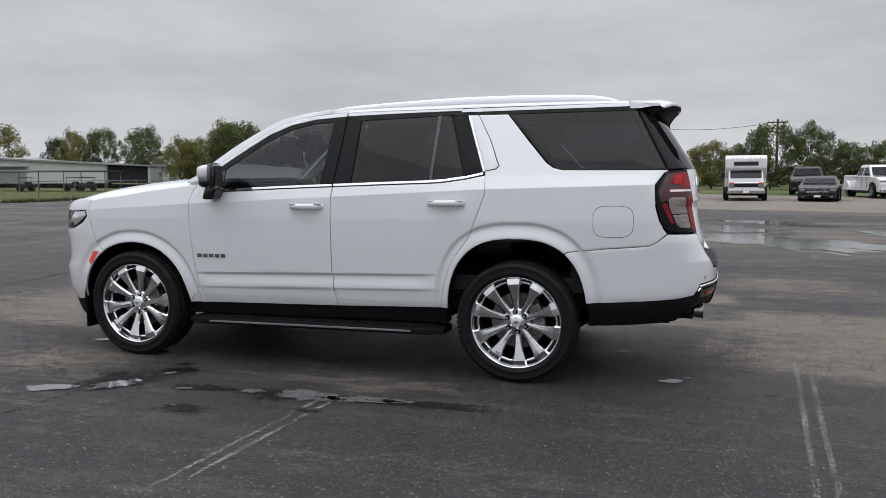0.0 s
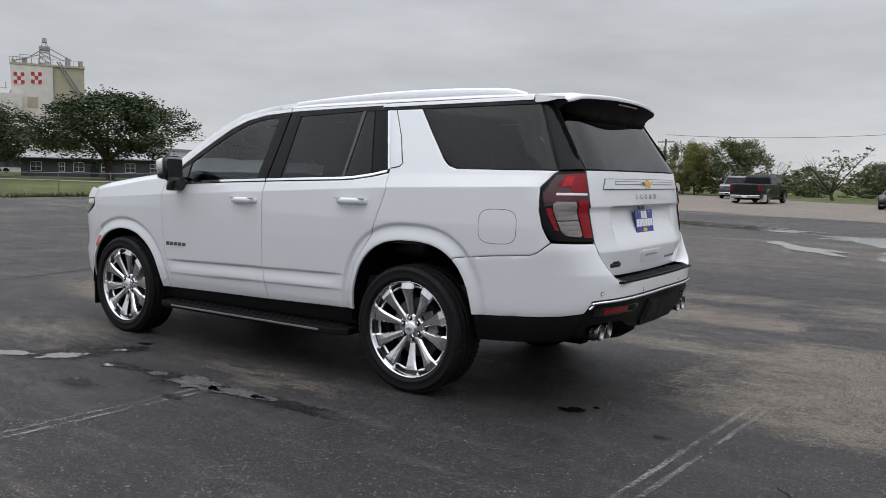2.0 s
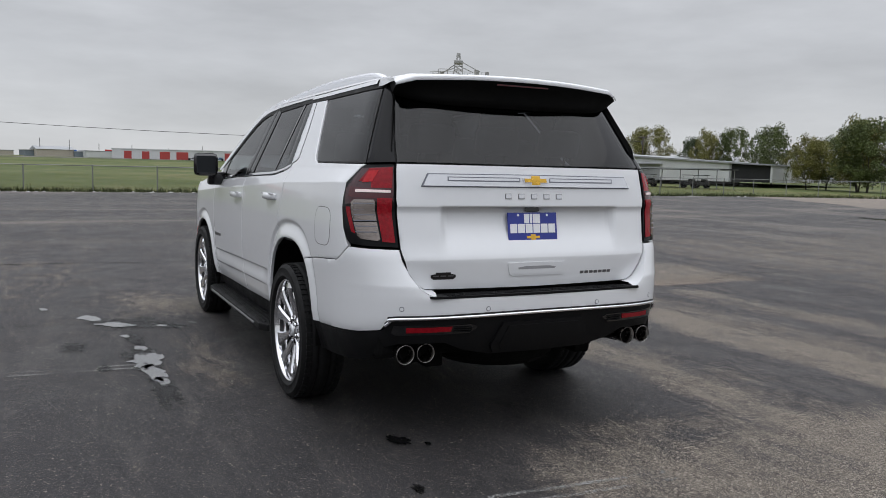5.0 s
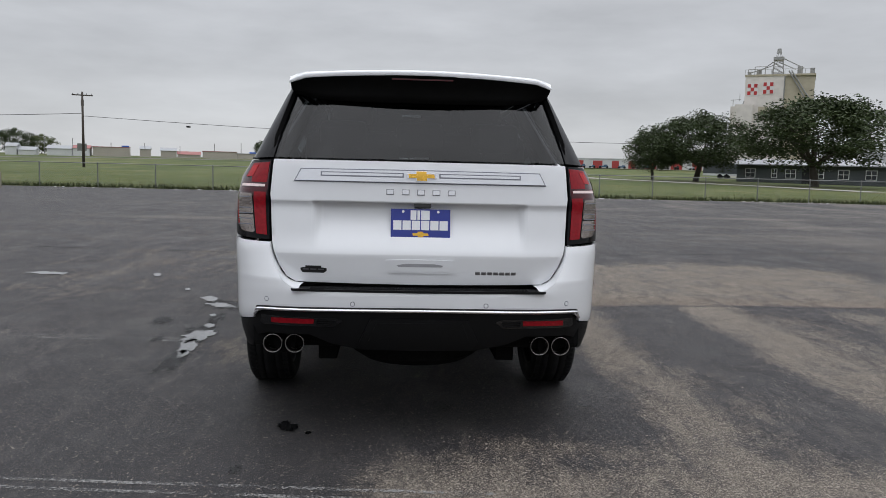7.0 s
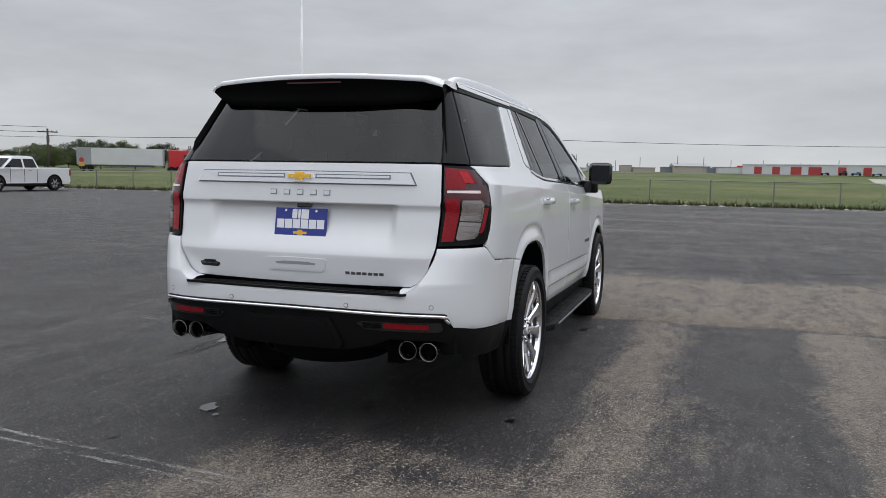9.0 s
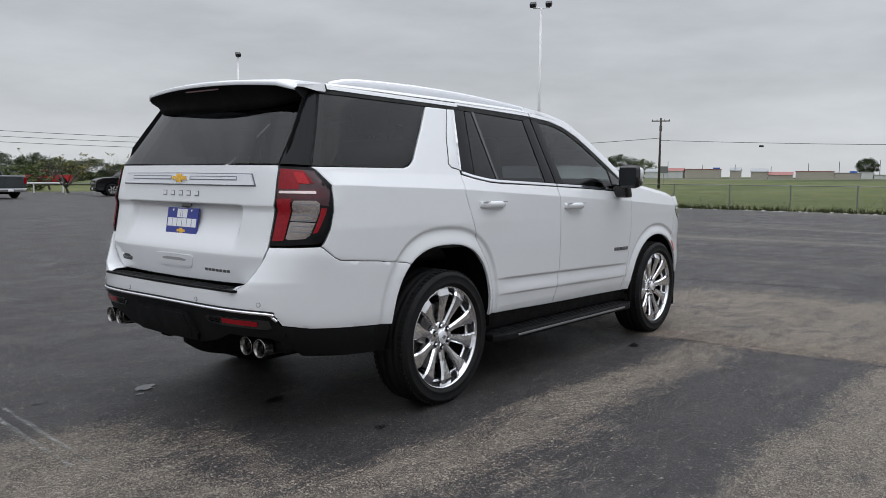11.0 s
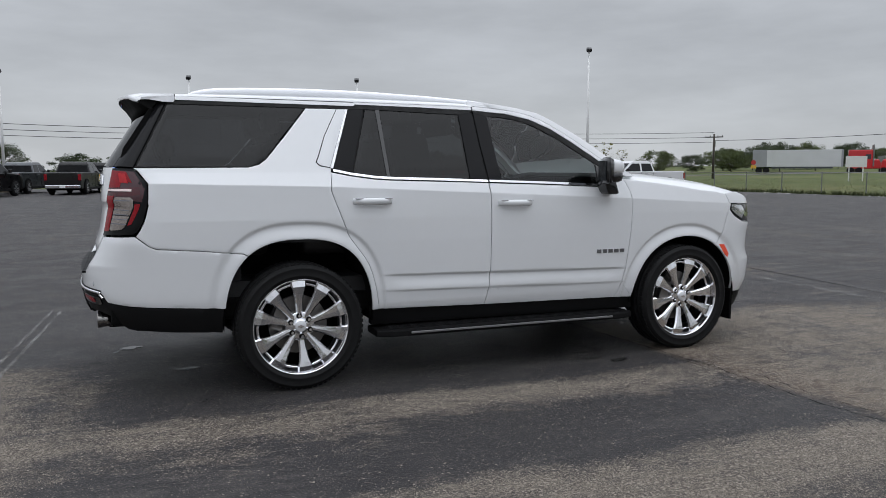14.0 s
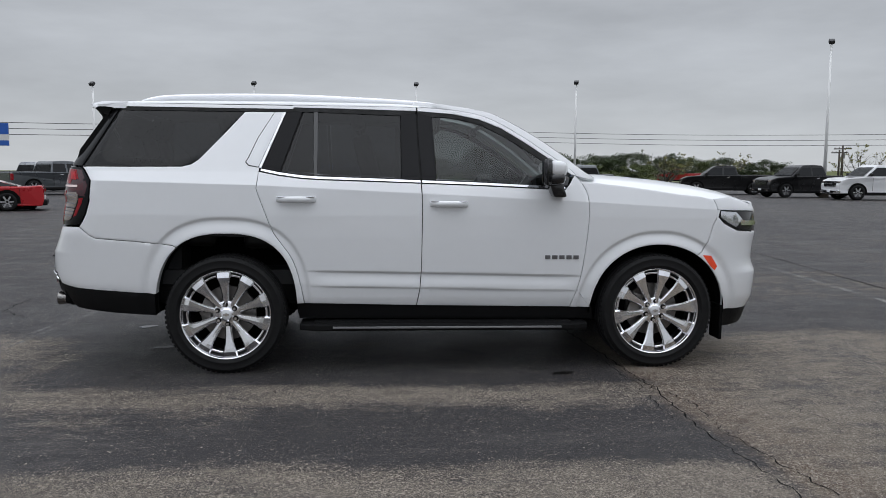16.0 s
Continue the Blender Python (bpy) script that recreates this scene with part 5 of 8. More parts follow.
def asphalt():
    m = bpy.data.materials.new("worn_asphalt")
    m.use_nodes = True
    n, l = m.node_tree.nodes, m.node_tree.links
    b = n["Principled BSDF"]
    co = n.new("ShaderNodeTexCoord")

    def tex(scale, detail=4, rough=.5, kind="ShaderNodeTexNoise"):
        t = n.new(kind)
        t.inputs["Scale"].default_value = scale
        if kind == "ShaderNodeTexNoise":
            t.inputs["Detail"].default_value, t.inputs["Roughness"].default_value = detail, rough
        l.new(co.outputs["Object"], t.inputs["Vector"])
        return t

    def math_node(op, a, b_, clamp=False):
        k = n.new("ShaderNodeMath")
        k.operation, k.use_clamp = op, clamp
        for i, v in enumerate((a, b_)):
            if isinstance(v, (int, float)):
                k.inputs[i].default_value = v
            else:
                l.new(v, k.inputs[i])
        return k.outputs[0]

    def step(v, a, b_, lo=0.0, hi=1.0):
        r = n.new("ShaderNodeMapRange")
        for key, val in (("From Min", a), ("From Max", b_), ("To Min", lo), ("To Max", hi)):
            r.inputs[key].default_value = val
        l.new(v, r.inputs["Value"])
        return r.outputs[0]

    def mix(fac, a, b_):
        k = n.new("ShaderNodeMix")
        k.data_type = 'RGBA'
        l.new(fac, k.inputs[0])
        for i, v in ((6, a), (7, b_)):
            if isinstance(v, tuple):
                k.inputs[i].default_value = (*v, 1)
            else:
                l.new(v, k.inputs[i])
        return k.outputs[2]
    fields = {}
    for key in ("tan", "darkened", "rust", "ahead", "far_x", "far_y"):
        fields[key] = n.new("ShaderNodeAttribute")
        fields[key].attribute_name = key
    broad, mid, mottle, grit, fine = tex(.22, 5), tex(1.6, 6, .6), tex(6.0, 9, .72), tex(95, 3, .7), tex(260, 2, .6)
    streak = n.new("ShaderNodeTexNoise")
    mp = n.new("ShaderNodeMapping")
    mp.inputs["Scale"].default_value = (.35, 2.4, 1)
    l.new(co.outputs["Object"], mp.inputs[0]), l.new(mp.outputs[0], streak.inputs["Vector"])
    streak.inputs["Scale"].default_value, streak.inputs["Detail"].default_value, streak.inputs["Roughness"].default_value = 1.0, 9, .62

    flake = n.new("ShaderNodeTexNoise")
    mp2 = n.new("ShaderNodeMapping")
    mp2.inputs["Scale"].default_value = (2.6, 10.0, 1)
    l.new(co.outputs["Object"], mp2.inputs[0]), l.new(mp2.outputs[0], flake.inputs["Vector"])
    flake.inputs["Scale"].default_value, flake.inputs["Detail"].default_value, flake.inputs["Roughness"].default_value = 1.0, 8, .72

    def centred(t, k):
        return math_node('MULTIPLY', math_node('SUBTRACT', t.outputs["Fac"], .5), k)
    # sealed violet-black surface, greyer where the seal has worn
    base = mix(step(mid.outputs["Fac"], .3, .7), (.0200, .0191, .0212), (.0350, .0331, .0355))
    base = mix(step(broad.outputs["Fac"], .40, .74, 0, .6), base, (.041, .0388, .0400))
    base = mix(step(math_node('ADD', streak.outputs["Fac"], centred(flake, 1.0)), .50, .80, 0, .8), base, (.078, .072, .069))
    # bands of old wear across the far lot
    across = n.new("ShaderNodeTexNoise")
    mp3 = n.new("ShaderNodeMapping")
    mp3.inputs["Scale"].default_value = (.55, .075, 1)
    l.new(co.outputs["Object"], mp3.inputs[0]), l.new(mp3.outputs[0], across.inputs["Vector"])
    across.inputs["Scale"].default_value, across.inputs["Detail"].default_value, across.inputs["Roughness"].default_value = 1.0, 7, .60
    along = n.new("ShaderNodeTexNoise")
    mp4 = n.new("ShaderNodeMapping")
    mp4.inputs["Scale"].default_value = (.08, .45, 1)
    l.new(co.outputs["Object"], mp4.inputs[0]), l.new(mp4.outputs[0], along.inputs["Vector"])
    along.inputs["Scale"].default_value, along.inputs["Detail"].default_value, along.inputs["Roughness"].default_value = 1.0, 7, .60
    for key, t in (("far_x", across), ("far_y", along)):
        base = mix(math_node('MULTIPLY', fields[key].outputs["Fac"], step(t.outputs["Fac"], .51, .64, 0, .75)), base, (.120, .104, .090))
        base = mix(math_node('MULTIPLY', fields[key].outputs["Fac"], step(t.outputs["Fac"], .46, .36, 0, .6)), base, (.020, .0195, .021))
    # how far the aggregate lies bare
    field = math_node('ADD', fields["tan"].outputs["Fac"], math_node('ADD', centred(mid, .9), math_node('ADD', centred(mottle, 1.1), math_node('ADD', centred(flake, 1.5), centred(streak, 1.0)))))
    bare = step(field, .24, 1.0)
    base = mix(math_node('MULTIPLY', bare, .68), base, mix(step(mottle.outputs["Fac"], .35, .65), (.056, .044, .034), (.110, .089, .067)))
    pale = math_node('MULTIPLY', fields["ahead"].outputs["Fac"], step(math_node('ADD', mid.outputs["Fac"], math_node('ADD', centred(mottle, 1.0), centred(flake, .9))), .36, .68, .05, .75))
    base = mix(pale, base, (.118, .097, .074))
    base = mix(math_node('MULTIPLY', fields["rust"].outputs["Fac"], step(math_node('ADD', streak.outputs["Fac"], centred(mottle, 1.2)), .33, .58, .2, .85)), base, (.078, .052, .034))
    # grains, then single stones of three sizes
    grain = math_node('ADD', grit.outputs["Fac"], math_node('MULTIPLY', fine.outputs["Fac"], .7))
    shade = n.new("ShaderNodeVectorMath")
    shade.operation = 'SCALE'
    l.new(base, shade.inputs[0]), l.new(step(grain, .66, 1.05, .35, 1.70), shade.inputs["Scale"])
    base = shade.outputs[0]
    cover = None
    for scale, share, few in ((420, .27, .032), (230, .30, .028), (120, .22, .022), (52, .030, .004)):
        cells, pick = tex(scale, 0, .5, "ShaderNodeTexVoronoi"), n.new("ShaderNodeSeparateColor")
        l.new(cells.outputs["Color"], pick.inputs[0])
        much = math_node('ADD', math_node('MULTIPLY', bare, share), few)
        cover = step(math_node('SUBTRACT', pick.outputs[0], much), .0, -.01)
        if scale < 60:
            cover = math_node('MULTIPLY', cover, step(cells.outputs["Distance"], .42, .34))
        base = mix(cover, base, mix(pick.outputs[1], (.097, .082, .069), (.34, .300, .250)))
    v = n.new("ShaderNodeVectorMath")
    v.operation = 'SCALE'
    # Colour is scaled from 1.04 down to .90 across these fields.
    l.new(base, v.inputs[0]), l.new(step(fields["darkened"].outputs["Fac"], 0, 1, 1.04, .90), v.inputs["Scale"])
    l.new(v.outputs[0], b.inputs["Base Color"])
    rough = math_node('ADD', step(mid.outputs["Fac"], .3, .7, .50, .70), math_node('MULTIPLY', bare, .2))
    l.new(math_node('SUBTRACT', rough, math_node('MULTIPLY', fields["darkened"].outputs["Fac"], .08)), b.inputs["Roughness"])
    b.inputs["Specular IOR Level"].default_value = .20
    bp = n.new("ShaderNodeBump")
    bp.inputs["Strength"].default_value, bp.inputs["Distance"].default_value = 1.0, .007
    l.new(math_node('ADD', grain, math_node('MULTIPLY', mottle.outputs["Fac"], 1.2)), bp.inputs["Height"]), l.new(bp.outputs[0], b.inputs["Normal"])
    return m


ASPHALT = asphalt()
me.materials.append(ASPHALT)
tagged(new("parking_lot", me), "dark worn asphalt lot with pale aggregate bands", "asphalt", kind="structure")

CONCRETE = material("tan_concrete_apron", (.165, .138, .112), .8, 0, .45, .30, .004, 40)
bm = bmesh.new()
rim = [(-90, -48), (-8, -48), (6, -58), (22, -76), (34.9, -76), (34.9, -41), (27, -37.5), (19, -33), (12, -33.5), (4, -29.5), (-8, -25), (-30, -23), (-90, -23)]
edge = []
for (ax, ay), (bx, by) in zip(rim, rim[1:] + rim[:1]):
    n_seg = max(1, int(math.hypot(bx - ax, by - ay) / 1.2))
    for k in range(n_seg):
        t = k / n_seg
        x, y = ax + (bx - ax) * t, ay + (by - ay) * t
        wob_ = .8 * noise.noise(Vector((x * .35, y * .35, 4))) if y > -46 and ay > -60 and by > -60 else 0
        edge.append(bm.verts.new((x, y + wob_, .004)))
bm.faces.new(edge)
bm.normal_update()
bmesh.ops.triangulate(bm, faces=bm.faces[:])
me = bpy.data.meshes.new("pavement")
bm.to_mesh(me), bm.free()
me.materials.append(CONCRETE)
tagged(new("pavement", me), "pale tan concrete apron along the lot's edge", "pavement", kind="structure")


def worn_paint():
    m = bpy.data.materials.new("worn_white_line_paint")
    m.use_nodes = True
    n, l = m.node_tree.nodes, m.node_tree.links
    b = n["Principled BSDF"]
    b.inputs["Base Color"].default_value, b.inputs["Roughness"].default_value = (.27, .265, .255, 1), .8
    co, a, c = n.new("ShaderNodeTexCoord"), n.new("ShaderNodeTexNoise"), n.new("ShaderNodeTexNoise")
    a.inputs["Scale"].default_value, a.inputs["Detail"].default_value = 70, 3
    c.inputs["Scale"].default_value, c.inputs["Detail"].default_value = 2.5, 3
    l.new(co.outputs["Object"], a.inputs["Vector"]), l.new(co.outputs["Object"], c.inputs["Vector"])
    s, r, t, mx = n.new("ShaderNodeMath"), n.new("ShaderNodeMapRange"), n.new("ShaderNodeBsdfTransparent"), n.new("ShaderNodeMixShader")
    s.operation = 'MULTIPLY_ADD'
    s.inputs[1].default_value = .8
    l.new(c.outputs["Fac"], s.inputs[0]), l.new(a.outputs["Fac"], s.inputs[2])
    for key, v in (("From Min", .86), ("From Max", 1.04), ("To Min", 0), ("To Max", .6)):
        r.inputs[key].default_value = v
    l.new(s.outputs[0], r.inputs["Value"]), l.new(r.outputs[0], mx.inputs[0])
    l.new(t.outputs[0], mx.inputs[1]), l.new(b.outputs[0], mx.inputs[2])
    l.new(mx.outputs[0], n["Material Output"].inputs["Surface"])
    return m


LINE_PAINT = worn_paint()


def ribbon(points, width, z, seed=0, jag=0.0, taper=False):
    """A flat strip along a line of points."""
    rnd = random.Random(seed)
    bm = bmesh.new()
    pts = [Vector(p) for p in points]
    rows = []
    for i, p in enumerate(pts):
        d = (pts[min(i + 1, len(pts) - 1)] - pts[max(i - 1, 0)]).normalized()
        s = Vector((-d.y, d.x))
        w = width * (1 + jag * rnd.uniform(-1, 1)) * (.35 if taper and i in (0, len(pts) - 1) else 1) / 2
        rows.append([bm.verts.new((*(p + s * w), z)), bm.verts.new((*(p - s * w), z))])
    for a, b in zip(rows, rows[1:]):
        bm.faces.new((a[1], b[1], b[0], a[0]))
    return bm


def marking(name, points, width, mat, label, z=.004, seed=0, jag=.1, cat="road marking"):
    bm = ribbon(points, width, z, seed, jag)
    me = bpy.data.meshes.new(name)
    bm.to_mesh(me), bm.free()
    me.materials.append(mat)
    return tagged(new(name, me), label, cat, kind="structure")


def between(a, b, n, wig=0.0, seed=0):
    rnd = random.Random(seed)
    a, b = Vector(a), Vector(b)
    d = (b - a).normalized()
    s = Vector((-d.y, d.x))
    return [tuple(a.lerp(b, k / n) + s * wig * rnd.uniform(-1, 1)) for k in range(n + 1)]


for a, b in (((1.19, 3.6), (.98, .85)), ((-1.68, 2.9), (-1.955, -.33)), ((7.3, 1.6), (6.72, -1.4)), ((10.2, 4.4), (7.4, 4.85))):
    for d in (-.045, .045):
        marking("parking_line", between((a[0] + d, a[1]), (b[0] + d, b[1]), 30, .004, 3), .03, LINE_PAINT, "faded double parking line on the asphalt")
marking("parking_line", between((-4.8, 5.44), (1.3, 5.14), 30, .004, 5), .05, LINE_PAINT, "faded parking line on the asphalt")
marking("parking_line", between((.99, .85), (.93, -.8), 14, .004, 5), .03, LINE_PAINT, "faded parking line on the asphalt")
for a, b in (((6.9, 4.75), (6.5, -.85)), ((9.0, 5.4), (8.6, 1.6)), ((10.5, -2.6), (10.1, -6.5)), ((-.2, 14.4), (-.8, 19.6)), ((2.6, 15.5), (2.2, 21.5)), ((-3.6, 14), (-4.4, 19)), ((-13, 24), (-4.5, 21.5)),
             ((-12, 31), (-6, 29.5)), ((18, 10), (17, 14)), ((20, 2), (19.6, 6)), ((22, -6), (21.7, -2)), ((24, 18), (23.6, 22)), ((29, 8), (28.7, 11)), ((29.5, 1), (29.3, 4)), ((29.5, -8), (29.3, -5)), ((29, -16), (28.8, -13))):
    marking("parking_line", between(a, b, 24, .006, 7), .09, LINE_PAINT, "faded white parking line on the asphalt")

CRACK = material("crack_shadow", (.010, .010, .010), .95, 0, .3, 30, spec=.1)
for k, (pts, w) in enumerate((([(2.80, 3.3), (2.79, 2.58), (2.74, 2.19), (2.72, 1.86), (2.68, .84), (2.75, 0), (2.82, -1.0), (2.86, -1.6), (2.83, -2.4), (2.90, -3.2), (2.82, -4.4), (3.0, -5.6)], .007), ([(2.80, -1.3), (2.98, -1.9), (2.95, -2.5), (3.08, -3.3)], .006), ([(2.72, -.6), (2.78, -1.5), (2.74, -2.2)], .004),
                              ([(3.1, -5.6), (3.6, -6.6), (3.4, -7.8)], .014), ([(-2.3, 1.2), (-2.7, 1.6), (-2.75, 2.4)], .010), ([(3.5, -1.9), (3.7, -2.5), (4.3, -3.1)], .004), ([(9, -9), (7, 0), (8, 9)], .02))):
    fine = [p for q, r in zip(pts, pts[1:]) for p in between(q, r, 16, .022, k)[:-1]] + [pts[-1]]
    marking("crack", fine, w, CRACK, "dark crack in the asphalt", .003, k, .6, "crack")


def blob(name, cx, cy, rx, ry, turn, z, mat, seed, label, cat, rough=.35):
    """A flat patch that thins out from its middle to an uneven edge."""
    bm = bmesh.new()
    core = bm.verts.layers.float.new("core")
    rings = []
    for level in (1.25, .8, .4):
        ring = []
        for k in range(64):
            a = 2 * math.pi * k / 64
            r = 1 + rough * noise.noise(Vector((math.cos(a) * 1.7 + seed, math.sin(a) * 1.7, seed))) + rough * .7 * noise.noise(Vector((math.cos(a) * 5 + seed, math.sin(a) * 5, seed + 9)))
            x, y = rx * r * level * math.cos(a), ry * r * level * math.sin(a)
            ring.append(bm.verts.new((cx + x * math.cos(turn) - y * math.sin(turn), cy + x * math.sin(turn) + y * math.cos(turn), z)))
            ring[-1][core] = 1.25 - level
        rings.append(ring)
    for p, q in zip(rings, rings[1:]):
        for k in range(64):
            bm.faces.new((p[k], p[(k + 1) % 64], q[(k + 1) % 64], q[k]))
    bm.faces.new(rings[-1])
    me = bpy.data.meshes.new(name)
    bm.to_mesh(me), bm.free()
    me.materials.append(mat)
    return tagged(new(name, me), label, cat, kind="structure")


def ragged(m, scale, low, high, swing=1.1, cover=1.0):
    """Lets a flat patch break up towards its edge."""
    n, l = m.node_tree.nodes, m.node_tree.links
    co, t, at, add, r = n.new("ShaderNodeTexCoord"), n.new("ShaderNodeTexNoise"), n.new("ShaderNodeAttribute"), n.new("ShaderNodeMath"), n.new("ShaderNodeMapRange")
    clear, mx = n.new("ShaderNodeBsdfTransparent"), n.new("ShaderNodeMixShader")
    t.inputs["Scale"].default_value, t.inputs["Detail"].default_value, t.inputs["Roughness"].default_value = scale, 7, .62
    at.attribute_name = "core"
    add.operation = 'MULTIPLY_ADD'
    add.inputs[1].default_value = swing
    for key, v in (("From Min", low + .5 * swing), ("From Max", high + .5 * swing), ("To Min", 0), ("To Max", cover)):
        r.inputs[key].default_value = v
    l.new(co.outputs["Object"], t.inputs["Vector"]), l.new(t.outputs["Fac"], add.inputs[0]), l.new(at.outputs["Fac"], add.inputs[2])
    l.new(add.outputs[0], r.inputs["Value"]), l.new(r.outputs[0], mx.inputs[0]), l.new(clear.outputs[0], mx.inputs[1])
    l.new(n["Principled BSDF"].outputs[0], mx.inputs[2]), l.new(mx.outputs[0], n["Material Output"].inputs["Surface"])
    return m


WATER = ragged(material("standing_water", (.008, .008, .0085), .05, 0, .15, 2, .003, 2.2, spec=.7), 22, .22, .28, 1.6)
# Base painted pale to add to the sky's reflection in the wide puddles.
WET_FILM = ragged(material("sky_pale_wet_film", (.070, .070, .071), .10, 0, .25, 1.2, .0012, 1.1, spec=1.0), .9, .22, .34, 2.0)
# Water with a pale grey base, for the first twelve small puddles.
PALE_WATER = ragged(material("pale_standing_water", (.13, .13, .13), .08, 0, .3, 6, .003, 2.2, spec=1.0), 22, .22, .28, 1.6)
OIL = ragged(material("oil_soaked_asphalt", (.0035, .0035, .0035), .30, 0, .3, 30, .001, 160, spec=.2), 42, .22, .40, 1.8, .8)
DAMP = ragged(material("damp_asphalt", (.006, .006, .0064), .50, 0, .3, 20, .0015, 140, spec=.25), 22, .20, .62, 2.0, .62)
PUDDLES = ((2.97, 2.02, .17, .07, .4), (2.60, 1.83, .17, .08, .9), (2.08, 1.79, .05, .03, .3), (1.61, 1.71, .08, .04, .2), (1.20, 1.71, .22, .11, 3.0), (.86, 1.70, .20, .06, .1), (.60, 1.67, .10, .04, 0),
           (3.57, 2.40, .08, .03, .2), (4.65, 3.05, .16, .05, .3), (4.66, 4.38, .24, .10, 1.4), (3.68, .62, .10, .05, .4), (2.42, 1.46, .05, .035, .6), (-1.02, .69, .075, .045, .3), (-1.13, .57, .025, .015, 0))
for k, (x, y, rx, ry, a) in enumerate(PUDDLES):
    blob("puddle", x, y, rx, ry, a, .0066, PALE_WATER if k < 12 else WATER, k * 1.7 + 1, "small shallow puddle that mirrors the sky", "puddle")
for k, (x, y, rx, ry, a) in enumerate(((-2.8, -11.5, 2.6, 1.3, 2.0), (-4.6, -10.4, 2.2, .55, 2.1), (-1.5, -16.0, 3.2, 1.0, 2.3), (-3.5, -18, 2.4, .8, 2.4), (3.2, -19.8, 2.2, .6, 2.6), (8.5, -22.8, 3.6, .7, 2.9), (4.2, -20.8, 3.0, .55, 2.8),
                                       (12, -23.6, 2.0, .5, 2.9), (-6.2, -13.5, 2.4, .7, 2.0), (.2, -13.2, 1.6, .35, 2.2))):
    blob("puddle", x, y, rx, ry, a, .0065 + .0006 * k, WET_FILM, k * 2.3 + 40, "wide shallow puddle on the lot", "puddle", .5)
for k, (x, y, rx, ry, a) in enumerate(((-.65, -.16, .10, .04, .2),
                                       (-.62, -1.03, .04, .03, 0), (2.35, -1.15, .09, .04, .3), (2.2, -1.02, .07, .03, 0), (2.42, 1.35, .12, .06, .3), (2.5, 1.20, .08, .04, .2), (-1.63, .85, .04, .03, 0))):
    blob("oil_spot", x, y, rx, ry, a, .0052, OIL, k * 3.1 + 7, "black oil drip on the asphalt", "oil stain", .45)
for k, (x, y, rx, ry, a) in enumerate(((1.30, 1.73, .46, .13, .03), (.46, 1.69, .55, .075, .03), (1.9, 1.73, .30, .06, .1), (2.62, 1.70, .30, .26, .9), (1.81, 2.18, .16, .09, 0), (1.05, 2.0, .10, .05, 0), (2.38, 1.38, .16, .09, .3))):
    blob("damp_patch", x, y, rx, ry, a, .0056, DAMP, k * 1.3 + 70, "dark damp streak on the asphalt", "damp patch", .55)

# ---- trees ----
LEAF = {
    "oak": material("dark_oak_leaves", (.042, .060, .022), .6, 0, .5, .9, spec=.25),
    "elm": material("mid_green_leaves", (.082, .105, .032), .6, 0, .5, .9, spec=.25),
    "pale": material("yellow_green_leaves", (.15, .145, .04), .6, 0, .45, .9, spec=.25),
}
BARK = material("grey_brown_bark", (.055, .046, .038), .9, 0, .3, 6, .01, 25)
tree_cache = {}


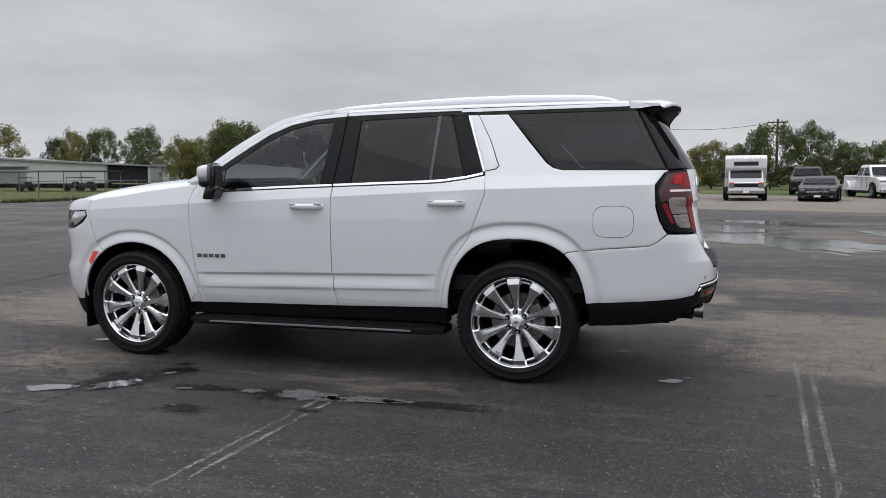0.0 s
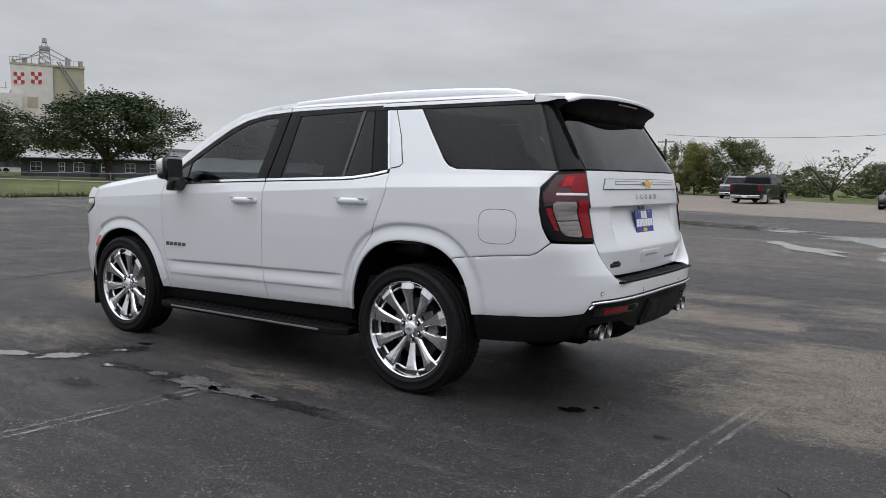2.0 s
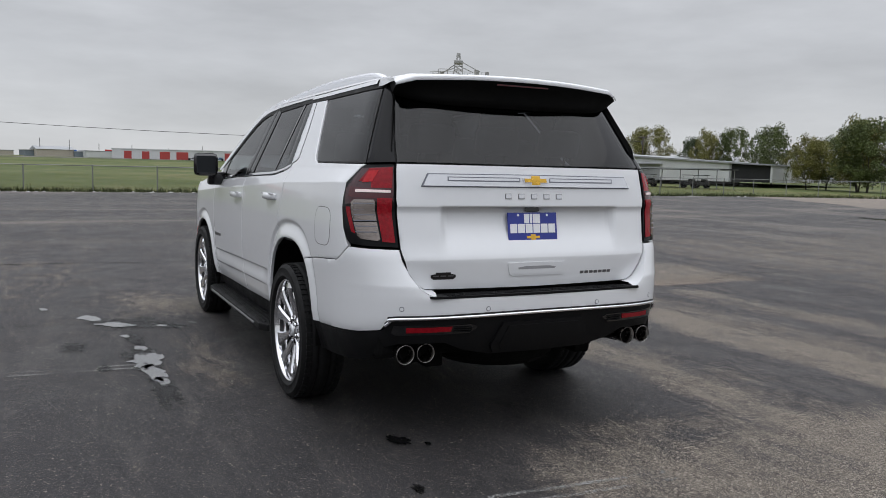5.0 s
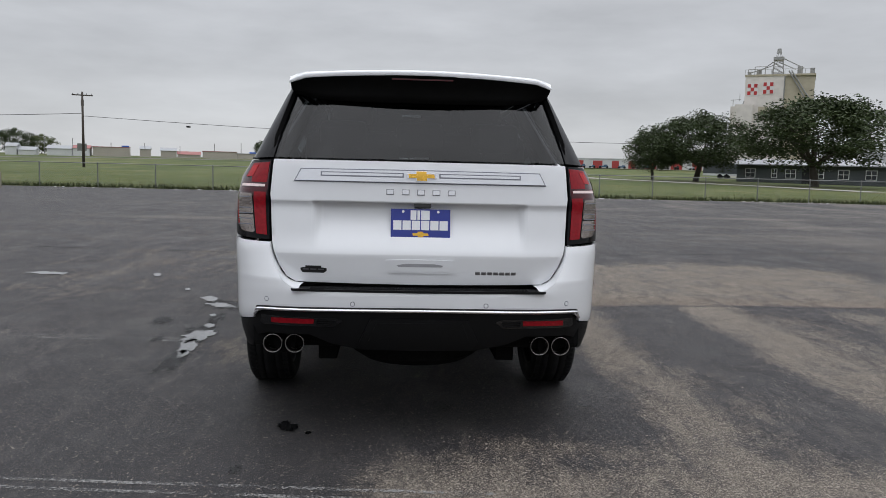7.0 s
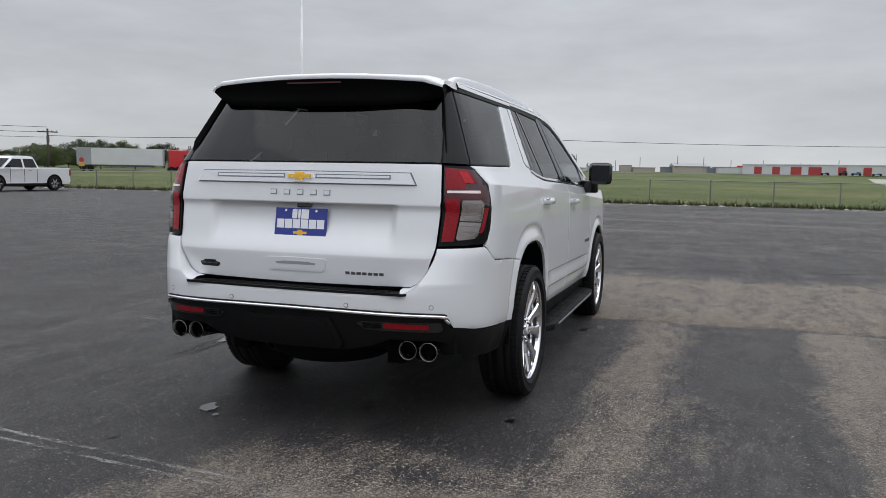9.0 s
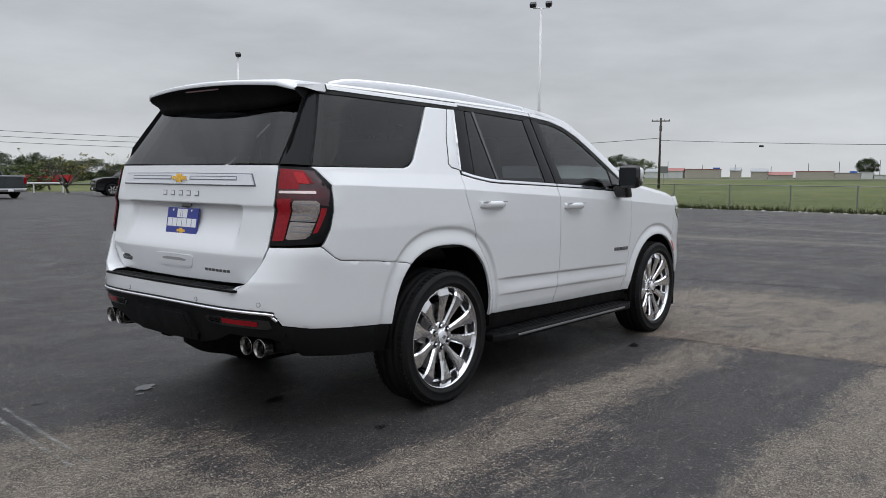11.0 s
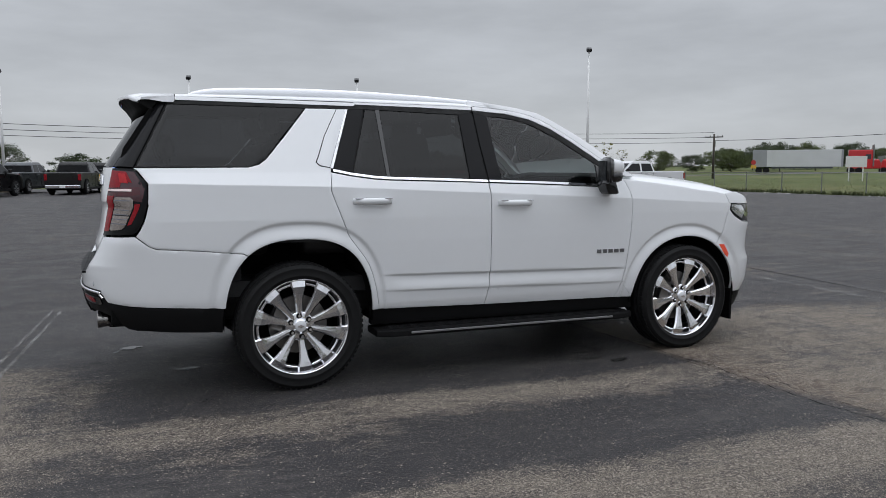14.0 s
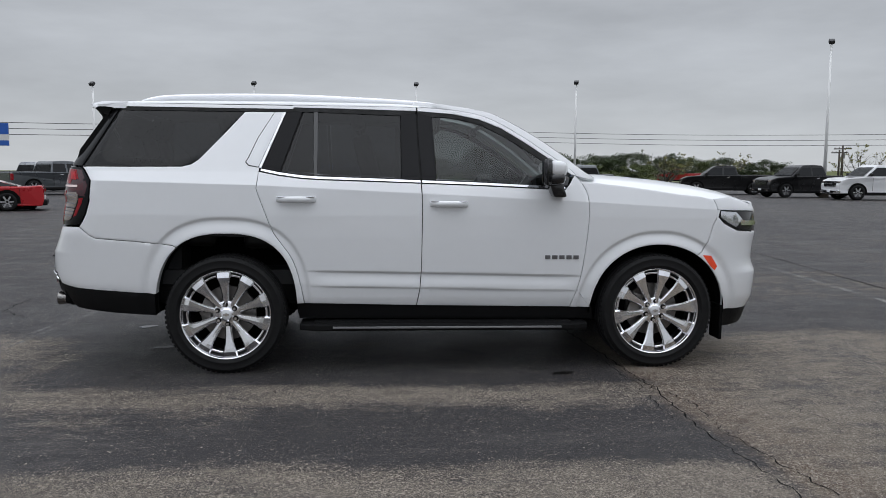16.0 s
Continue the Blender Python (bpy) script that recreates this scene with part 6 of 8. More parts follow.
def tree_meshes(kind, variant):
    """Trunk with limbs, and crown of leaf clumps, one metre high and one metre wide."""
    key = (kind, variant)
    if key in tree_cache:
        return tree_cache[key]
    rnd = random.Random(f"{kind}{variant}")
    bark = bmesh.new()
    base, low, dense, clumps, leaf = {"oak": (.22, .22, 150, 170, .021), "elm": (.16, .12, 130, 110, .024), "bush": (.05, .0, 70, 50, .042), "bare": (.12, .25, 9, 46, .030)}[kind]
    tw = .030 if kind == "oak" else .018
    fork = Vector((rnd.uniform(-.03, .03), rnd.uniform(-.03, .03), base))
    rod((0, 0, -.02), fork, tw, tw * .75, 8, bark)
    tips = []
    for k in range(9 if kind != "bush" else 6):
        a = 2 * math.pi * k / 9 + rnd.uniform(-.3, .3)
        reach = rnd.uniform(.16, .40)
        mid = fork + Vector((math.cos(a) * reach * .5, math.sin(a) * reach * .5, rnd.uniform(.12, .3)))
        end = mid + Vector((math.cos(a) * reach * .6, math.sin(a) * reach * .6, rnd.uniform(.08, .32)))
        rod(fork, mid, tw * .5, tw * .32, 6, bark), rod(mid, end, tw * .32, tw * .10, 5, bark)
        tips += [mid.lerp(end, .5), end]
        for _ in range(3 if kind != "bare" else 7):
            twig = mid.lerp(end, rnd.uniform(.1, 1)) + Vector((rnd.uniform(-.16, .16), rnd.uniform(-.16, .16), rnd.uniform(.0, .20)))
            rod(mid.lerp(end, .5), twig, tw * .14, tw * .05, 4, bark)
            tips.append(twig)
    centres = []
    for k in range(clumps):
        if kind == "bare" and k < len(tips):
            c = tips[k]
        else:
            u, a = rnd.uniform(-.85, 1), rnd.uniform(0, 2 * math.pi)
            s = math.sqrt(max(0, 1 - u * u)) * rnd.uniform(.35, 1.0)
            c = Vector((.5 * s * math.cos(a), .5 * s * math.sin(a), .5 * (low + 1) + .5 * (1 - low) * u * rnd.uniform(.75, 1.02)))
            c.z += .05 * noise.noise(c * 6 + Vector((variant, 0, 0)))
            c.x += .07 * noise.noise(c * 4 + Vector((0, variant, 3)))
        centres.append((c, rnd.uniform(.06, .125) if kind != "bare" else rnd.uniform(.03, .06)))
    verts, faces = [], []
    for c, r in centres:
        for _ in range(dense):
            d = Vector((rnd.gauss(0, 1), rnd.gauss(0, 1), rnd.gauss(0, .8)))
            d = c + d.normalized() * r * rnd.random() ** .4
            n = Vector((rnd.gauss(0, 1), rnd.gauss(0, 1), rnd.gauss(.4, 1))).normalized()
            t = n.orthogonal().normalized()
            t.rotate(Matrix.Rotation(rnd.uniform(0, 6.28), 3, n))
            b = n.cross(t)
            sz = leaf * rnd.uniform(.35, .75)
            i = len(verts)
            verts += [d - t * sz, d + b * sz * .55, d + t * sz, d - b * sz * .55]
            faces.append((i, i + 1, i + 2, i + 3))
    span = np.array([tuple(v) for v in verts])
    if kind != "bare":
        span[:, :2] *= .5 / np.percentile(np.hypot(span[:, 0], span[:, 1]), 97)
        top_z, low_z = np.percentile(span[:, 2], 99.5), np.percentile(span[:, 2], .5)
        span[:, 2] = low + (span[:, 2] - low_z) * (1 - low) / (top_z - low_z)
    crown = bpy.data.meshes.new("crown")
    verts = [tuple(v) for v in span]
    crown.from_pydata(verts, [], faces)
    trunk = bpy.data.meshes.new("trunk")
    bark.to_mesh(trunk), bark.free()
    trunk.materials.append(BARK)
    tree_cache[key] = (trunk, crown)
    return tree_cache[key]


leaf_cache = {}


def tree(x, y, w, h, kind, tone, label, z=None, seed=0):
    rnd = random.Random(seed + x * 3.1 + y)
    variant = rnd.randrange(3)
    trunk, crown = tree_meshes(kind, variant)
    key = (kind, variant, tone)
    if key not in leaf_cache:
        leaf_cache[key] = crown.copy()
        leaf_cache[key].materials.append(LEAF[tone])
    t = new("tree" if kind != "bush" else "bush")
    t.matrix_world = pose(x, y, (field_height(x, y) if z is None else z) - .02, 0, 0, rnd.uniform(0, 360)) @ Matrix.Diagonal((w, w, h, 1))
    for name, data in (("trunk", trunk), ("crown", leaf_cache[key])):
        ob = new(name, data)
        ob.parent = t
    return tagged(t, label, "tree" if kind != "bush" else "bush")


OAK, LINE, BUSH, BARE = "broad dark live oak beside the grey house", "leafy green tree in the row beyond the lot", "low green bush at the edge of the grass", "sparse spreading tree with few leaves"
for x, y, w, h in ((76.5, -45.2, 17.0, 9.4), (89, -36.9, 13.0, 8.2), (90, -31.9, 7.5, 6.2)):
    tree(x, y, w, h, "oak", "oak", OAK)
for x, y, w, h, tone in ((78.5, -77.5, 3.6, 6.3, "oak"), (75.4, -77, 4.4, 7.2, "pale"), (72.8, -79.5, 5.2, 7.5, "elm"), (62.0, -74.4, 6.4, 7.3, "elm"), (55.5, -72.5, 5.2, 5.9, "pale"), (49.4, -72.6, 7.2, 7.6, "pale"), (55.6, -75.8, 5.5, 5.9, "elm"),
                         (47.0, -70.8, 7.2, 7.3, "elm"), (50.6, -74.5, 5, 5.6, "elm"), (31.6, -73.4, 10.6, 7.0, "elm"), (36.6, -76.0, 6.5, 4.6, "elm"), (28.2, -80.5, 5.0, 5.2, "elm"), (24.0, -79.6, 5.0, 5.4, "elm"), (21.8, -76.4, 5.0, 5.4, "pale"),
                         (18.2, -77.2, 7.6, 5.7, "elm"), (-3.2, -73.8, 5.4, 4.5, "pale"), (.8, -75.5, 5.2, 3.3, "elm"), (5.0, -77, 5.0, 3.4, "elm"), (-5.6, -73.5, 4.4, 4.2, "elm"), (-8.3, -71.8, 5.0, 6.0, "elm"), (-11.5, -71.4, 4.8, 6.0, "elm"),
                         (-14.4, -70.9, 4.4, 4.2, "elm"), (-17.4, -70.4, 4.6, 4.2, "elm"), (-21, -70, 5, 4.6, "elm"), (-25, -69, 6, 5, "elm")):
    tree(x, y, w, h, "elm", tone, LINE)
for x, y, w, h, tone in ((7.6, -68.2, 9.0, 5.3, "elm"), (14.8, -80, 4.5, 5.0, "pale"), (-13.0, -68.5, 6, 4.8, "elm"), (-16.2, -68, 5, 4.6, "elm")):
    tree(x, y, w, h, "bare", tone, BARE)
for k in range(14):
    tree(-26 + 5.6 * k, -86 - 3 * (k % 3), 7.5, 2.2 + (k * 7 % 5) * .25, "bush", "elm", BUSH)
for x, y, w, h in ((44.0, -79, 8.5, 2.7), (39.5, -80, 7, 2.4), (42.5, -74, 3.0, 1.5), (16.0, -74, 2.6, 1.7), (11.5, -82, 6, 2.4)):
    tree(x, y, w, h, "bush", "elm", BUSH)
for x, y, w, h, tone in ((132, 62, 9, 6.5, "oak"), (106, 84, 10, 6.2, "oak"), (101, 88, 8, 6.6, "elm"), (112, 78, 9, 5.2, "elm"), (118, 74, 12, 5.5, "oak"), (123, 68, 9, 5.0, "elm"), (97, 93, 9, 6.8, "oak"), (92, 97, 10, 5.6, "elm"), (118, 83, 9, 4.6, "elm"), (87, 90, 8, 5.2, "oak"),
                         (85, 78, 7.5, 6.2, "oak"), (80, 82, 7, 5.0, "elm"), (67, 82, 7, 4.8, "elm"), (41, 98, 7, 5.2, "oak"), (36, 100, 9, 5.4, "oak"), (31, 99, 9, 5.0, "oak"), (26, 100, 9, 5.2, "oak"), (45, 101, 8, 4.6, "elm"), (50, 102, 9, 4.6, "oak"), (56, 101, 9, 4.2, "oak"),
                         (19, 84, 7, 5.0, "oak"), (13, 86, 8, 5.6, "oak"), (7, 88, 7, 4.4, "elm"), (-12, 84, 8, 5.2, "oak"), (-5, 90, 7, 4.2, "oak"), (-19, 80, 5, 3.6, "elm"), (-28, 80, 5, 3.4, "elm"), (1, 95, 8, 4.6, "oak")):
    if x > 60:
        x, y, w, h = -1.5 + 1.4 * (x + 1.5), -5.7 + 1.4 * (y + 5.7), w * 1.15, h * .9
    tree(x, y, w * .9, h if x > 60 else h * .76, "elm", tone, "dark rounded tree beyond the road")
    if x > 60:
        tree(x + 5, y - 4, w * .7, h * .8, "elm", "oak" if tone == "elm" else "elm", "dark rounded tree beyond the road")
tree(42, 57, 5.4, 4.6, "bare", "pale", BARE), tree(24, 54, 6.0, 3.6, "bare", "pale", BARE), tree(34.5, 66, 4.6, 4.2, "bare", "pale", BARE), tree(29, 68, 6, 4.4, "bare", "elm", BARE), tree(21, 66, 6, 2.2, "bush", "elm", BUSH), tree(25.5, 66, 5, 2.2, "bush", "elm", BUSH)
tree(104, -92, 9, 9, "elm", "pale", LINE)
tree(196, 33, 5, 4.5, "oak", "oak", "dark rounded tree beyond the road")

# ---- fence with weeds and rubble ----
GALV = material("galvanised_steel", (.20, .205, .20), .5, .6, .15, 12)
FENCE_X = 35.3
fence = thing("chain_link_fence", pose(FENCE_X, 0, 0), "grey chain-link fence along the edge of the lot", "fence")
post_mesh = None
posts = np.arange(-42, 48, 2.85)
for y in posts:
    if post_mesh is None:
        bm = rod((0, 0, -.05), (0, 0, 1.24), .030, n=8)
        rod((0, 0, 1.24), (0, 0, 1.28), .034, .012, 8, bm)
        post_mesh = part("fence_post", bm, GALV, fence).data
        fence.children[-1].location = (0, y, 0)
    else:
        ob = new("fence_post", post_mesh)
        ob.parent, ob.location = fence, (0, y, 0)
part("top_rail", rod((0, posts[0], 1.21), (0, posts[-1], 1.21), .021, n=8), GALV, fence)
verts, faces = [], []
for k in range(int((posts[-1] - posts[0]) / .11)):
    for lean in (1.1, -1.1):
        y = posts[0] + .11 * k
        i = len(verts)
        verts += [(0, y - .0022, .04), (0, y + .0022, .04), (0, y + lean + .0022, 1.18), (0, y + lean - .0022, 1.18)]
        faces.append((i, i + 1, i + 2, i + 3))
me = bpy.data.meshes.new("wire_mesh")
me.from_pydata(verts, [], faces)
me.materials.append(GALV)
ob = new("wire_mesh", me)
ob.parent = fence
tagged(ob, kind="stuff")

corner = thing("chain_link_fence", pose(FENCE_X, -42, 0, 0, 0, -15), "grey chain-link fence beyond the tan apron", "fence")
for k in range(14):
    ob = new("fence_post", post_mesh)
    ob.parent, ob.location = corner, (0, -2.6 * k, 0)
part("top_rail", rod((0, 0, 1.21), (0, -33.8, 1.21), .021, n=8), GALV, corner)
WEED = material("dark_verge_weeds", (.045, .055, .022), .9, 0, .5, 2.0, spec=.2)
STRAW = material("dry_grass_blades", (.165, .150, .072), .9, 0, .4, 1.5, spec=.2)


def tufts(name, n, place, height, width, mat, label, seed):
    rnd = random.Random(seed)
    verts, faces = [], []
    for _ in range(n):
        x, y, z = place(rnd)
        h, w, a = height * rnd.uniform(.4, 1.2), width * rnd.uniform(.5, 1.2), rnd.uniform(0, math.pi)
        dx, dy = math.cos(a) * w, math.sin(a) * w
        lx, ly = rnd.uniform(-.4, .4) * h, rnd.uniform(-.4, .4) * h
        i = len(verts)
        verts += [(x - dx, y - dy, z), (x + dx, y + dy, z), (x + lx + dx * .3, y + ly + dy * .3, z + h * .6), (x + lx * 1.6, y + ly * 1.6, z + h)]
        faces.append((i, i + 1, i + 2, i + 3))
    me = bpy.data.meshes.new(name)
    me.from_pydata(verts, [], faces)
    me.materials.append(mat)
    return tagged(new(name, me), label, "grass", kind="stuff")


def verge(rnd):
    if rnd.random() < .22:
        d = rnd.uniform(0, 36)
        return 35.1 - .26 * d + rnd.gauss(0, .5), -42 - .966 * d, 0
    y = rnd.uniform(-42, 50)
    k = noise.noise(Vector((y * .45, 2, 0)))
    return (35.25 + rnd.gauss(0, .16) - .15 * k, y, 0) if k > -.25 or rnd.random() < .3 else (35.5 + rnd.random() * .4, y, 0)


def meadow(rnd):
    x = 35.4 + 40 * rnd.random() ** 2
    y = rnd.uniform(-60, 70)
    return x, y, field_height(x, y) - .01


tufts("verge_weeds", 9000, verge, .26, .035, WEED, "dark weeds under the chain-link fence", 5)
tufts("meadow_grass", 26000, meadow, .075, .022, STRAW, "dry blades of the rough field", 6)
tufts("meadow_grass", 26000, meadow, .07, .024, material("green_grass_blades", (.095, .108, .038), .9, 0, .4, 1.5, spec=.2), "green blades of the rough field", 8)
RUBBLE = material("pale_rubble", (.42, .41, .39), .9, 0, .3, 6, .006, 30)
rnd = random.Random(4)
verts, faces = [], []
for _ in range(420):
    y, x, r = rnd.uniform(-45, 48), 34.85 + rnd.gauss(0, .12), rnd.uniform(.02, .085)
    if noise.noise(Vector((y * .3, 7, 0))) < -.15:
        continue
    i = len(verts)
    for dx, dy, dz in ((1, 0, 0), (0, 1, 0), (-1, 0, 0), (0, -1, 0), (0, 0, .7)):
        verts.append((x + dx * r * rnd.uniform(.6, 1.2), y + dy * r * rnd.uniform(.7, 1.8), max(0, dz * r * rnd.uniform(.6, 1.1)) - (.003 if not dz else 0)))
    faces += [(i, i + 1, i + 4), (i + 1, i + 2, i + 4), (i + 2, i + 3, i + 4), (i + 3, i, i + 4)]
me = bpy.data.meshes.new("rubble")
me.from_pydata(verts, [], faces)
me.materials.append(RUBBLE)
tagged(new("rubble", me), "pale broken concrete rubble along the fence", "rubble", kind="stuff")

# ---- light poles, utility poles, wires ----
POLE_WHITE = material("white_painted_steel", (.76, .76, .75), .45, 0, .06, 3)
STAINED_CONC = material("stained_brown_concrete", (.20, .165, .125), .85, 0, .45, 2.2, .004, 30)
POLE_HEAD = material("dark_lamp_housing", (.035, .035, .038), .5, .3, .2, 10)
TIMBER = material("weathered_pole_timber", (.055, .045, .038), .9, 0, .3, 3, .004, 40)
CABLE = material("black_cable", (.02, .02, .022), .7, 0, .1, 2)
GREY_CONC = material("grey_cast_concrete", (.22, .20, .175), .85, 0, .25, 4, .004, 50)


def light_pole(x, y, h, heads, turn, base=True):
    p = thing("light_pole", pose(x, y, 0, 0, 0, turn), "tall white steel light pole with floodlights on top", "light pole", "lot light poles")
    if base:
        part("plinth", block(-.24, .24, -.24, .24, -.02, .72, .03), STAINED_CONC, p, "stained square concrete plinth")
        part("base_plate", block(-.17, .17, -.17, .17, .718, .765, .008), POLE_WHITE, p)
    part("mast", rod((0, 0, .5), (0, 0, h), .105, .055, 12), POLE_WHITE, p, smooth=True)
    part("arm", rod((0, -.42 * (heads > 1), h - .03), (0, .42 * (heads > 1) + .05, h - .03), .03, n=8), POLE_WHITE, p)
    for k in range(heads):
        d = (-.42, .42)[k] if heads > 1 else 0
        head = part("floodlight", block(-.14, .14, -.16, .16, -.10, .12, .03, m=pose(.05, d, h + .14, 0, 35, 0)), POLE_HEAD, p)
        part("lens", block(-.11, .11, -.13, .13, -.108, -.102, m=pose(.05, d, h + .14, 0, 35, 0)), POLE_WHITE, head)
        part("bracket", rod((0, d, h - .03), (.03, d, h + .08), .02, n=6), POLE_HEAD, p)


light_pole(32.2, 18.5, 10.4, 2, 200)
for x, y, h, hd in ((27.6, 38.3, 9.0, 1), (15.7, 51.3, 7.9, 1), (4.0, 54.9, 8.0, 1), (-7.8, 51.2, 7.5, 1), (-18, 48.3, 7.0, 1)):
    light_pole(x, y, h, hd, 250)


def utility_pole(x, y, h, turn, z=None):
    p = thing("utility_pole", pose(x, y, field_height(x, y) if z is None else z, 0, 0, turn), "dark timber utility pole with a cross-arm", "utility pole", "utility poles")
    part("mast", rod((0, 0, -.3), (0, 0, h), .17, .11, 10), TIMBER, p, smooth=True)
    part("cross_arm", block(-.06, .06, -1.1, 1.1, h - .45, h - .32, .01), TIMBER, p)
    for d in (-1.0, -.45, .45, 1.0):
        part("insulator", rod((0, d, h - .32), (0, d, h - .17), .05, .03, 8), GALV, p)
    part("transformer", rod((.25, 0, h - 1.6), (.25, 0, h - .9), .17, n=12), GALV, p)
    return p


for x, y, h, a in ((88, 35.9, 8.6, 20), (68.7, 72.8, 5.6, 40), (63.4, 95.4, 4.5, 30), (58.8, 87.2, 4.8, 30), (33, -99.5, 7.0, 90), (101.5, -88.3, 7.4, 0), (3, -96, 7.0, 90), (-10.6, -90, 7.6, 90), (18, 92, 6.2, 90), (-22, 84, 6.2, 90)):
    utility_pole(x, y, h, a)


def wire(a, b, sag, r=.014, label="black overhead cable between poles"):
    a, b = Vector(a), Vector(b)
    pts = [a.lerp(b, k / 14) - Vector((0, 0, sag * 4 * (k / 14) * (1 - k / 14))) for k in range(15)]
    side = (b - a).cross(Vector((0, 0, 1))).normalized() * r
    bm = bmesh.new()
    rings = [[bm.verts.new(p + side * math.cos(q) + Vector((0, 0, r * math.sin(q)))) for q in (0, 1.257, 2.513, 3.77, 5.027)] for p in pts]
    for p, q in zip(rings, rings[1:]):
        for k in range(5):
            bm.faces.new((p[k], p[(k + 1) % 5], q[(k + 1) % 5], q[k]))
    me = bpy.data.meshes.new("overhead_cable")
    bm.to_mesh(me), bm.free()
    me.materials.append(CABLE)
    return tagged(new("overhead_cable", me), label, "cable")


wire((88, 35.9, 6.3), (101.5, -88.3, 7.0), 1.6, .027), wire((88, 35.9, 6.6), (68.7, 72.8, 5.0), .5, .03)
for k, z in enumerate((6.5, 5.9, 5.3)):
    wire((68.7, 72.8, z - .5), (18, 92, z), .4, .025), wire((18, 92, z), (-22, 84, z), .4, .03), wire((-22, 84, z), (-70, 60, z), .4, .03)
wire((33, -99.5, 7.6), (3, -96, 7.2), .5, .025), wire((3, -96, 7.2), (-10.6, -90, 7.3), .5, .025)
part("cable_box", block(90.6, 91.4, 24.6, 24.9, 5.42, 5.62), CABLE, bpy.data.objects["overhead_cable"])

# ---- buildings ----
WHITE_METAL = material("white_metal_siding", (.55, .56, .56), .6, 0, .1, .6)
BAY_SHADE_AND_DOOR = material("dark_bay_shade_and_door", (.02, .021, .022), .9, 0, .3, 1)
GREY_ROOF = material("grey_metal_roof", (.30, .31, .32), .5, .2, .12, .6)
HOUSE_GREY = material("dark_grey_siding", (.060, .068, .072), .75, 0, .12, 3)
WINDOW_WHITE = material("white_window_frame", (.62, .63, .63), .5, 0, .05, 3)
DARK_PANE = material("dark_window_pane", (.03, .035, .04), .06, 0, .1, 2)
LIGHT_MILL = material("pale_grey_concrete_silo", (.64, .60, .56), .8, 0, .12, .15)
TAN_SHADE_MILL = material("tan_shaded_concrete", (.40, .36, .27), .8, 0, .12, .15)
SIGN_RED = material("red_sign_paint", (.42, .03, .03), .5, 0, .08, 3)
SIGN_WHITE = material("white_sign_paint", (.66, .66, .65), .5, 0, .06, 3)
RED_METAL = material("red_metal_siding", (.36, .045, .04), .6, 0, .12, .5)
BEIGE_WALL = material("beige_block_wall", (.38, .35, .30), .8, 0, .12, .4)
RED_PAINT_FAR = material("red_truck_paint", (.50, .014, .02), .35, .1, .05, 2, coat=.5)
BLUE_SIGN = material("blue_sign_paint", (.02, .10, .42), .4, 0, .08, 3)


def facing(ax, ay, bx, by, z):
    """A frame whose x runs from a to b, and whose -y looks to the side of the lot."""
    d = math.atan2(by - ay, bx - ax)
    return pose(ax, ay, z, 0, 0, math.degrees(d)), math.hypot(bx - ax, by - ay)


def local(x0, x1, y0, y1, z0, z1, bevel=0.0):
    return block(x0, x1, y0, y1, z0, z1, bevel)


# white warehouse with a long low gable and an open dark bay
m, L = facing(59.2, -71.4, 92, -60, .75)
hall = thing("warehouse", m, "white metal warehouse with grey roof and dark open bay", "building")
part("wall", prism([(5.0, 0), (L, 0), (L, 3.75), (5.0, 2.15)], -30, 0, "y"), WHITE_METAL, hall)
# Solid dark block painted as the shade inside the open bay.
part("open_bay", prism([(.25, 0), (5.0, 0), (5.0, 2.1), (.25, 1.9)], -29, -.3, "y"), BAY_SHADE_AND_DOOR, hall)
part("end_wall", local(0, .25, -30, .05, 0, 1.95), WHITE_METAL, hall)
part("roof", prism([(-.15, 1.93), (5.0, 2.15), (L + .4, 3.78), (L + .4, 3.98), (5.0, 2.33), (-.15, 2.08)], -30.3, .35, "y"), GREY_ROOF, hall)
part("gutter_pipe", rod((5.1, .06, 0), (5.1, .06, 2.1), .05, n=6), GREY_ROOF, hall)
part("door_canopy", local(14, 18.6, .0, .5, 1.95, 2.05), GREY_ROOF, hall)
part("roll_door", local(14.3, 18.2, -.05, .04, 0, 1.9), GREY_ROOF, hall)
m, L = facing(51.4, -55.1, 63.6, -51.3, .45)
shelter = thing("carport", m, "low flat-roofed carport on thin posts in the grass", "carport")
part("roof", local(0, L, -4, 0, 1.50, 1.64), POLE_HEAD, shelter)
part("fascia", local(-.05, L + .05, -.02, .06, 1.56, 1.68), GREY_ROOF, shelter)
for x in (.3, L * .33, L * .66, L - .3):
    for y in (-.2, -3.8):
        part("post", rod((x, y, -.4), (x, y, 1.5), .05, n=6), GALV, shelter)
CART = material("dark_cart_paint", (.015, .015, .016), .4, 0, .2, 5)
for x in (2.6, 4.0, 8.6):
    cart = thing("golf_cart", m @ pose(x, -1.6, -.32, 0, 0, 15), "dark golf cart parked under the carport", "golf cart", "carts under the carport")
    part("body", local(-.75, .75, -.45, .45, .25, .65, .06), CART, cart)
    part("canopy", local(-.7, .6, -.45, .45, 1.25, 1.32, .03), CART, cart)
    part("seat", local(-.5, 0, -.4, .4, .65, .9, .05), CART, cart)
    for wx in (-.5, .5):
        for wy in (-.42, .42):
            part("wheel", rod((wx, wy - .08, .22), (wx, wy + .08, .22), .22, n=12), RUBBER, cart)
    for wx in (-.6, .5):
        part("canopy_post", rod((wx, .4, .6), (wx, .4, 1.27), .02, n=5), CART, cart)

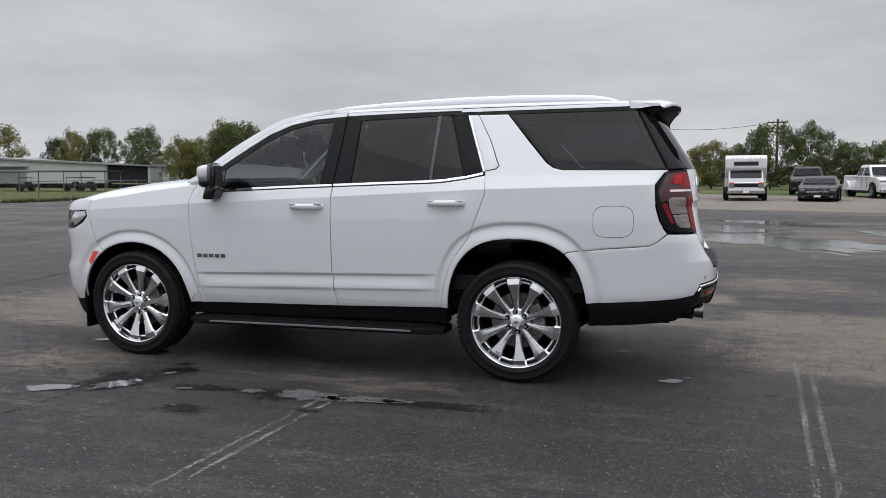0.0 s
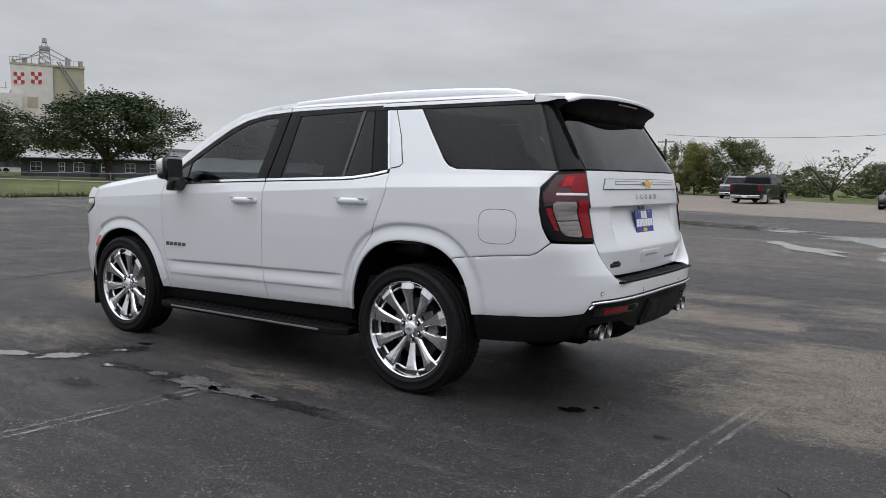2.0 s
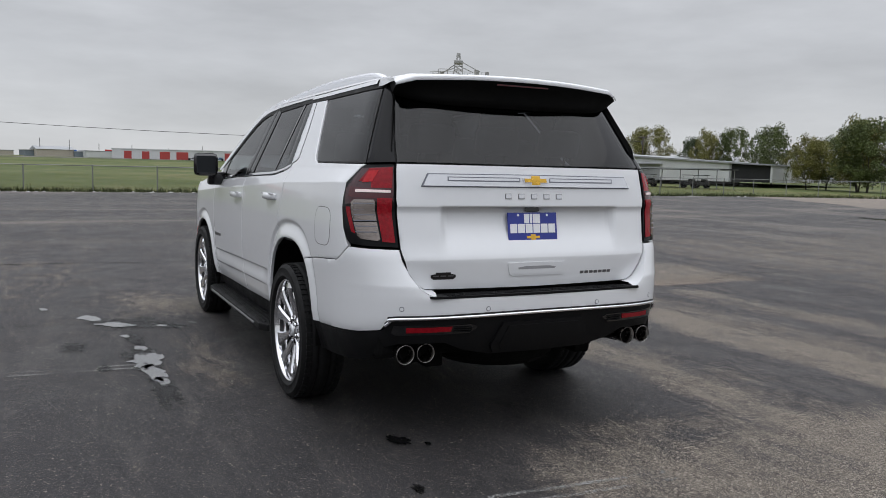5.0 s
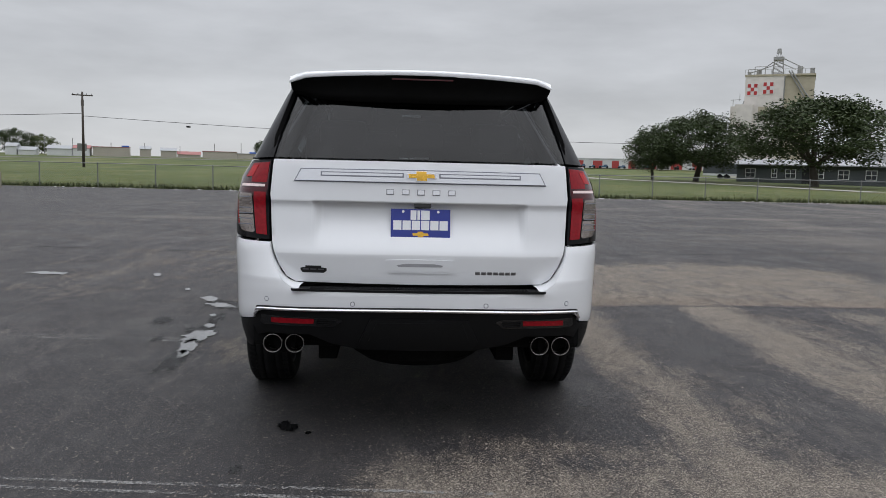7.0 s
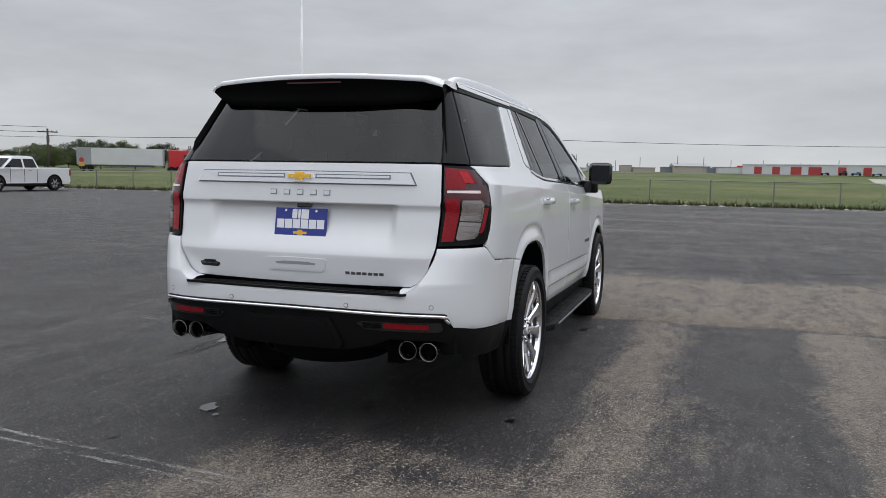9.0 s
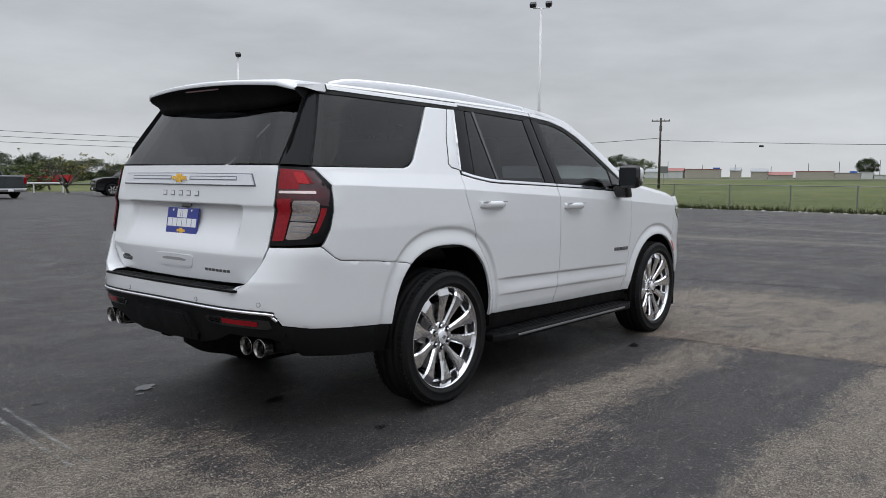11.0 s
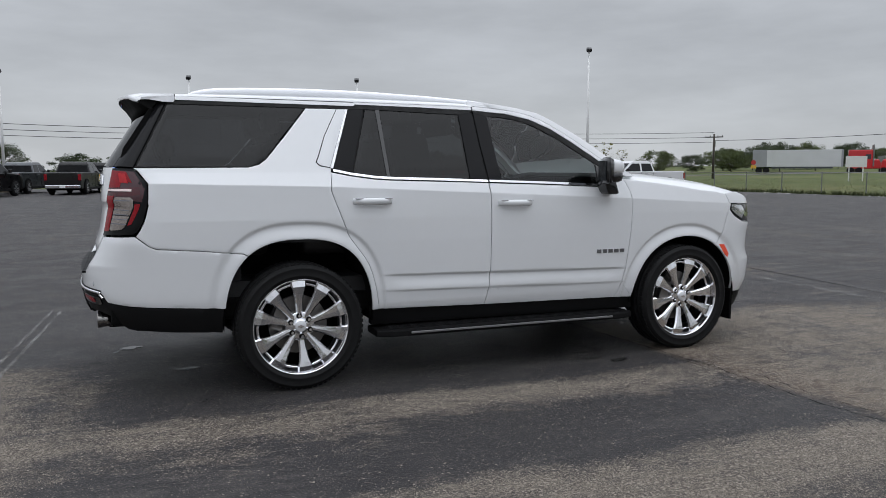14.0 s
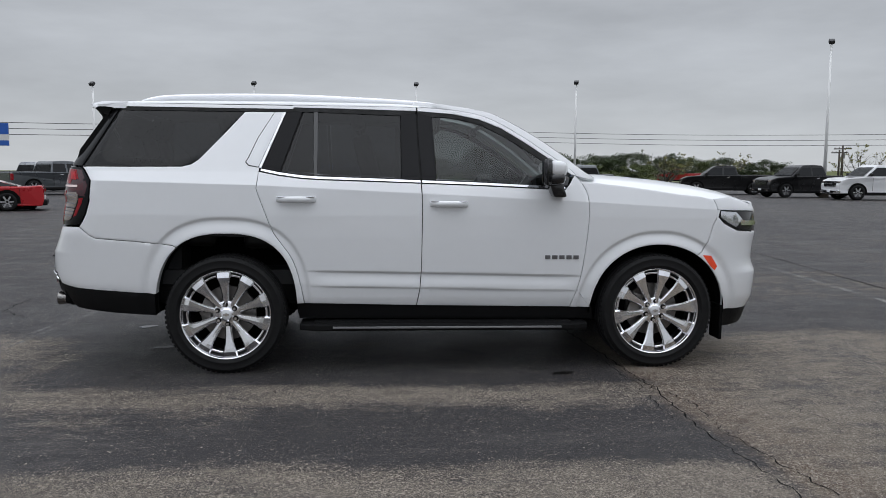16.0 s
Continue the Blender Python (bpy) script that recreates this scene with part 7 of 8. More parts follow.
# grey house with white windows
m, L = facing(82.2, -63.6, 94.6, -44.6, .35)
house = thing("house", m @ pose(0, 0, 0), "low dark grey house with white-framed windows under oaks", "house")
part("wall", local(0, L, -9, 0, -.3, 2.35), HOUSE_GREY, house)
part("roof", prism([(-9.5, 2.35), (.6, 2.35), (.6, 2.47), (-4.5, 3.2), (-9.5, 2.47)], -.5, L + .5, "x"), GREY_ROOF, house)
for k, x in enumerate((1.0, 4.0, 6.6, 9.6, 12.4, 15.6, 17.8, 20.4)):
    win = part("window", local(x, x + (1.25 if k not in (6,) else .7), -.04, .05, .75, 1.95, .01), WINDOW_WHITE, house)
    ww = 1.25 if k not in (6,) else .7
    for a in (0, 1):
        for b in (0, 1):
            part("pane", local(x + .08 + a * (ww - .1) / 2, x + .01 + (a + 1) * (ww - .1) / 2 + .02, .04, .06, .83 + b * .55, 1.32 + b * .55), DARK_PANE, win)
part("door", local(13.9, 14.9, -.05, .04, -.2, 2.0), BAY_SHADE_AND_DOOR, house)
part("air_conditioner", local(3.0, 3.7, .2, .8, -.3, .5, .03), POLE_HEAD, house)
m, L = facing(72, -80, 82, -66.5, .3)
shed = thing("storage_building", m, "plain white low building beside the grey house", "building")
part("wall", local(0, L, -8, 0, 0, 3.0), WHITE_METAL, shed)
part("roof", prism([(-8.3, 3.0), (.3, 3.0), (-4, 3.7)], -.3, L + .3, "x"), GREY_ROOF, shed)

# feed mill
m, L = facing(117.3, -67.2, 124.2, -54.4, .3)
mill = thing("feed_mill", m, "tall pale concrete feed mill with pipes and a roof tower", "mill")
# Tan block: the mill's shaded side, with that shade put into its colour.
part("tan_silo", local(.5, 4.9, -7, 0, 0, 17.2), TAN_SHADE_MILL, mill)
part("head_house", local(4.9, 10.9, -8, .15, 0, 17.2), LIGHT_MILL, mill)
part("annex", local(10.9, 13.0, -7, 0, 0, 12.4), LIGHT_MILL, mill)
part("side_block", local(9.4, 12.2, .1, 1.6, 0, 12.6), LIGHT_MILL, mill)
part("parapet", local(.4, 11.0, -8.1, .25, 17.2, 17.5), TAN_SHADE_MILL, mill)
for x, z in ((7.2, 10.6), (9.9, 8.4)):
    part("window", local(x, x + 1.5, .1, .22, z, z + 1.7), TAN_SHADE_MILL, mill)
for cx0, zz in ((6.6, 14.4), (9.0, 14.2)):
    emb = part("checker_sign", local(cx0 - .1, cx0 + 1.6, .14, .2, zz - .1, zz + 1.9), SIGN_WHITE, mill, "red and white checker sign")
    for a in range(3):
        for b in range(3):
            if (a + b) % 2 == 0:
                part("square", local(cx0 + a * .5, cx0 + .5 + a * .5, .19, .23, zz + b * .6, zz + .6 + b * .6), SIGN_RED, emb)
STRUT = material("grey_mill_steel", (.30, .30, .29), .6, .4, .15, 1)


def strut(a, b, r=.07):
    part("strut", rod(a, b, r, n=5), STRUT, mill)


for x in (5.2, 7.0):
    for y in (-3.2, -1.6):
        strut((x, y, 17.2), (x + (6.1 - x) * .3, y, 20.2))
for z in (18.0, 18.9, 19.7):
    for y in (-3.2, -1.6):
        strut((5.3, y, z), (6.9, y, z), .05), strut((5.3, y, z - 1), (6.9, y, z), .05)
for k in range(6):
    a = 1.05 * k
    strut((6.1 + .55 * math.cos(a), -2.4 + .55 * math.sin(a), 20.2), (6.1 + .25 * math.cos(a), -2.4 + .25 * math.sin(a), 21.4), .04)
part("elevator_head", rod((6.1, -2.4, 21.2), (6.1, -2.4, 21.9), .42, .30, 10), STRUT, mill)
for x0, y0, z0, x1, y1, z1 in ((2.2, -2, 18.6, 5.6, -2.2, 20.4), (3.4, -1.5, 18.4, 6.0, -1.8, 19.6), (9.0, -2, 18.2, 6.6, -2.4, 20.0), (10.4, -1.2, 17.9, 6.8, -2.0, 19.2)):
    strut((x0, y0, z0), (x1, y1, z1), .09)
for x0, x1, z in ((8.0, 9.6, 18.9), (9.2, 10.6, 18.5)):
    strut((x0, -1, 17.2), (x0, -1, z), .06), strut((x1, -1, 17.2), (x1, -1, z), .06), strut((x0, -1, z), (x1, -1, z), .06)
strut((10.9, .3, 13.2), (13.4, .4, 6.0), .09), strut((11.6, .3, 13.2), (11.6, .3, 14.4), .05), strut((12.6, .3, 12.4), (12.6, .3, 13.5), .05), strut((11.4, .3, 13.5), (13.0, .3, 13.4), .04)
part("tower_cap", local(5.3, 6.9, -3.3, -1.5, 20.0, 20.5), STRUT, mill)
for x0, x1, z1 in ((.6, 1.3, 18.6), (2.4, 3.2, 18.9), (8.6, 9.4, 18.4), (10.2, 10.8, 18.2)):
    part("vent", rod(((x0 + x1) / 2, -2, 17.2), ((x0 + x1) / 2, -2, z1), (x1 - x0) / 2, n=10), STRUT, mill)
strut((4.4, .3, 18.0), (.6, .4, 11.5), .12), strut((4.0, .3, 18.0), (-.4, .4, 11.0), .12), strut((10.9, .3, 12.6), (13.0, .3, 8.0), .1)
for k in range(1, 12):
    strut((k, .2, 17.4), (k, .2, 18.3), .03)
strut((1, .2, 18.3), (11, .2, 18.3), .03), strut((4.95, .22, 0), (4.95, .22, 17.2), .10)

# red and white store-rooms, far town, trailer
m, L = facing(172, -72, 186, -9, 2.15)
row = thing("storage_row", m, "long low row of red and white storage units", "building", kind="")
rnd = random.Random(12)
part("wall", local(0, L, -6, 0, 0, 2.15), WHITE_METAL, row)
x = 1.0
while x < L - 3:
    w = rnd.choice((1.6, 2.2, 2.6))
    part("roll_door", local(x, x + w, -.04, .05, .05, 1.75), RED_METAL, row, "red roll-up door")
    x += w + rnd.choice((1.4, 2.2, 3.2))
part("unit_roof", local(-.1, L + .1, -6.2, .12, 2.15, 2.32), WHITE_METAL, row)
STEEL_BLUE = material("faded_blue_machinery", (.05, .10, .17), .6, 0, .2, 1)
for k in range(15):
    x0, wide, tall = 3 + k * 3.1 + rnd.uniform(-.8, .8), rnd.uniform(1.0, 2.2), rnd.uniform(.5, 1.0)
    load = thing("farm_machine", m @ pose(x0, 2.6 + rnd.uniform(0, 1), 0), "small faded machine parked before the storage units", "machine", "machines before the storage units")
    mat_ = rnd.choice((STEEL_BLUE, CART, STEEL_BLUE, GREY_ROOF, CART))
    part("body", local(0, wide, -.5, .5, .22, tall * .7, .1), mat_, load)
    part("hood", local(wide * .1, wide * .5, -.4, .4, tall * .65, tall, .08), mat_, load)
    for wx in (.25, wide - .25):
        part("wheel", rod((wx, -.55, .24), (wx, .55, .24), .24, n=10), RUBBER, load)
PALE_RED = material("faded_red_roof", (.30, .12, .11), .7, 0, .12, .8)
SLATE = material("slate_blue_siding", (.16, .19, .22), .7, 0, .1, .8)
rnd = random.Random(21)
y = -20.0
while y < 96:
    far = 1 - abs(y - 10) / 500
    x = 197 - max(0, y - 20) * .27
    w, h = rnd.choice((2.2, 3.4, 5.0, 7.5)), rnd.uniform(.7, 1.75)
    mat = rnd.choice((WHITE_METAL, BEIGE_WALL, GREY_ROOF, BEIGE_WALL, SLATE, WHITE_METAL, BEIGE_WALL))
    if 62 < y < 70:
        w, h, mat = 7.5, 1.9, BEIGE_WALL
    m, L = facing(x, y, x - .27 * w, y + w, 2.25)
    b = thing("town_building", m, {"white_metal_siding": "white low shop building at the far road", "beige_block_wall": "beige low shop building at the far road", "grey_metal_roof": "grey low shop building at the far road",
                                   "slate_blue_siding": "slate-blue low shop building at the far road"}[mat.name], "building", "far town buildings")
    part("wall", local(0, L, 0, 5, -1.2, h), mat, b)
    gable = rnd.random() < .4
    part("roof", prism([(-.2, h), (5.2, h), (2.5, h + .75)], -.15, L + .15, "x") if gable else local(-.1, L + .1, -.1, 5.1, h, h + .14), PALE_RED if 62 < y < 72 or rnd.random() < .12 else GREY_ROOF, b)
    for k in range(int(L / 1.5)):
        part("window", local(.35 + 1.5 * k, 1.2 + 1.5 * k, -.06, .02, .15, h * .55), DARK_PANE, b)
    if rnd.random() < .25:
        part("sign_panel", local(.3, min(L - .2, 1.9), -.15, -.05, h - .1, h + .55), rnd.choice((SIGN_RED, SIGN_WHITE, BLUE_SIGN)), b)
    y += w + rnd.choice((.1, .2, .6, 2.2))
for k in range(16):
    y = -30 + 7.3 * k + rnd.uniform(-2, 2)
    p = thing("street_lamp", pose(192 - max(0, y - 20) * .27, y, 2.2), "thin grey street lamp at the far road", "street lamp", "far street lamps")
    part("mast", rod((0, 0, -.5), (0, 0, rnd.uniform(2.6, 4.2)), .07, n=5), GALV, p)
trailer = thing("semi_truck", pose(112.87, 91.27, .62, 0, 0, -46.5), "red semi truck pulling a long white trailer", "truck")
box = part("trailer_box", local(-14.2, 0, -1.3, 1.3, 1.15, 4.05, .05), WHITE_METAL, trailer, "white trailer with grey end sections")
for x0, x1 in ((-14.22, -11.9), (-.3, .03)):
    part("end_section", local(x0, x1, -1.32, 1.32, 1.12, 4.08, .03), GREY_ROOF, box)
part("side_skirt", local(-11, -1.5, -1.25, 1.25, .85, 1.15), HOUSE_GREY, trailer)
part("cab", local(.8, 4.4, -1.2, 1.2, .8, 3.95, .15), RED_PAINT_FAR, trailer, "red sleeper cab")
part("bonnet", local(4.3, 6.6, -1.0, 1.0, .8, 2.35, .2), RED_PAINT_FAR, trailer)
part("windscreen", local(4.32, 4.46, -1.0, 1.0, 2.4, 3.3, .02), DARK_PANE, trailer)
part("side_window", local(3.3, 4.1, -1.23, 1.23, 2.4, 3.2, .02), DARK_PANE, trailer)
part("front_bumper", local(6.5, 6.9, -1.15, 1.15, .4, .9, .05), GALV, trailer)
for s_ in (1, -1):
    part("exhaust_stack", rod((4.5, s_ * 1.15, 1.2), (4.5, s_ * 1.15, 4.8), .10, n=10), GALV, trailer)
for x in (-13.2, -12.0, 1.2, 2.4, 6.0):
    for y in (-1.05, 1.05):
        part("wheel", rod((x, y - .18, .52), (x, y + .18, .52), .52, n=14), RUBBER, trailer)
utility = thing("enclosed_trailer", pose(104, -47, .75, 0, 0, 62), "dark grey enclosed trailer parked by the oaks", "trailer")
part("box", local(-2.8, 2.8, -1, 1, .5, 2.3, .05), HOUSE_GREY, utility)
part("stripe", local(-2.82, 2.82, -1.01, 1.01, .45, .75), WHITE_METAL, utility)
for x in (-.4, .5):
    for y in (-1.0, 1.0):
        part("wheel", rod((x, y - .1, .35), (x, y + .1, .35), .35, n=12), RUBBER, utility)

# signs and the pipe rail
board = thing("notice_board", pose(67.0, 50.55, .72, 0, 0, 128), "white notice board on two white posts in the grass", "sign")
part("panel", local(-.95, .95, -.05, .05, .85, 1.95, .02), SIGN_WHITE, board)
for x in (-.62, .62):
    part("post", block(x - .05, x + .05, -.05, .05, -.7, .9), SIGN_WHITE, board)
for k in range(3):
    part("text_bar", local(-.75, .75 - .25 * k, -.07, -.05, 1.68 - .28 * k, 1.79 - .28 * k), POLE_HEAD if k else BLUE_SIGN, board)


def road_sign(x, y, z0, kind, turn):
    s = thing("road_sign", pose(x, y, field_height(x, y), 0, 0, turn), {"stop": "red and yellow road sign on a thin post", "square": "grey back of a square road sign", "tri": "grey back of a triangular road sign"}[kind], "road sign")
    part("post", rod((0, 0, 0), (0, 0, z0 + .3), .03, n=6), GALV, s)
    if kind == "stop":
        part("plate", prism([(.38 * math.cos(radians(22.5 + 45 * k)), z0 + .95 + .38 * math.sin(radians(22.5 + 45 * k))) for k in range(8)], -.02, .02), SIGN_RED, s)
        part("lower_plate", local(-.4, .4, -.02, .02, z0, z0 + .5), GOLD, s)
    elif kind == "square":
        part("plate", local(-.6, .6, -.02, .02, z0, z0 + 1.0), GALV, s)
    else:
        part("plate", prism([(-.55, z0 + 1), (.55, z0 + 1), (0, z0)], -.02, .02), GALV, s)


road_sign(93, 53, 1.6, "stop", 120), road_sign(92, 90, 1.0, "stop", 135), road_sign(104, 77, 1.6, "tri", 130), road_sign(106, 43, 1.8, "square", 115)
pylon = thing("pole_sign", pose(-24.3, 48.2, 0, 0, 0, 10), "blue sign panel on a dark post", "sign")
part("post", rod((0, 0, 0), (0, 0, 4.4), .09, n=8), POLE_HEAD, pylon)
part("panel", local(-.75, .75, -.08, .08, 3.0, 4.5, .02), BLUE_SIGN, pylon)
part("band", local(-.76, .76, -.085, .085, 3.35, 3.75), SIGN_WHITE, pylon)
rail_a, rail_b = Vector((12.5, 53.2, 0)), Vector((24.6, 56.2, 0))
rail_t = thing("pipe_rail", pose(0, 0, 0), "low white pipe rail at the lot's far edge", "railing")
part("rail", rod(rail_a + Vector((0, 0, .72)), rail_b + Vector((0, 0, .72)), .06, n=8), SIGN_WHITE, rail_t)
for k in range(6):
    p = rail_a.lerp(rail_b, k / 5)
    part("post", rod(p, p + Vector((0, 0, .72)), .055, n=8), SIGN_WHITE, rail_t)
rail_c = thing("pipe_rail", pose(0, 0, 0), "low white pipe rail at the lot's far edge", "railing")
part("rail", rod((-34, 53, .6), (-14, 54.5, .6), .05, n=8), GREY_ROOF, rail_c)
for k in range(8):
    p = Vector((-34, 53, 0)).lerp(Vector((-14, 54.5, 0)), k / 7)
    part("post", rod(p, p + Vector((0, 0, .6)), .05, n=8), GREY_ROOF, rail_c)
lattice = thing("lattice_tower", pose(57, -88.5, 0), "small grey steel lattice tower among trees", "tower")
for a, b in ((-1.1, -1.1), (1.1, -1.1), (1.1, 1.1), (-1.1, 1.1)):
    part("leg", rod((a, b, 0), (a * .3, b * .3, 7.2), .07, .05, 5), GALV, lattice)
for k in range(5):
    z, s = 1.3 * k + .6, 1.1 * (1 - .7 * (1.3 * k + .6) / 7.2)
    z2, s2 = z + 1.3, 1.1 * (1 - .7 * (1.3 * k + 1.9) / 7.2)
    for (a, b), (c, d) in (((-1, -1), (1, -1)), ((1, -1), (1, 1)), ((1, 1), (-1, 1)), ((-1, 1), (-1, -1))):
        part("brace", rod((a * s, b * s, z), (c * s2, d * s2, z2), .04, n=4), GALV, lattice)
        part("brace", rod((c * s, d * s, z), (a * s2, b * s2, z2), .04, n=4), GALV, lattice)
ROAD = material("far_road_asphalt", (.12, .115, .11), .9, 0, .15, .2)
TRACK = material("pale_gravel_track", (.34, .32, .28), .95, 0, .2, .4)
for name, pts, w, mat, label in (("road", [(190, -70), (176, 20), (150, 70), (80, 96), (20, 108), (-60, 96)], 7, ROAD, "far grey road along the field"), ("track", [(60, -42), (74, -36.5), (84, -30), (100, -24), (150, -30)], 3.2, TRACK, "pale gravel track across the field")):
    fine = spline(pts, 10)
    bm = ribbon(fine, w, 0)
    for v in bm.verts:
        v.co.z = field_height(v.co.x, v.co.y) + .05
    me = bpy.data.meshes.new(name)
    bm.to_mesh(me), bm.free()
    me.materials.append(mat)
    tagged(new(name, me), label, "road", kind="structure")
# ---- parked vehicles ----
def paint(name, col, metal=.3, rough=.3):
    return material(name, col, rough, metal, .04, 3, coat=1.0)


BLACK_PAINT = material("black_car_paint", (.005, .005, .0055), .3, 0, .04, 3, coat=.25, spec=.3)
WHITE_PAINT = material("white_car_paint", (.70, .70, .71), .35, 0, .02, 3, coat=1.0)
GREY_PAINT = paint("dark_grey_car_paint", (.055, .062, .070), .5)
SILVER_PAINT = paint("silver_car_paint", (.28, .29, .30), .6)
BLUE_PAINT = paint("bright_blue_car_paint", (.012, .13, .55), .3)
RED_PAINT = paint("red_car_paint", (.45, .012, .018), .2)
MAROON_PAINT = paint("maroon_car_paint", (.10, .008, .012), .4)
YELLOW_PAINT = material("yellow_car_paint", (.78, .50, .012), .35, 0, .03, 3, coat=1.0)
CAR_GLASS = material("dark_car_glass", (.008, .009, .010), .06, 0, .1, 2, spec=.25)
ALLOY = material("car_alloy", (.50, .50, .51), .28, .8, .1, 10)

KINDS = {
    # length, width, height, belt, bonnet, deck, clearance, cabin foot (rear, front), roof (rear, front), wheels (rear, front), radius, box body
    "pickup": dict(L=5.85, W=2.06, H=1.93, belt=1.26, hood=1.22, deck=1.30, gc=.36, foot=(-.75, 1.62), roof=(-.55, .78), ax=(-1.75, 1.93), r=.42, bed=True),
    "suv": dict(L=5.2, W=2.05, H=1.92, belt=1.30, hood=1.24, deck=1.30, gc=.32, foot=(-2.56, 1.45), roof=(-2.15, .72), ax=(-1.35, 1.68), r=.41, bed=False),
    "crossover": dict(L=4.85, W=1.95, H=1.70, belt=1.14, hood=1.08, deck=1.15, gc=.28, foot=(-2.32, 1.35), roof=(-1.65, .55), ax=(-1.4, 1.45), r=.37, bed=False),
    "sedan": dict(L=4.95, W=1.87, H=1.45, belt=.96, hood=.93, deck=1.02, gc=.20, foot=(-1.95, 1.25), roof=(-1.05, .35), ax=(-1.38, 1.47), r=.34, bed=False),
    "sports": dict(L=4.55, W=1.82, H=1.20, belt=.82, hood=.76, deck=.88, gc=.16, foot=(-1.70, .85), roof=(-.75, -.05), ax=(-1.15, 1.32), r=.32, bed=False),
}


def tapered(bm, z0, z1, w0, w1):
    for v in bm.verts:
        t = min(1, max(0, (v.co.z - z0) / (z1 - z0)))
        v.co.y *= (w0 + (w1 - w0) * t) / w0
    return bm


def vehicle(kind, x, y, heading, mat, label, name="car", group="parked vehicles", dually=False):
    k = KINDS[kind]
    L, W, H, belt, hood, deck, gc, r = k["L"], k["W"], k["H"], k["belt"], k["hood"], k["deck"], k["gc"], k["r"]
    (f0, f1), (r0, r1), hw = k["foot"], k["roof"], k["W"] / 2
    car = thing(name, pose(x, y, 0, 0, 0, heading), label, "car" if kind != "pickup" else "pickup truck", group)
    profile = [(-L / 2 + .06, gc), (-L / 2, gc + .18), (-L / 2, deck - .12), (-L / 2 + .05, deck), (f0, deck if k["bed"] else belt + .02), (f1, belt), (L / 2 - .45, hood - .03), (L / 2 - .10, hood - .16), (L / 2, hood - .40), (L / 2 - .01, gc + .16), (L / 2 - .10, gc)]
    bm = prism(profile, -hw, hw, "y", bevel=.055)
    for v in bm.verts:
        nose = max(0, (v.co.x - (L / 2 - .7)) / .7)
        tail = max(0, (-v.co.x - (L / 2 - .4)) / .4)
        v.co.y *= (1 - .10 * nose ** 2 - .05 * tail ** 2) * (1 - .04 * max(0, (v.co.z - .9)) - .04 * max(0, .6 - v.co.z))
    part("body", bm, mat, car)
    top = [(f0, belt - .04), (r0 - (.02 if kind == "pickup" else .10), H - .16), (r0 + .08, H - .03), ((r0 + r1) / 2, H), (r1 - .08, H - .02), (r1 + .10, H - .12), (f1, belt - .04)]
    w_belt, w_roof = hw * .955, hw * .74
    part("cabin", tapered(prism(top, -w_belt, w_belt, "y", bevel=.035), belt, H, w_belt, w_roof), mat, car)
    # side glass on both flanks, split at the pillar
    glass_top, glass_low = H - .17, belt + .03
    at = lambda z, a, b: a + (b - a) * (z - belt) / (H - .12 - belt)
    rear_x = lambda z: at(z, f0, r0 - .05) + .12
    front_x = lambda z: at(z, f1, r1 + .1) - .14
    mid = (r0 + r1) / 2 + .12
    spans = [(rear_x, lambda z: mid - .06), (lambda z: mid + .06, front_x)]
    if kind == "suv":
        q = r0 + 1.0
        spans = [(rear_x, lambda z: q - .08), (lambda z: q + .02, lambda z: mid + .25), (lambda z: mid + .33, front_x)]
    for s in (1, -1):
        for a, b in spans:
            poly = [(a(glass_low), glass_low), (b(glass_low), glass_low), (b(glass_top), glass_top), (a(glass_top), glass_top)]
            if poly[1][0] - poly[0][0] < .15:
                continue
            bm = tapered(prism(poly, s * (w_belt - .02), s * (w_belt + .008), "y"), belt, H, w_belt, w_roof)
            part("side_window", bm, CAR_GLASS, car)
        part("mirror", block(f1 - .42, f1 - .26, min(s * hw, s * (hw + .14)), max(s * hw, s * (hw + .14)), belt + .02, belt + .20, .03), mat if kind != "pickup" else GLOSS_BLACK, car)
        part("headlamp", block(L / 2 - .30, L / 2 - .035, min(s * hw * .60, s * hw * .90), max(s * hw * .60, s * hw * .90), hood - .33, hood - .20, .03), LAMP_CLEAR, car)
        part("tail_lamp", block(-L / 2 - .012, -L / 2 + .10, min(s * hw * .80, s * hw * .965), max(s * hw * .80, s * hw * .965), deck - .46, deck - .10, .02) if kind in ("pickup", "suv") else
             block(-L / 2 - .012, -L / 2 + .08, min(s * hw * .55, s * hw * .95), max(s * hw * .55, s * hw * .95), deck - .26, deck - .12, .02), LAMP_RED if mat is not BLUE_PAINT else LAMP_SMOKE, car)
        part("sill", block(k["ax"][0] + r, k["ax"][1] - r, s * hw * .97 - .02, s * hw * .97 + .02, gc - .06, gc + .07, .01), TEXTURED_BLACK, car)
        part("door_handle", block(mid - .45, mid - .25, s * hw * .99 - .015, s * hw * .99 + .015, belt - .13, belt - .10, .008), CHROME if kind == "pickup" else mat, car)
        for ax in k["ax"]:
            part("wheel_arch", prism([(ax + (r + .09) * math.cos(radians(a)), r + (r + .09) * math.sin(radians(a))) for a in range(-8, 189, 14)], s * (hw - .06), s * (hw + .004), "y"), LINER, car)
            w = new("wheel")
            w.parent = car
            w.location = (ax, s * (hw - .10), r)
            out = .10 if not (dually and ax < 0) else .22
            part("tyre", lathe([(r * .60, -.12), (r * .92, -.12), (r, -.08), (r, out * .8), (r * .92, out + .02), (r * .66, out + .025), (r * .60, out)], 24), RUBBER, w, smooth=True)
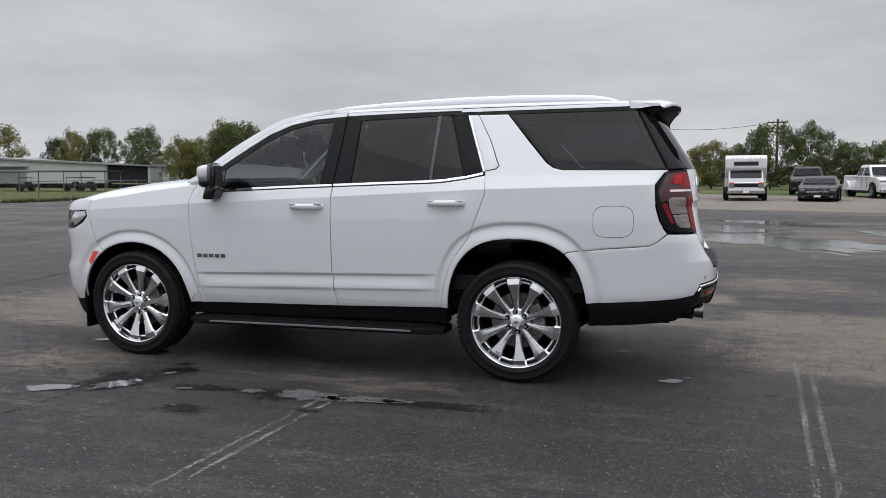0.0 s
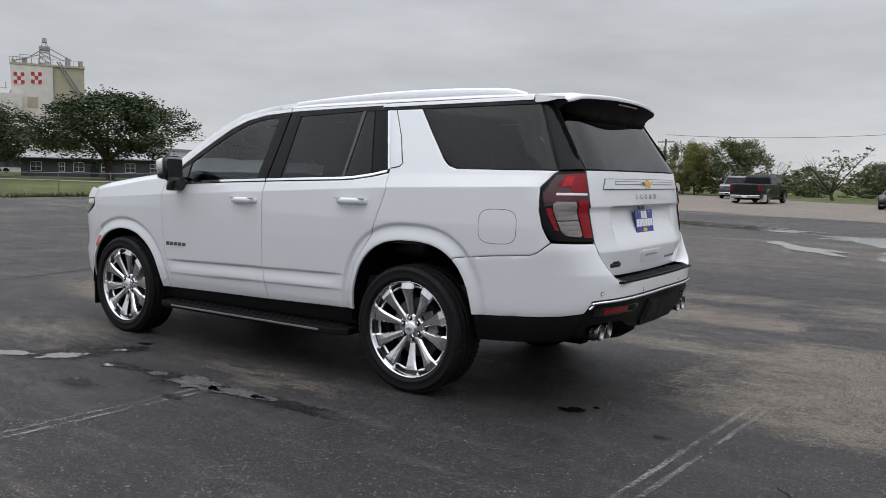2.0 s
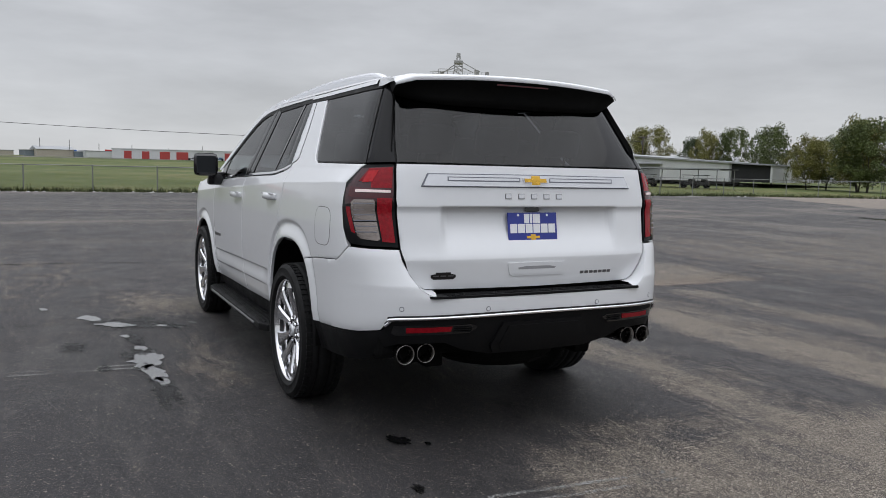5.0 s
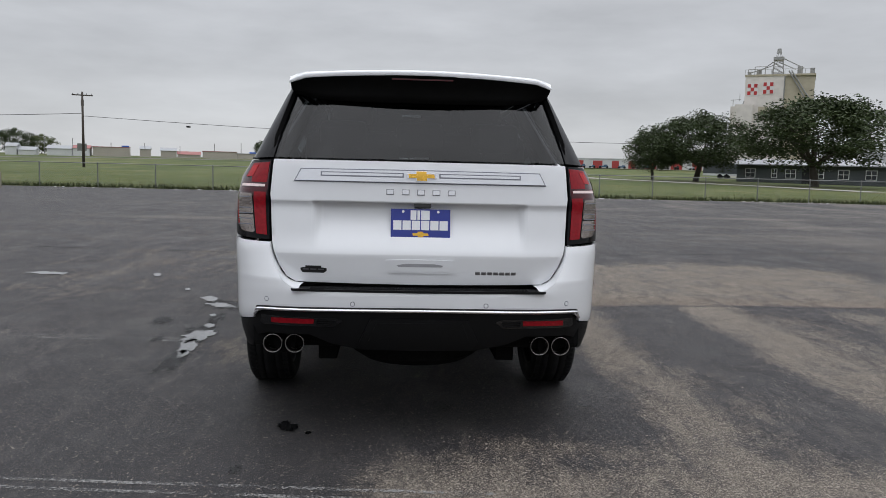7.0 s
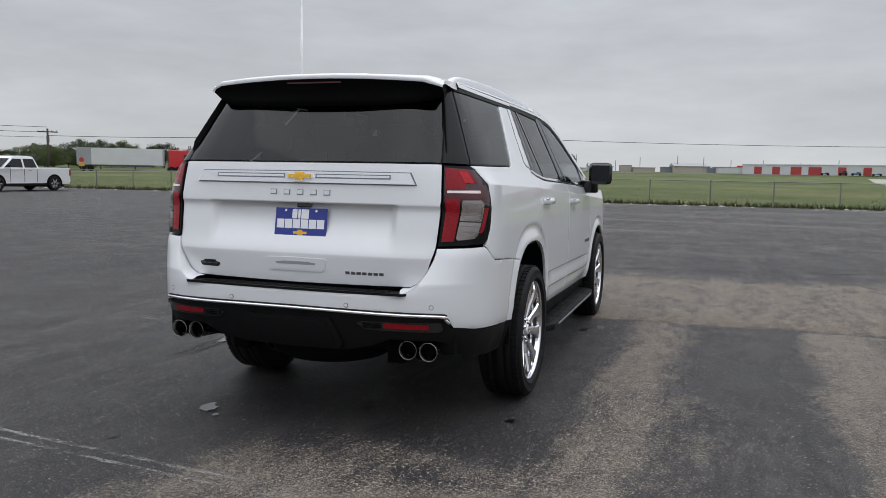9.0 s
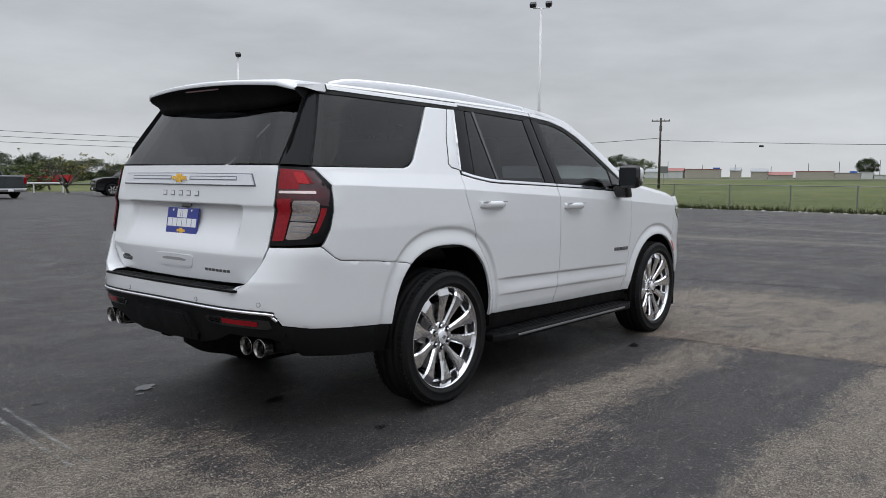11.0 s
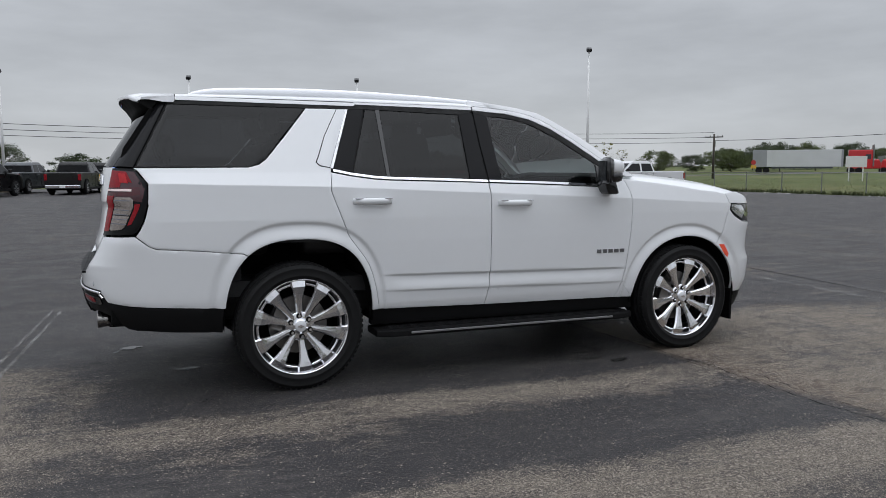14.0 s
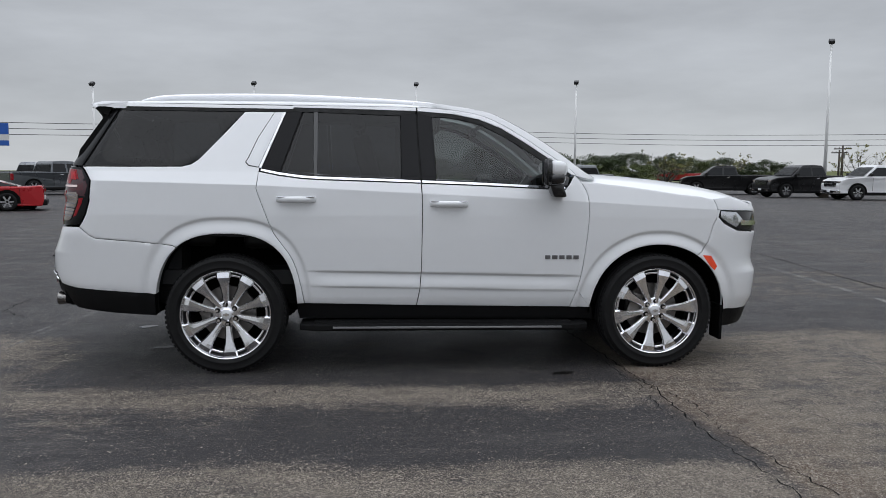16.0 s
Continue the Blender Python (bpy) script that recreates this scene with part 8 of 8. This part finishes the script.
            bm = lathe([(.0001, s * (out - .02)), (r * .2, s * out), (r * .25, s * (out - .03)), (r * .64, s * (out - .03)), (r * .70, s * (out + .025))], 20)
            part("rim", bm, WHEEL_POCKET, w)
            for n_ in range(6):
                part("spoke", block(r * .10, r * .68, s * out - .025, s * out + .022, -r * .085, r * .085, m=Matrix.Rotation(n_ * math.pi / 3, 4, 'Y')), ALLOY, w)

    def sheet(poly, z_pad):
        bm = bmesh.new()
        q = [bm.verts.new(c) for c in poly]
        bm.faces.new(q)
        bmesh.ops.solidify(bm, geom=bm.faces[:], thickness=.012)
        bmesh.ops.recalc_face_normals(bm, faces=bm.faces[:])
        return bm
    wl = lambda z: (w_belt + (w_roof - w_belt) * (z - belt) / (H - belt)) * .90
    zt, zb = H - .15, belt + .05
    part("windscreen", sheet([(at(zb, f1, r1 + .1) + .022, -wl(zb), zb), (at(zb, f1, r1 + .1) + .022, wl(zb), zb), (at(zt, f1, r1 + .1) + .022, wl(zt), zt), (at(zt, f1, r1 + .1) + .022, -wl(zt), zt)], 0), CAR_GLASS, car)
    zt = H - .22
    ro = r0 - (.02 if kind == "pickup" else .10)
    rx = lambda z: f0 + (ro - f0) * (z - belt + .04) / (H - .16 - belt + .04) - .022
    part("rear_window", sheet([(rx(zb), wl(zb), zb), (rx(zb), -wl(zb), zb), (rx(zt), -wl(zt), zt), (rx(zt), wl(zt), zt)], 0), CAR_GLASS, car)
    part("grille", block(L / 2 - .08, L / 2 + .012, -hw * .58, hw * .58, hood - .50, hood - .20, .02), GLOSS_BLACK, car)
    for z in (.27, .35, .43):
        part("grille_bar", block(L / 2 + .004, L / 2 + .026, -hw * .55, hw * .55, hood - z - .012, hood - z + .012, .004), GLOSS_BLACK if mat is BLACK_PAINT and kind == "pickup" else CHROME, car)
    part("intake", block(L / 2 - .06, L / 2 + .066, -hw * .45, hw * .45, gc + .02, gc + .13, .02), LINER, car)
    for s in (1, -1):
        part("fog_lamp", block(L / 2 - .02, L / 2 + .068, min(s * hw * .62, s * hw * .78), max(s * hw * .62, s * hw * .78), gc + .05, gc + .12, .01), LAMP_CLEAR, car)
        for xd in (mid, f1 - .50, f0 + .16):
            if f0 < xd < f1:
                part("door_seam", block(xd - .006, xd + .006, s * hw * .99 - .012, s * hw * .99 + .004, gc + .16, belt - .03), SEAM_BLACK, car)
    part("front_bumper", block(L / 2 - .22, L / 2 + .06, -hw * .90, hw * .90, gc - .02, gc + .20, .05), mat if kind != "pickup" else (TEXTURED_BLACK if mat is BLACK_PAINT else CHROME), car)
    part("rear_bumper", block(-L / 2 - .09, -L / 2 + .2, -hw * .93, hw * .93, gc + .02, gc + .22, .05), CHROME if kind == "pickup" else TEXTURED_BLACK, car)
    part("number_plate", block(-L / 2 - .105, -L / 2 - .07, -.15, .15, gc + .05, gc + .19) if kind == "pickup" else block(-L / 2 - .03, -L / 2, -.15, .15, deck - .50, deck - .36), PLATE_WHITE, car)
    part("front_plate", block(L / 2 + .05, L / 2 + .075, -.15, .15, gc + .06, gc + .18), PLATE_WHITE, car)
    part("chassis", block(-L / 2 + .3, L / 2 - .3, -hw * .75, hw * .75, gc - .10, gc + .1), LINER, car)
    if k["bed"]:
        part("bed_cover", block(-L / 2 + .12, f0 - .02, -hw * .86, hw * .86, deck - .03, deck + .012, .01), TEXTURED_BLACK, car)
        part("tailgate", block(-L / 2 - .014, -L / 2 + .03, -hw * .76, hw * .76, gc + .26, deck - .04, .02), mat, car)
    elif kind in ("suv", "crossover"):
        part("roof_spoiler", block(r0 - .28, r0 - .02, -w_roof * .95, w_roof * .95, H - .10, H - .05, .02), mat, car)
        part("plate_recess", block(-L / 2 - .012, -L / 2 + .02, -.42, .42, deck - .55, deck - .30, .01), mat if kind == "crossover" else SILVER_PAINT, car)
        part("valance", block(-L / 2 - .06, -L / 2 + .1, -hw * .90, hw * .90, gc - .02, gc + .10, .02), SILVER_PAINT, car)
    if dually:
        for s in (1, -1):
            part("rear_fender", prism([(k["ax"][0] + (r + .16) * math.cos(radians(a)), r + (r + .16) * math.sin(radians(a))) for a in range(0, 181, 15)], s * hw * .95, s * (hw + .20), "y", bevel=.03), mat, car)
            part("mud_flap", block(k["ax"][0] - r - .16, k["ax"][0] - r - .13, min(s * hw * .7, s * (hw + .16)), max(s * hw * .7, s * (hw + .16)), .14, .62), SIGN_WHITE, car)
    return car


def toward(x, y, ex, ey, phi):
    """The heading of a vehicle that is turned by phi degrees to the right of the line of sight from (ex, ey)."""
    return math.degrees(math.atan2(y - ey, x - ex)) - phi


for kind, x, y, ex, ey, phi, mat, label, name, dual in (
        ("sedan", -7.8, -39.4, -1, 6, 183, BLACK_PAINT, "black luxury sedan facing the lot", "sedan", False),
        ("suv", -9.0, -53.2, -1, 6, 182, BLACK_PAINT, "dark SUV behind the black sedan", "parked_suv", False),
        ("pickup", -11.8, -45.6, -1, 6, 160, WHITE_PAINT, "white work pickup with a dark flatbed", "pickup_truck", True),
        ("pickup", 9.6, -50.9, -3, 4.8, 18, BLACK_PAINT, "black dual-wheel pickup with white mud flaps", "pickup_truck", True),
        ("sedan", .9, -46.8, -2.6, 5.2, 187, BLACK_PAINT, "black sports sedan facing the lot", "sedan", False),
        ("sports", 19.8, -53.6, -4, 3.7, 34, YELLOW_PAINT, "low yellow sports car on the concrete apron", "sports_car", False),
        ("pickup", 24.0, -70.6, -4, 3.7, 38, WHITE_PAINT, "white crew-cab pickup parked by the grass", "pickup_truck", False),
        ("pickup", 27.4, -71.4, -3.4, 4.5, 40, GREY_PAINT, "grey pickup parked behind the yellow car", "pickup_truck", False),
        ("pickup", 14.4, -64.5, -3.2, 4.7, 192, GREY_PAINT, "dark grey pickup facing the lot", "pickup_truck", False),
        ("pickup", 24.6, 45.2, -4, -3.5, -103, BLACK_PAINT, "black crew-cab pickup beside bushes", "pickup_truck", False),
        ("pickup", 26.6, 38.6, 1, -6.4, -125, BLACK_PAINT, "black high-riding pickup with black grille", "pickup_truck", False),
        ("pickup", 28.6, 34.4, 1, -6.4, -122, WHITE_PAINT, "white crew-cab pickup beside the fence", "pickup_truck", False),
        ("suv", 2.3, 25.9, -2.4, -5.2, -4, GREY_PAINT, "grey full-size SUV seen from its tailgate", "parked_suv", False),
        ("crossover", -.35, 26.9, -2, -5.4, 1, BLUE_PAINT, "bright blue crossover with dark lamps", "crossover", False),
        ("pickup", -8.0, 42.0, -.5, -6.2, 30, BLACK_PAINT, "black crew-cab pickup seen from the tail", "pickup_truck", False),
        ("pickup", -3.4, 46.5, -1.5, -5.7, 14, BLACK_PAINT, "black pickup parked before the dark trees", "pickup_truck", False),
        ("pickup", -2.2, 52.0, -1.5, -5.7, 6, BLACK_PAINT, "black crew-cab pickup before the dark trees", "pickup_truck", False),
        ("pickup", -12.2, 48.4, -.5, -6.2, 30, BLACK_PAINT, "black pickup in the far row", "pickup_truck", False),
        ("pickup", -6.6, 49.4, -.5, -6.2, 22, GREY_PAINT, "dark grey pickup in the far row", "pickup_truck", False),
        ("pickup", 10.6, 43.6, -3, -4.7, -28, BLACK_PAINT, "black pickup with a chrome bumper", "pickup_truck", False),
        ("pickup", 10.2, 51.5, -3, -4.7, -28, WHITE_PAINT, "white pickup in the far row", "pickup_truck", False),
        ("pickup", 14.6, 45.0, -3, -4.7, -28, GREY_PAINT, "grey pickup in the far row", "pickup_truck", False),
        ("pickup", 2.4, 52.4, -2, -5.4, 15, WHITE_PAINT, "white pickup in the far row", "pickup_truck", False),
        ("pickup", -12.6, 42.6, .3, -6.3, 42, MAROON_PAINT, "maroon crew-cab pickup with chrome bumper", "pickup_truck", False),
        ("sports", -12.9, 21.6, 1, -6.4, -84, RED_PAINT, "low red sports coupe on the lot", "sports_car", False),
        ("pickup", -21.4, 47.0, 1, -6.4, 55, SILVER_PAINT, "silver-grey pickup in the far row", "pickup_truck", False),
        ("pickup", -17.6, 40.4, 1, -6.4, 60, GREY_PAINT, "dark grey pickup in the far row", "pickup_truck", False),
        ("pickup", 42, 97.5, -3.7, -3.9, -92, RED_PAINT, "red pickup on the far road", "pickup_truck", False)):
    car = vehicle(kind, x, y, toward(x, y, ex, ey, phi), mat, label, name, dually=dual)
    if kind == "sedan":
        car.scale.z = .9
    car.location.z = 0 if x < 35 and y < 60 else field_height(x, y) + .05

# shuttle bus
bus = thing("shuttle_bus", pose(-4.1, -40.6, 0, 0, 0, toward(-4.1, -40.6, -1, 6, 178)), "white cutaway shuttle bus facing the lot", "bus", "parked vehicles")
bm = prism([(-3.3, .45), (-3.3, 2.25), (-3.1, 2.42), (1.35, 2.42), (1.75, 2.25), (1.75, 1.75), (1.3, 1.2), (1.3, .45)], -1.05, 1.05, "y", bevel=.06)
part("box_body", bm, WHITE_PAINT, bus)
part("nose", prism([(1.2, .40), (1.2, 1.20), (2.2, 1.12), (2.75, 1.0), (2.85, .85), (2.85, .40)], -.88, .88, "y", bevel=.05), WHITE_PAINT, bus)
part("windscreen", prism([(1.425, 1.805), (2.06, 1.197), (2.03, 1.167), (1.395, 1.775)], -.78, .78, "y"), CAR_GLASS, bus)
part("cab_roof", prism([(1.0, 1.2), (1.28, 1.85), (1.4, 1.80), (2.1, 1.13)], -.86, .86, "y"), WHITE_PAINT, bus)
part("destination_sign", block(1.72, 1.77, -.62, .62, 1.86, 2.08, .01), GLOSS_BLACK, bus)
part("grille", block(2.80, 2.87, -.70, .70, .72, .93, .02), GLOSS_BLACK, bus)
part("front_bumper", block(2.70, 2.98, -.92, .92, .40, .60, .04), CHROME, bus)
part("front_plate", block(2.97, 2.99, -.15, .15, .42, .54), PLATE_WHITE, bus)
for s in (1, -1):
    part("headlamp", block(2.78, 2.875, s * .72 - .14, s * .72 + .14, .68, .90, .02), LAMP_CLEAR, bus)
    part("turn_lamp", block(2.78, 2.88, s * .74 - .12, s * .74 + .12, .92, .98, .01), ORANGE_LENS, bus)
    part("mirror", block(1.7, 1.8, min(s * 1.05, s * 1.25), max(s * 1.05, s * 1.25), 1.2, 1.5, .03), GLOSS_BLACK, bus)
    for k in range(3):
        part("marker_lamp", block(1.70, 1.76, s * (.25 * k + .2) - .04, s * (.25 * k + .2) + .04, 2.28, 2.31), ORANGE_LENS, bus)
    for k in range(4):
        part("side_window", block(-2.9 + 1.0 * k, -2.05 + 1.0 * k, s * 1.05 - .01, s * 1.05 + .01, 1.30, 1.95), CAR_GLASS, bus)
    for x in (-2.0, 2.0):
        part("wheel", rod((x, s * .95 - .14, .38), (x, s * .95 + .10, .38), .38, n=20), RUBBER, bus)
part("chassis", block(-3.1, 2.6, -.8, .8, .28, .5), LINER, bus)
